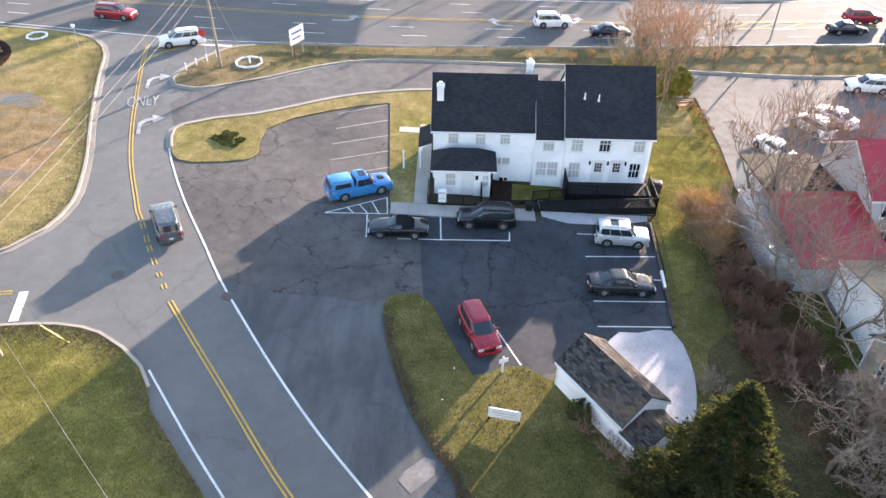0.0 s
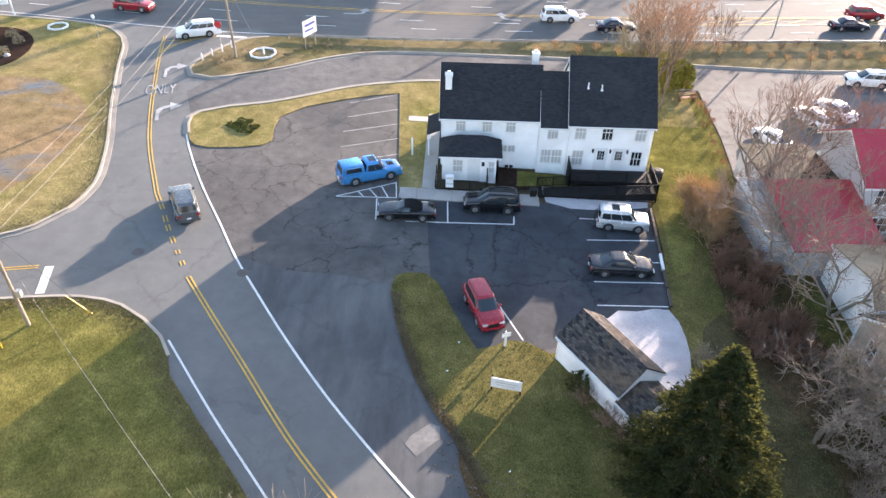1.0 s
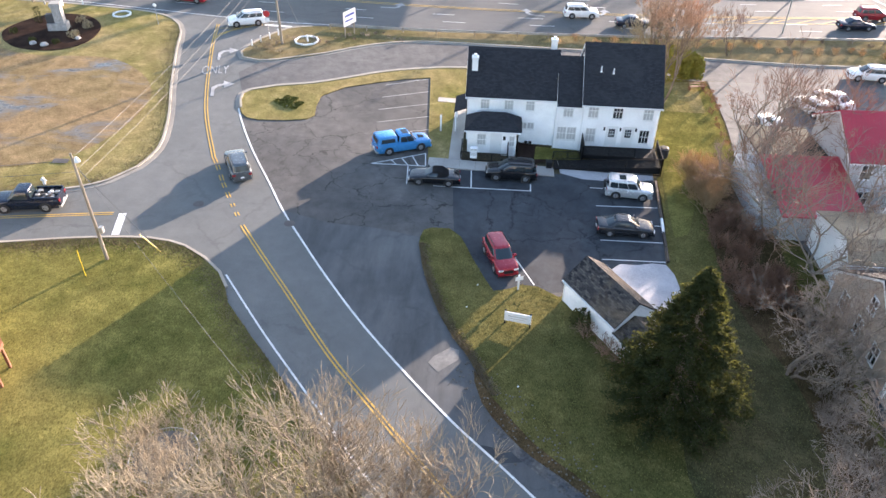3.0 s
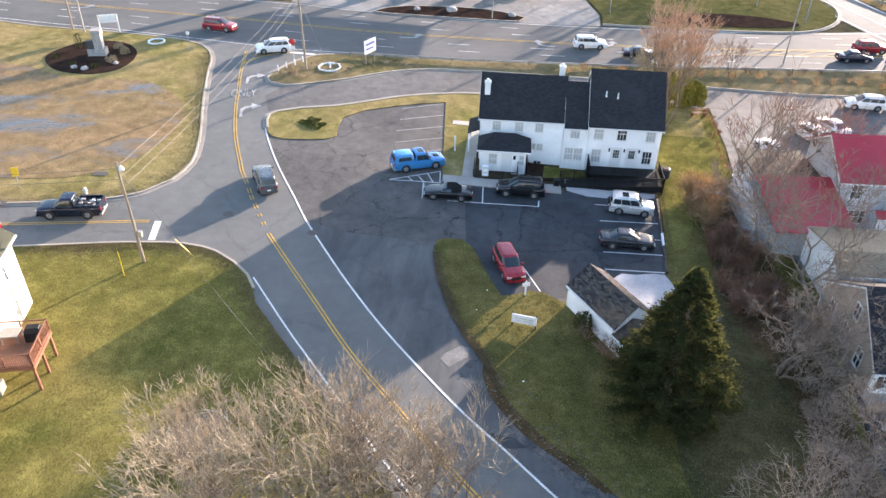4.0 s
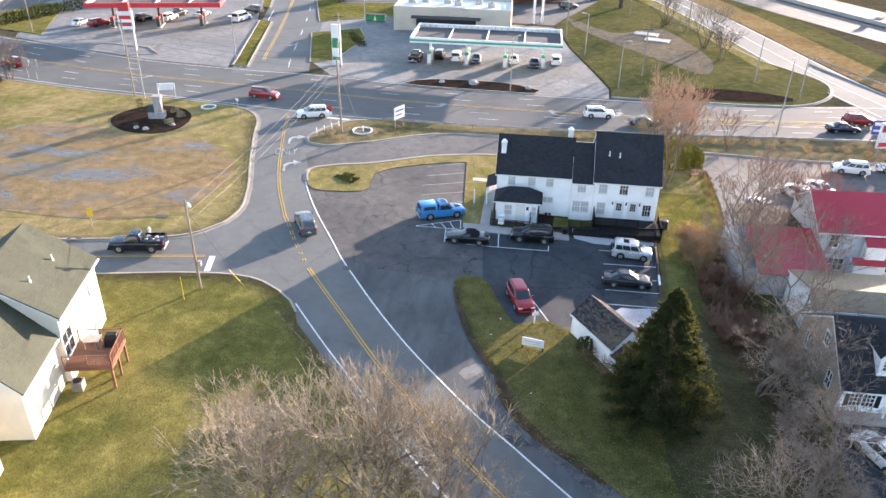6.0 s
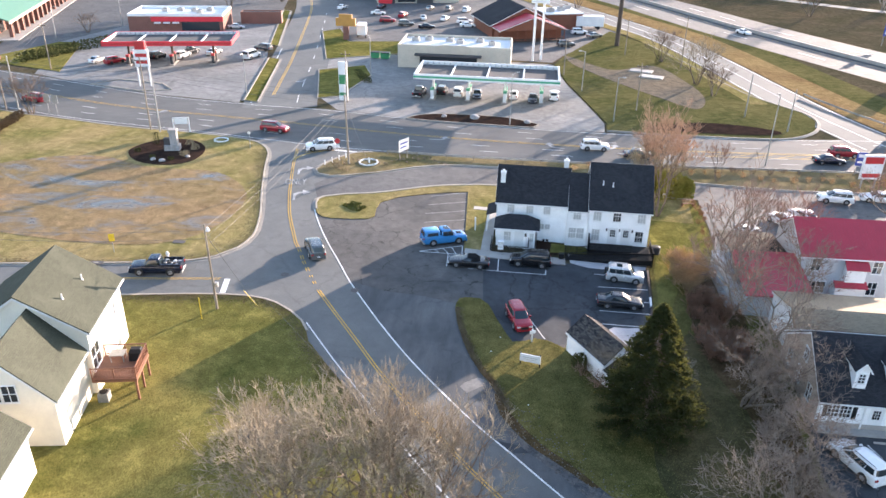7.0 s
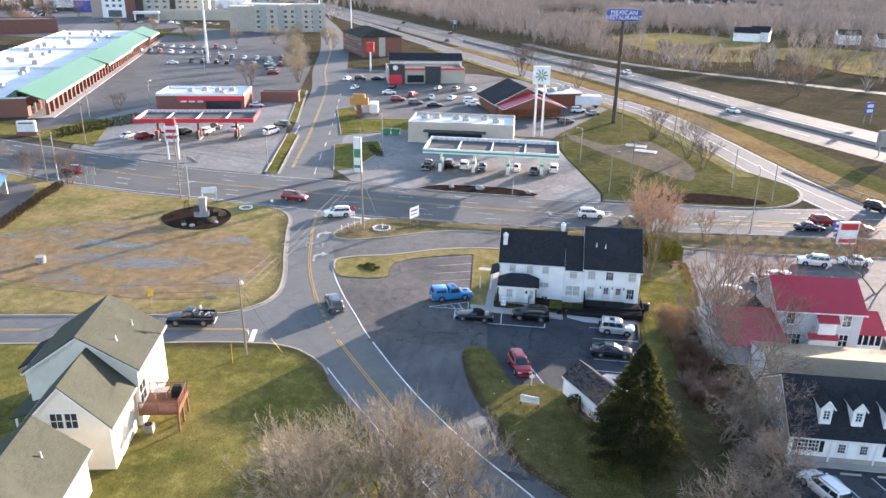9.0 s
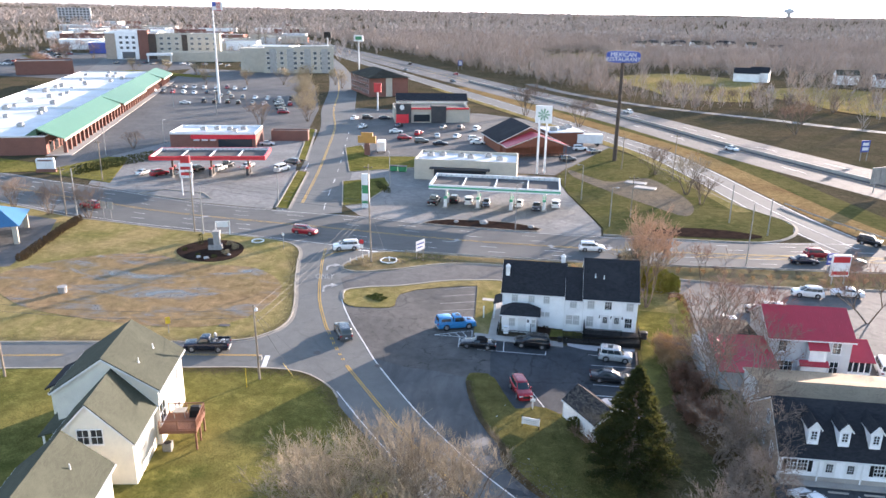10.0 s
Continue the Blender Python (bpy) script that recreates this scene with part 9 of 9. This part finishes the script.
part("faint_bar", Shape().box((-0.9, -0.128, 2.6), (0.9, -0.121, 2.85)).box((-0.9, -0.128, 2.0), (0.6, -0.121, 2.2)), M["sign_blue"], t)
t = thing("estate_sign", "white hanging property sign on a white post", "sign", at(-54.6, 83.2, 20))
part("post", Shape().box((-1.3, -0.08, 0), (-1.14, 0.08, 2.6)).box((1.14, -0.08, 0), (1.3, 0.08, 2.6)).box((-1.3, -0.08, 2.45), (1.3, 0.08, 2.6)), M["sign_white"], t)
part("sign_panel", Shape().box((-1.0, -0.03, 1.5), (1.0, 0.03, 2.4)), M["sign_white"], t)
for x, y in ((-82.4, 90.2), (-80.6, 89.8)):
    t = thing("route_sign", "grey back of a route sign on a post", "sign", at(x, y))
    part("post", Shape().rod((0, 0, 0), (0, 0, 3.4), 0.05, sides=6), M["galv"], t)
    part("sign_panel", Shape().box((-0.55, -0.04, 1.9), (0.55, 0.0, 3.4)), M["galv"], t)
t = thing("corner_post_sign", "small white round sign on a slim post", "sign", at(-41.2, 78.1))
part("post", Shape().rod((0, 0, 0), (0.0, 0, 2.6), 0.05, sides=6), M["galv"], t)
part("sign_panel", Shape().rod((0, -0.04, 2.45), (0, -0.01, 2.45), 0.24, sides=12), M["sign_white"], t)
# monument on the mulch bed
t = thing("stone_monument", "tall grey stone monument sign with a dark plaque", "monument", at(-52.4, 74.6, 12, 0.15) @ Matrix.Scale(0.86, 4))
part("pillar", Shape().box((0.1, -0.6, 0), (1.3, 0.6, 3.6)).box((-0.02, -0.72, 3.3), (1.42, 0.72, 3.62)), M["stone"], t)
part("base", Shape().box((-1.0, -0.8, 0), (1.6, 0.8, 1.0)), M["stone"], t)
part("plaque", Shape().box((-1.0, -0.45, 1.0), (0.09, 0.45, 2.2)), M["dark_roof"], t)
part("cap", Shape().box((0.0, -0.7, 3.63), (1.4, 0.7, 3.8)), M["concrete"], t)
for i, (x, y, w, h, k) in enumerate(((-55.6, 76.5, 1.1, 2.0, "shrub"), (-49.3, 72.5, 1.6, 0.8, "twig_gold"), (-50.5, 70.4, 1.0, 0.5, "shrub"), (-53.5, 70.6, 1.0, 0.5, "shrub"), (-49.0, 75.5, 1.4, 0.9, "twig_gold"), (-50.6, 77.4, 1.5, 0.8, "twig_gold"), (-56.8, 72.8, 1.1, 0.6, "shrub"))):
    leafy(x, y, w, h, 500 + i, "small ornamental shrub in the mulch bed", k, 240)
for i, (x, y, s) in enumerate(((-51.5, 69.6, 0.45), (-53.0, 69.9, 0.4), (-48.6, 72.0, 0.35), (-8.5, 103.4, 0.8), (1.0, 102.6, 0.6), (-14, 103, 0.5))):
    rng = random.Random(600 + i)
    rings = []
    for z, k in ((-0.2, 1.0), (0.3, 1.05), (0.65, 0.75), (0.8, 0.35)):
        rings.append([(s * k * rng.uniform(0.8, 1.2) * math.cos(a), s * k * rng.uniform(0.8, 1.2) * math.sin(a), s * z) for a in (2 * math.pi * j / 9 for j in range(9))])
    solo("boulder", Shape().loft(rings), M["stone"], "pale landscape boulder in a planting bed", "rock", at(x, y, 0, 0.15), "boulders in the beds")
# guy wires with yellow guards, road sign, hydrant, drains
for a, b, z in (((-28.2, 29.9), (-28.2, 29.9), 2.4), ((-25.0, 33.0), (-23.9, 33.4), 1.9)):
    t = thing("guy_guard", "yellow plastic guard on a pole stay", "guard", at(b[0], b[1]))
    part("sleeve", Shape().rod((0, 0, 0), (a[0] - b[0], a[1] - b[1], z), 0.035, sides=6), M["sign_yellow"], t)
t = thing("warning_sign", "yellow warning sign on a slim post by the side street", "sign", at(-43.3, 41.2, 30))
part("post", Shape().rod((0, 0, 0), (0, 0, 2.2), 0.04, sides=6), M["galv"], t)
part("sign_panel", Shape().box((-0.3, -0.04, 1.4), (0.3, 0.0, 2.3)), M["sign_yellow"], t)
t = thing("fire_hydrant", "white fire hydrant on the grass by the kerb", "hydrant", at(-37.0, 41.2, 0, 0.1))
part("barrel", Shape().rod((0, 0, 0), (0, 0, 0.55), 0.13, sides=10).rod((0, 0, 0.55), (0, 0, 0.72), 0.16, 0.05, 10), M["sign_white"], t)
part("nozzle", Shape().rod((-0.22, 0, 0.42), (0.22, 0, 0.42), 0.07, sides=8), M["sign_white"], t)
t = thing("stone_planter", "weathered round stone planter on the grass", "planter", at(-64.9, 51.3, 0, 0.1))
part("tub", Shape().rod((0, 0, 0), (0, 0, 1.0), 0.55, 0.68, 14), M["stone"], t)
for x, y, dg in ((-37.4, 45.0, 10), (-43.8, 38.5, 12)):
    draped("storm_drain", [(x - 0.7, y - 0.45), (x + 0.7, y - 0.3), (x + 0.6, y + 0.45), (x - 0.8, y + 0.3)], 0.15, M["iron"])
disc("drain_cover", -20.3, 58.9, 0.3, M["iron"], 0.14)
for x, y in ((-28.9, 146.5), (-26.5, 146.3)):
    t = thing("waste_container", "dark green steel waste container", "container", pose(x - 7.5, y + 2, 0))
    part("body", Shape().loft([[(-0.9, -0.7, 0.1), (0.9, -0.7, 0.1), (0.9, 0.7, 0.1), (-0.9, 0.7, 0.1)], [(-1.05, -0.85, 1.4), (1.05, -0.85, 1.4), (1.05, 0.85, 1.4), (-1.05, 0.85, 1.4)]]), M["sign_green"], t)
    part("lid", Shape().box((-1.1, -0.9, 1.4), (1.1, 0.9, 1.5)), M["black_metal"], t)
t = thing("shop_pylon", "red and white shop sign beside the guard rail", "sign", at(51.6, 81.9, 8))
for x in (-1.0, 1.0):
    part("post", Shape().box((x - 0.1, -0.1, 0), (x + 0.1, 0.1, 1.6)), M["galv"], t)
part("sign_panel", Shape().box((-1.5, -0.2, 1.5), (1.5, 0.2, 5.2)), M["sign_white"], t)
for z0, z1 in ((3.9, 4.9), (1.8, 2.4)):
    part("red_panel", Shape().box((-1.35, -0.23, z0), (1.35, -0.205, z1)), M["sign_red"], t)
t = thing("hospital_sign", "blue and white road sign on two posts", "sign", at(52.0, 87.0, 0))
for x in (-0.4, 0.4):
    part("post", Shape().rod((x, 0, 0), (x, 0, 3.6), 0.05, sides=6), M["galv"], t)
part("sign_panel", Shape().box((-0.75, -0.06, 1.6), (0.75, -0.02, 3.7)), M["sign_blue"], t)
part("white_bar", Shape().box((-0.5, -0.075, 2.9), (0.5, -0.062, 3.4)).box((-0.5, -0.075, 2.0), (0.4, -0.062, 2.3)), M["sign_white"], t)


def wire(a, b, sag, r=0.016, label="pale overhead cable between utility poles"):
    pts = []
    for i in range(17):
        u = i / 16
        p = Vector(a).lerp(Vector(b), u)
        p.z -= sag * 4 * u * (1 - u)
        pts.append(p)
    d = (Vector(b) - Vector(a)).normalized()
    u = d.cross(Vector((0, 0, 1))).normalized()
    w = u.cross(d)
    s = Shape().loft([[p + (u * math.cos(k) + w * math.sin(k)) * r for k in (0, 1.571, 3.142, 4.712)] for p in pts])
    solo("overhead_wire", s, M["wire"], label, "wire", group="overhead wires")


top1, top2 = (-27.6, 31.9), (-25.0, 74.9)
for dz, dx in ((0.0, 0.0), (-0.9, 0.1), (-1.7, 0.15)):
    wire((top1[0] + dx, top1[1], 9.5 + dz), (top2[0] + dx, top2[1], 10.9 + dz), 0.7, 0.014)
    wire((top2[0] + dx, top2[1], 10.9 + dz), (-33.5, 109, 9.5 + dz), 0.8)
wire((top1[0], top1[1], 9.3), (-55.5, 26.9, 10.0), 0.6)
wire((top1[0], top1[1], 8.4), (-55.5, 26.9, 9.2), 0.6)
wire((-24.9, 74.8, 9.5), (-22.0, 76.0, 0.4), 0.0, 0.02, "pole stay running down to its anchor")
wire((-27.6, 32, 8.6), (-23.9, 33.4, 0.5), 0.0, 0.02, "pole stay running down to its anchor")
pole(-33.5, 109, 9.8, "weathered utility pole at the filling-station corner")
for z in (9.6, 8.8, 8.0):
    wire((-60.3, 83.7, z + 2), (-25.0, 74.9, z + 1.5), 0.5, 0.014)
    wire((-90.5, 90.2, z), (-60.3, 83.7, z + 2), 0.6, 0.014)
    wire((-90.5, 90.2, z), (-102.9, 122.7, z), 0.6, 0.014)
    wire((-102.9, 122.7, z), (-120, 160, z), 0.6, 0.014)


# ---- fine grass over the lawns ----
def tufts():
    rng = np.random.default_rng(3)
    V, n = [], 0
    areas = [((-36, 10, -14, 34), 26000), ((-60, 40, -31, 82), 15000), ((-4, 14, 26, 40), 26000), ((16, 40, 26, 72), 9000), ((-26, 54, -2, 72), 8000), ((-29, 69, 60, 88), 12000), ((-40, -20, -4, 14), 9000), ((-90, 40, -60, 90), 7000)]
    inside = []
    for poly in (left_lawn_kerb + left_edge[1:] + [(30, -60), (-90, -60)], left_lot_kerb + [(-170, 60), (-120, 20)], lawn_right, strip_low + [(-4.9, 50.7), (-2.7, 51.1), (-2.9, 59.5), (-2.1, 64.3), (24, 64.5), (24.4, 73)] + strip_kerb[::-1], nose_kerb):
        inside.append(np.array(poly))

    def within(px, py):
        hit = np.zeros(len(px), bool)
        for p in inside:
            q = np.roll(p, -1, 0)
            c = np.zeros(len(px), bool)
            for (x0, y0), (x1, y1) in zip(p, q):
                if y0 == y1:
                    continue
                c ^= ((y0 > py) != (y1 > py)) & (px < (x1 - x0) * (py - y0) / (y1 - y0) + x0)
            hit |= c
        return hit

    for (x0, y0, x1, y1), k in areas:
        x, y = rng.uniform(x0, x1, k), rng.uniform(y0, y1, k)
        ok = within(x, y)
        x, y = x[ok], y[ok]
        clump = np.array([noise.noise((a * 0.35, b * 0.35, 1.0)) for a, b in zip(x, y)])
        z = np.array([lie(a, b) for a, b in zip(x, y)]) + 0.07
        h = rng.uniform(0.0, 0.03, len(x)) * (1.0 + 0.9 * clump)
        a = rng.uniform(0, 6.283, len(x))
        w = rng.uniform(0.02, 0.055, len(x))
        lx, ly = rng.normal(0, 0.05, len(x)), rng.normal(0, 0.05, len(x))
        p = np.stack([x - w * np.cos(a), y - w * np.sin(a), z], 1)
        q = np.stack([x + w * np.cos(a), y + w * np.sin(a), z], 1)
        r = np.stack([x + lx, y + ly, z + h + 0.04], 1)
        V.append(np.stack([p, q, r], 1).reshape(-1, 3))
    V = np.concatenate(V)
    me = bpy.data.meshes.new("grass_tufts")
    me.from_pydata(V.tolist(), [], np.arange(len(V)).reshape(-1, 3).tolist())
    me.update()
    me.materials.append(M["tuft"])
    tagged(new("grass_tufts", me), "short uneven tufts of dormant lawn grass", "grass", kind="stuff")


def edge_tufts(name, line, side, count, reach, label):
    """Dry blades that thicken towards the edge of a lawn."""
    rng = np.random.default_rng(len(line))
    P = np.array(line)
    i = rng.integers(0, len(P) - 1, count)
    t = rng.random(count)[:, None]
    d = P[i + 1] - P[i]
    d /= np.linalg.norm(d, axis=1)[:, None]
    off = np.abs(rng.normal(0, reach, count))[:, None] * np.stack([-d[:, 1], d[:, 0]], 1) * side
    c = P[i] * (1 - t) + P[i + 1] * t + off
    z = np.array([lie(a, b) for a, b in c]) + 0.06
    a = rng.uniform(0, 6.283, count)
    w = rng.uniform(0.02, 0.06, count)
    lean = rng.normal(0, 0.07, (count, 2))
    p = np.stack([c[:, 0] - w * np.cos(a), c[:, 1] - w * np.sin(a), z], 1)
    q = np.stack([c[:, 0] + w * np.cos(a), c[:, 1] + w * np.sin(a), z], 1)
    r = np.stack([c[:, 0] + lean[:, 0], c[:, 1] + lean[:, 1], z + rng.uniform(0.06, 0.13, count)], 1)
    V = np.stack([p, q, r], 1).reshape(-1, 3)
    me = bpy.data.meshes.new(name)
    me.from_pydata(V.tolist(), [], np.arange(len(V)).reshape(-1, 3).tolist())
    me.update()
    me.materials.append(M["dry_tuft"])
    tagged(new(name, me), label, "grass", kind="stuff")


M["dry_tuft"] = mat("dry_edge_grass", (0.24, 0.185, 0.11), (0.17, 0.125, 0.08), 0.6, 9, 0.95, vary=0.4, spec=0.0)
edge_tufts("dry_edge_grass", left_lawn_kerb[-14:] + left_edge[1:26], -1, 26000, 0.75, "dry trampled grass along the street edge of the lawn")
edge_tufts("dry_edge_grass", lot_island_left, -1, 7000, 0.3, "dry grass along the edge of the grass island")
edge_tufts("dry_edge_grass", left_lot_kerb[10:60], 1, 16000, 0.9, "dry grass behind the kerb of the corner lot")
M["tuft"] = mat("grass_tuft", (0.125, 0.125, 0.038), (0.20, 0.172, 0.058), 0.25, 9, 0.9, vary=0.4, spec=0.1)
tufts()

# cable over the lawn, trampoline under the tan trees
wire((top1[0], top1[1], 9.2), (3.0, 0.5, 7.6), 0.9, 0.009, "thin dark cable running over the lawn")
pole(3.0, 0.5, 8.6, "weathered utility pole beside the curved street", arm=False)
M["net"] = mat("grey_woven_mat", (0.13, 0.12, 0.11), (0.10, 0.095, 0.09), 0.8, 9, 0.9, spec=0.1)
tp = thing("trampoline", "round trampoline with a grey mat and slim pale rim", "trampoline", at(-16.5, 14.7, 0, 0.05))
ring = [(1.9, 0.81), (1.94, 0.84), (1.9, 0.87), (1.86, 0.84)]
rim = Shape()
rim.loft([[(r * math.cos(a), r * math.sin(a), z) for r, z in ring] for a in (2 * math.pi * i / 40 for i in range(41))], False)
part("rim", rim, M["galv"], tp, "slim pale steel rim", True)
part("jumping_mat", Shape().rod((0, 0, 0.80), (0, 0, 0.82), 1.7, sides=40), M["net"], tp, "grey woven mat")
for i in range(64):
    a = 2 * math.pi * i / 64
    part("spring", Shape().rod((1.69 * math.cos(a), 1.69 * math.sin(a), 0.82), (1.86 * math.cos(a), 1.86 * math.sin(a), 0.84), 0.012, sides=4), M["galv"], tp)
for i in range(6):
    a = 2 * math.pi * i / 6
    part("leg", Shape().rod((1.88 * math.cos(a), 1.88 * math.sin(a), -0.1), (1.88 * math.cos(a), 1.88 * math.sin(a), 0.82), 0.03, sides=6), M["galv"], tp)

# worn edge of the house lawn along the street, litter on the shop lawn
for i, (x, y, a) in enumerate(((-0.2, 30.3, 20), (0.5, 32.9, 70), (3.5, 23.0, 40))):
    solo("litter", Shape().hexa([(-0.13, -0.08, 0), (0.13, -0.08, 0), (0.12, 0.09, 0), (-0.12, 0.07, 0), (-0.1, -0.06, 0.07), (0.11, -0.07, 0.04), (0.1, 0.07, 0.08), (-0.1, 0.05, 0.05)]), M["sign_white"], "crumpled scrap of white paper on the grass", "litter", at(x, y, a, 0.09) @ Matrix.Scale(0.55, 4), "litter on the lawn")

# broken stone at the edge of the drive
rk = random.Random(77)
rubble = Shape()
for _ in range(520):
    u, v = rk.random() * 1.5, rk.gauss(0.1, 0.75)
    x, y = -0.4 + 8.4 * u + v * 0.7, 24.4 - 9.0 * u + v
    z, k = lie(x, y) + 0.03, rk.uniform(0.03, 0.11)
    a = rk.uniform(0, 6.28)
    ring = [(x + k * rk.uniform(0.7, 1.2) * math.cos(a + j * 1.257), y + k * rk.uniform(0.7, 1.2) * math.sin(a + j * 1.257)) for j in range(5)]
    rubble.loft([[(p, q, z) for p, q in ring], [(x + (p - x) * 0.6, y + (q - y) * 0.6, z + k * rk.uniform(0.4, 0.8)) for p, q in ring]])
M["rubble"] = mat("dusty_rubble", (0.15, 0.135, 0.115), (0.10, 0.09, 0.08), 2.0, 9, 0.95, vary=0.4)
tagged(part("rubble", rubble, M["rubble"]), "scattered broken stone along the crumbling asphalt edge", "rubble", kind="stuff")
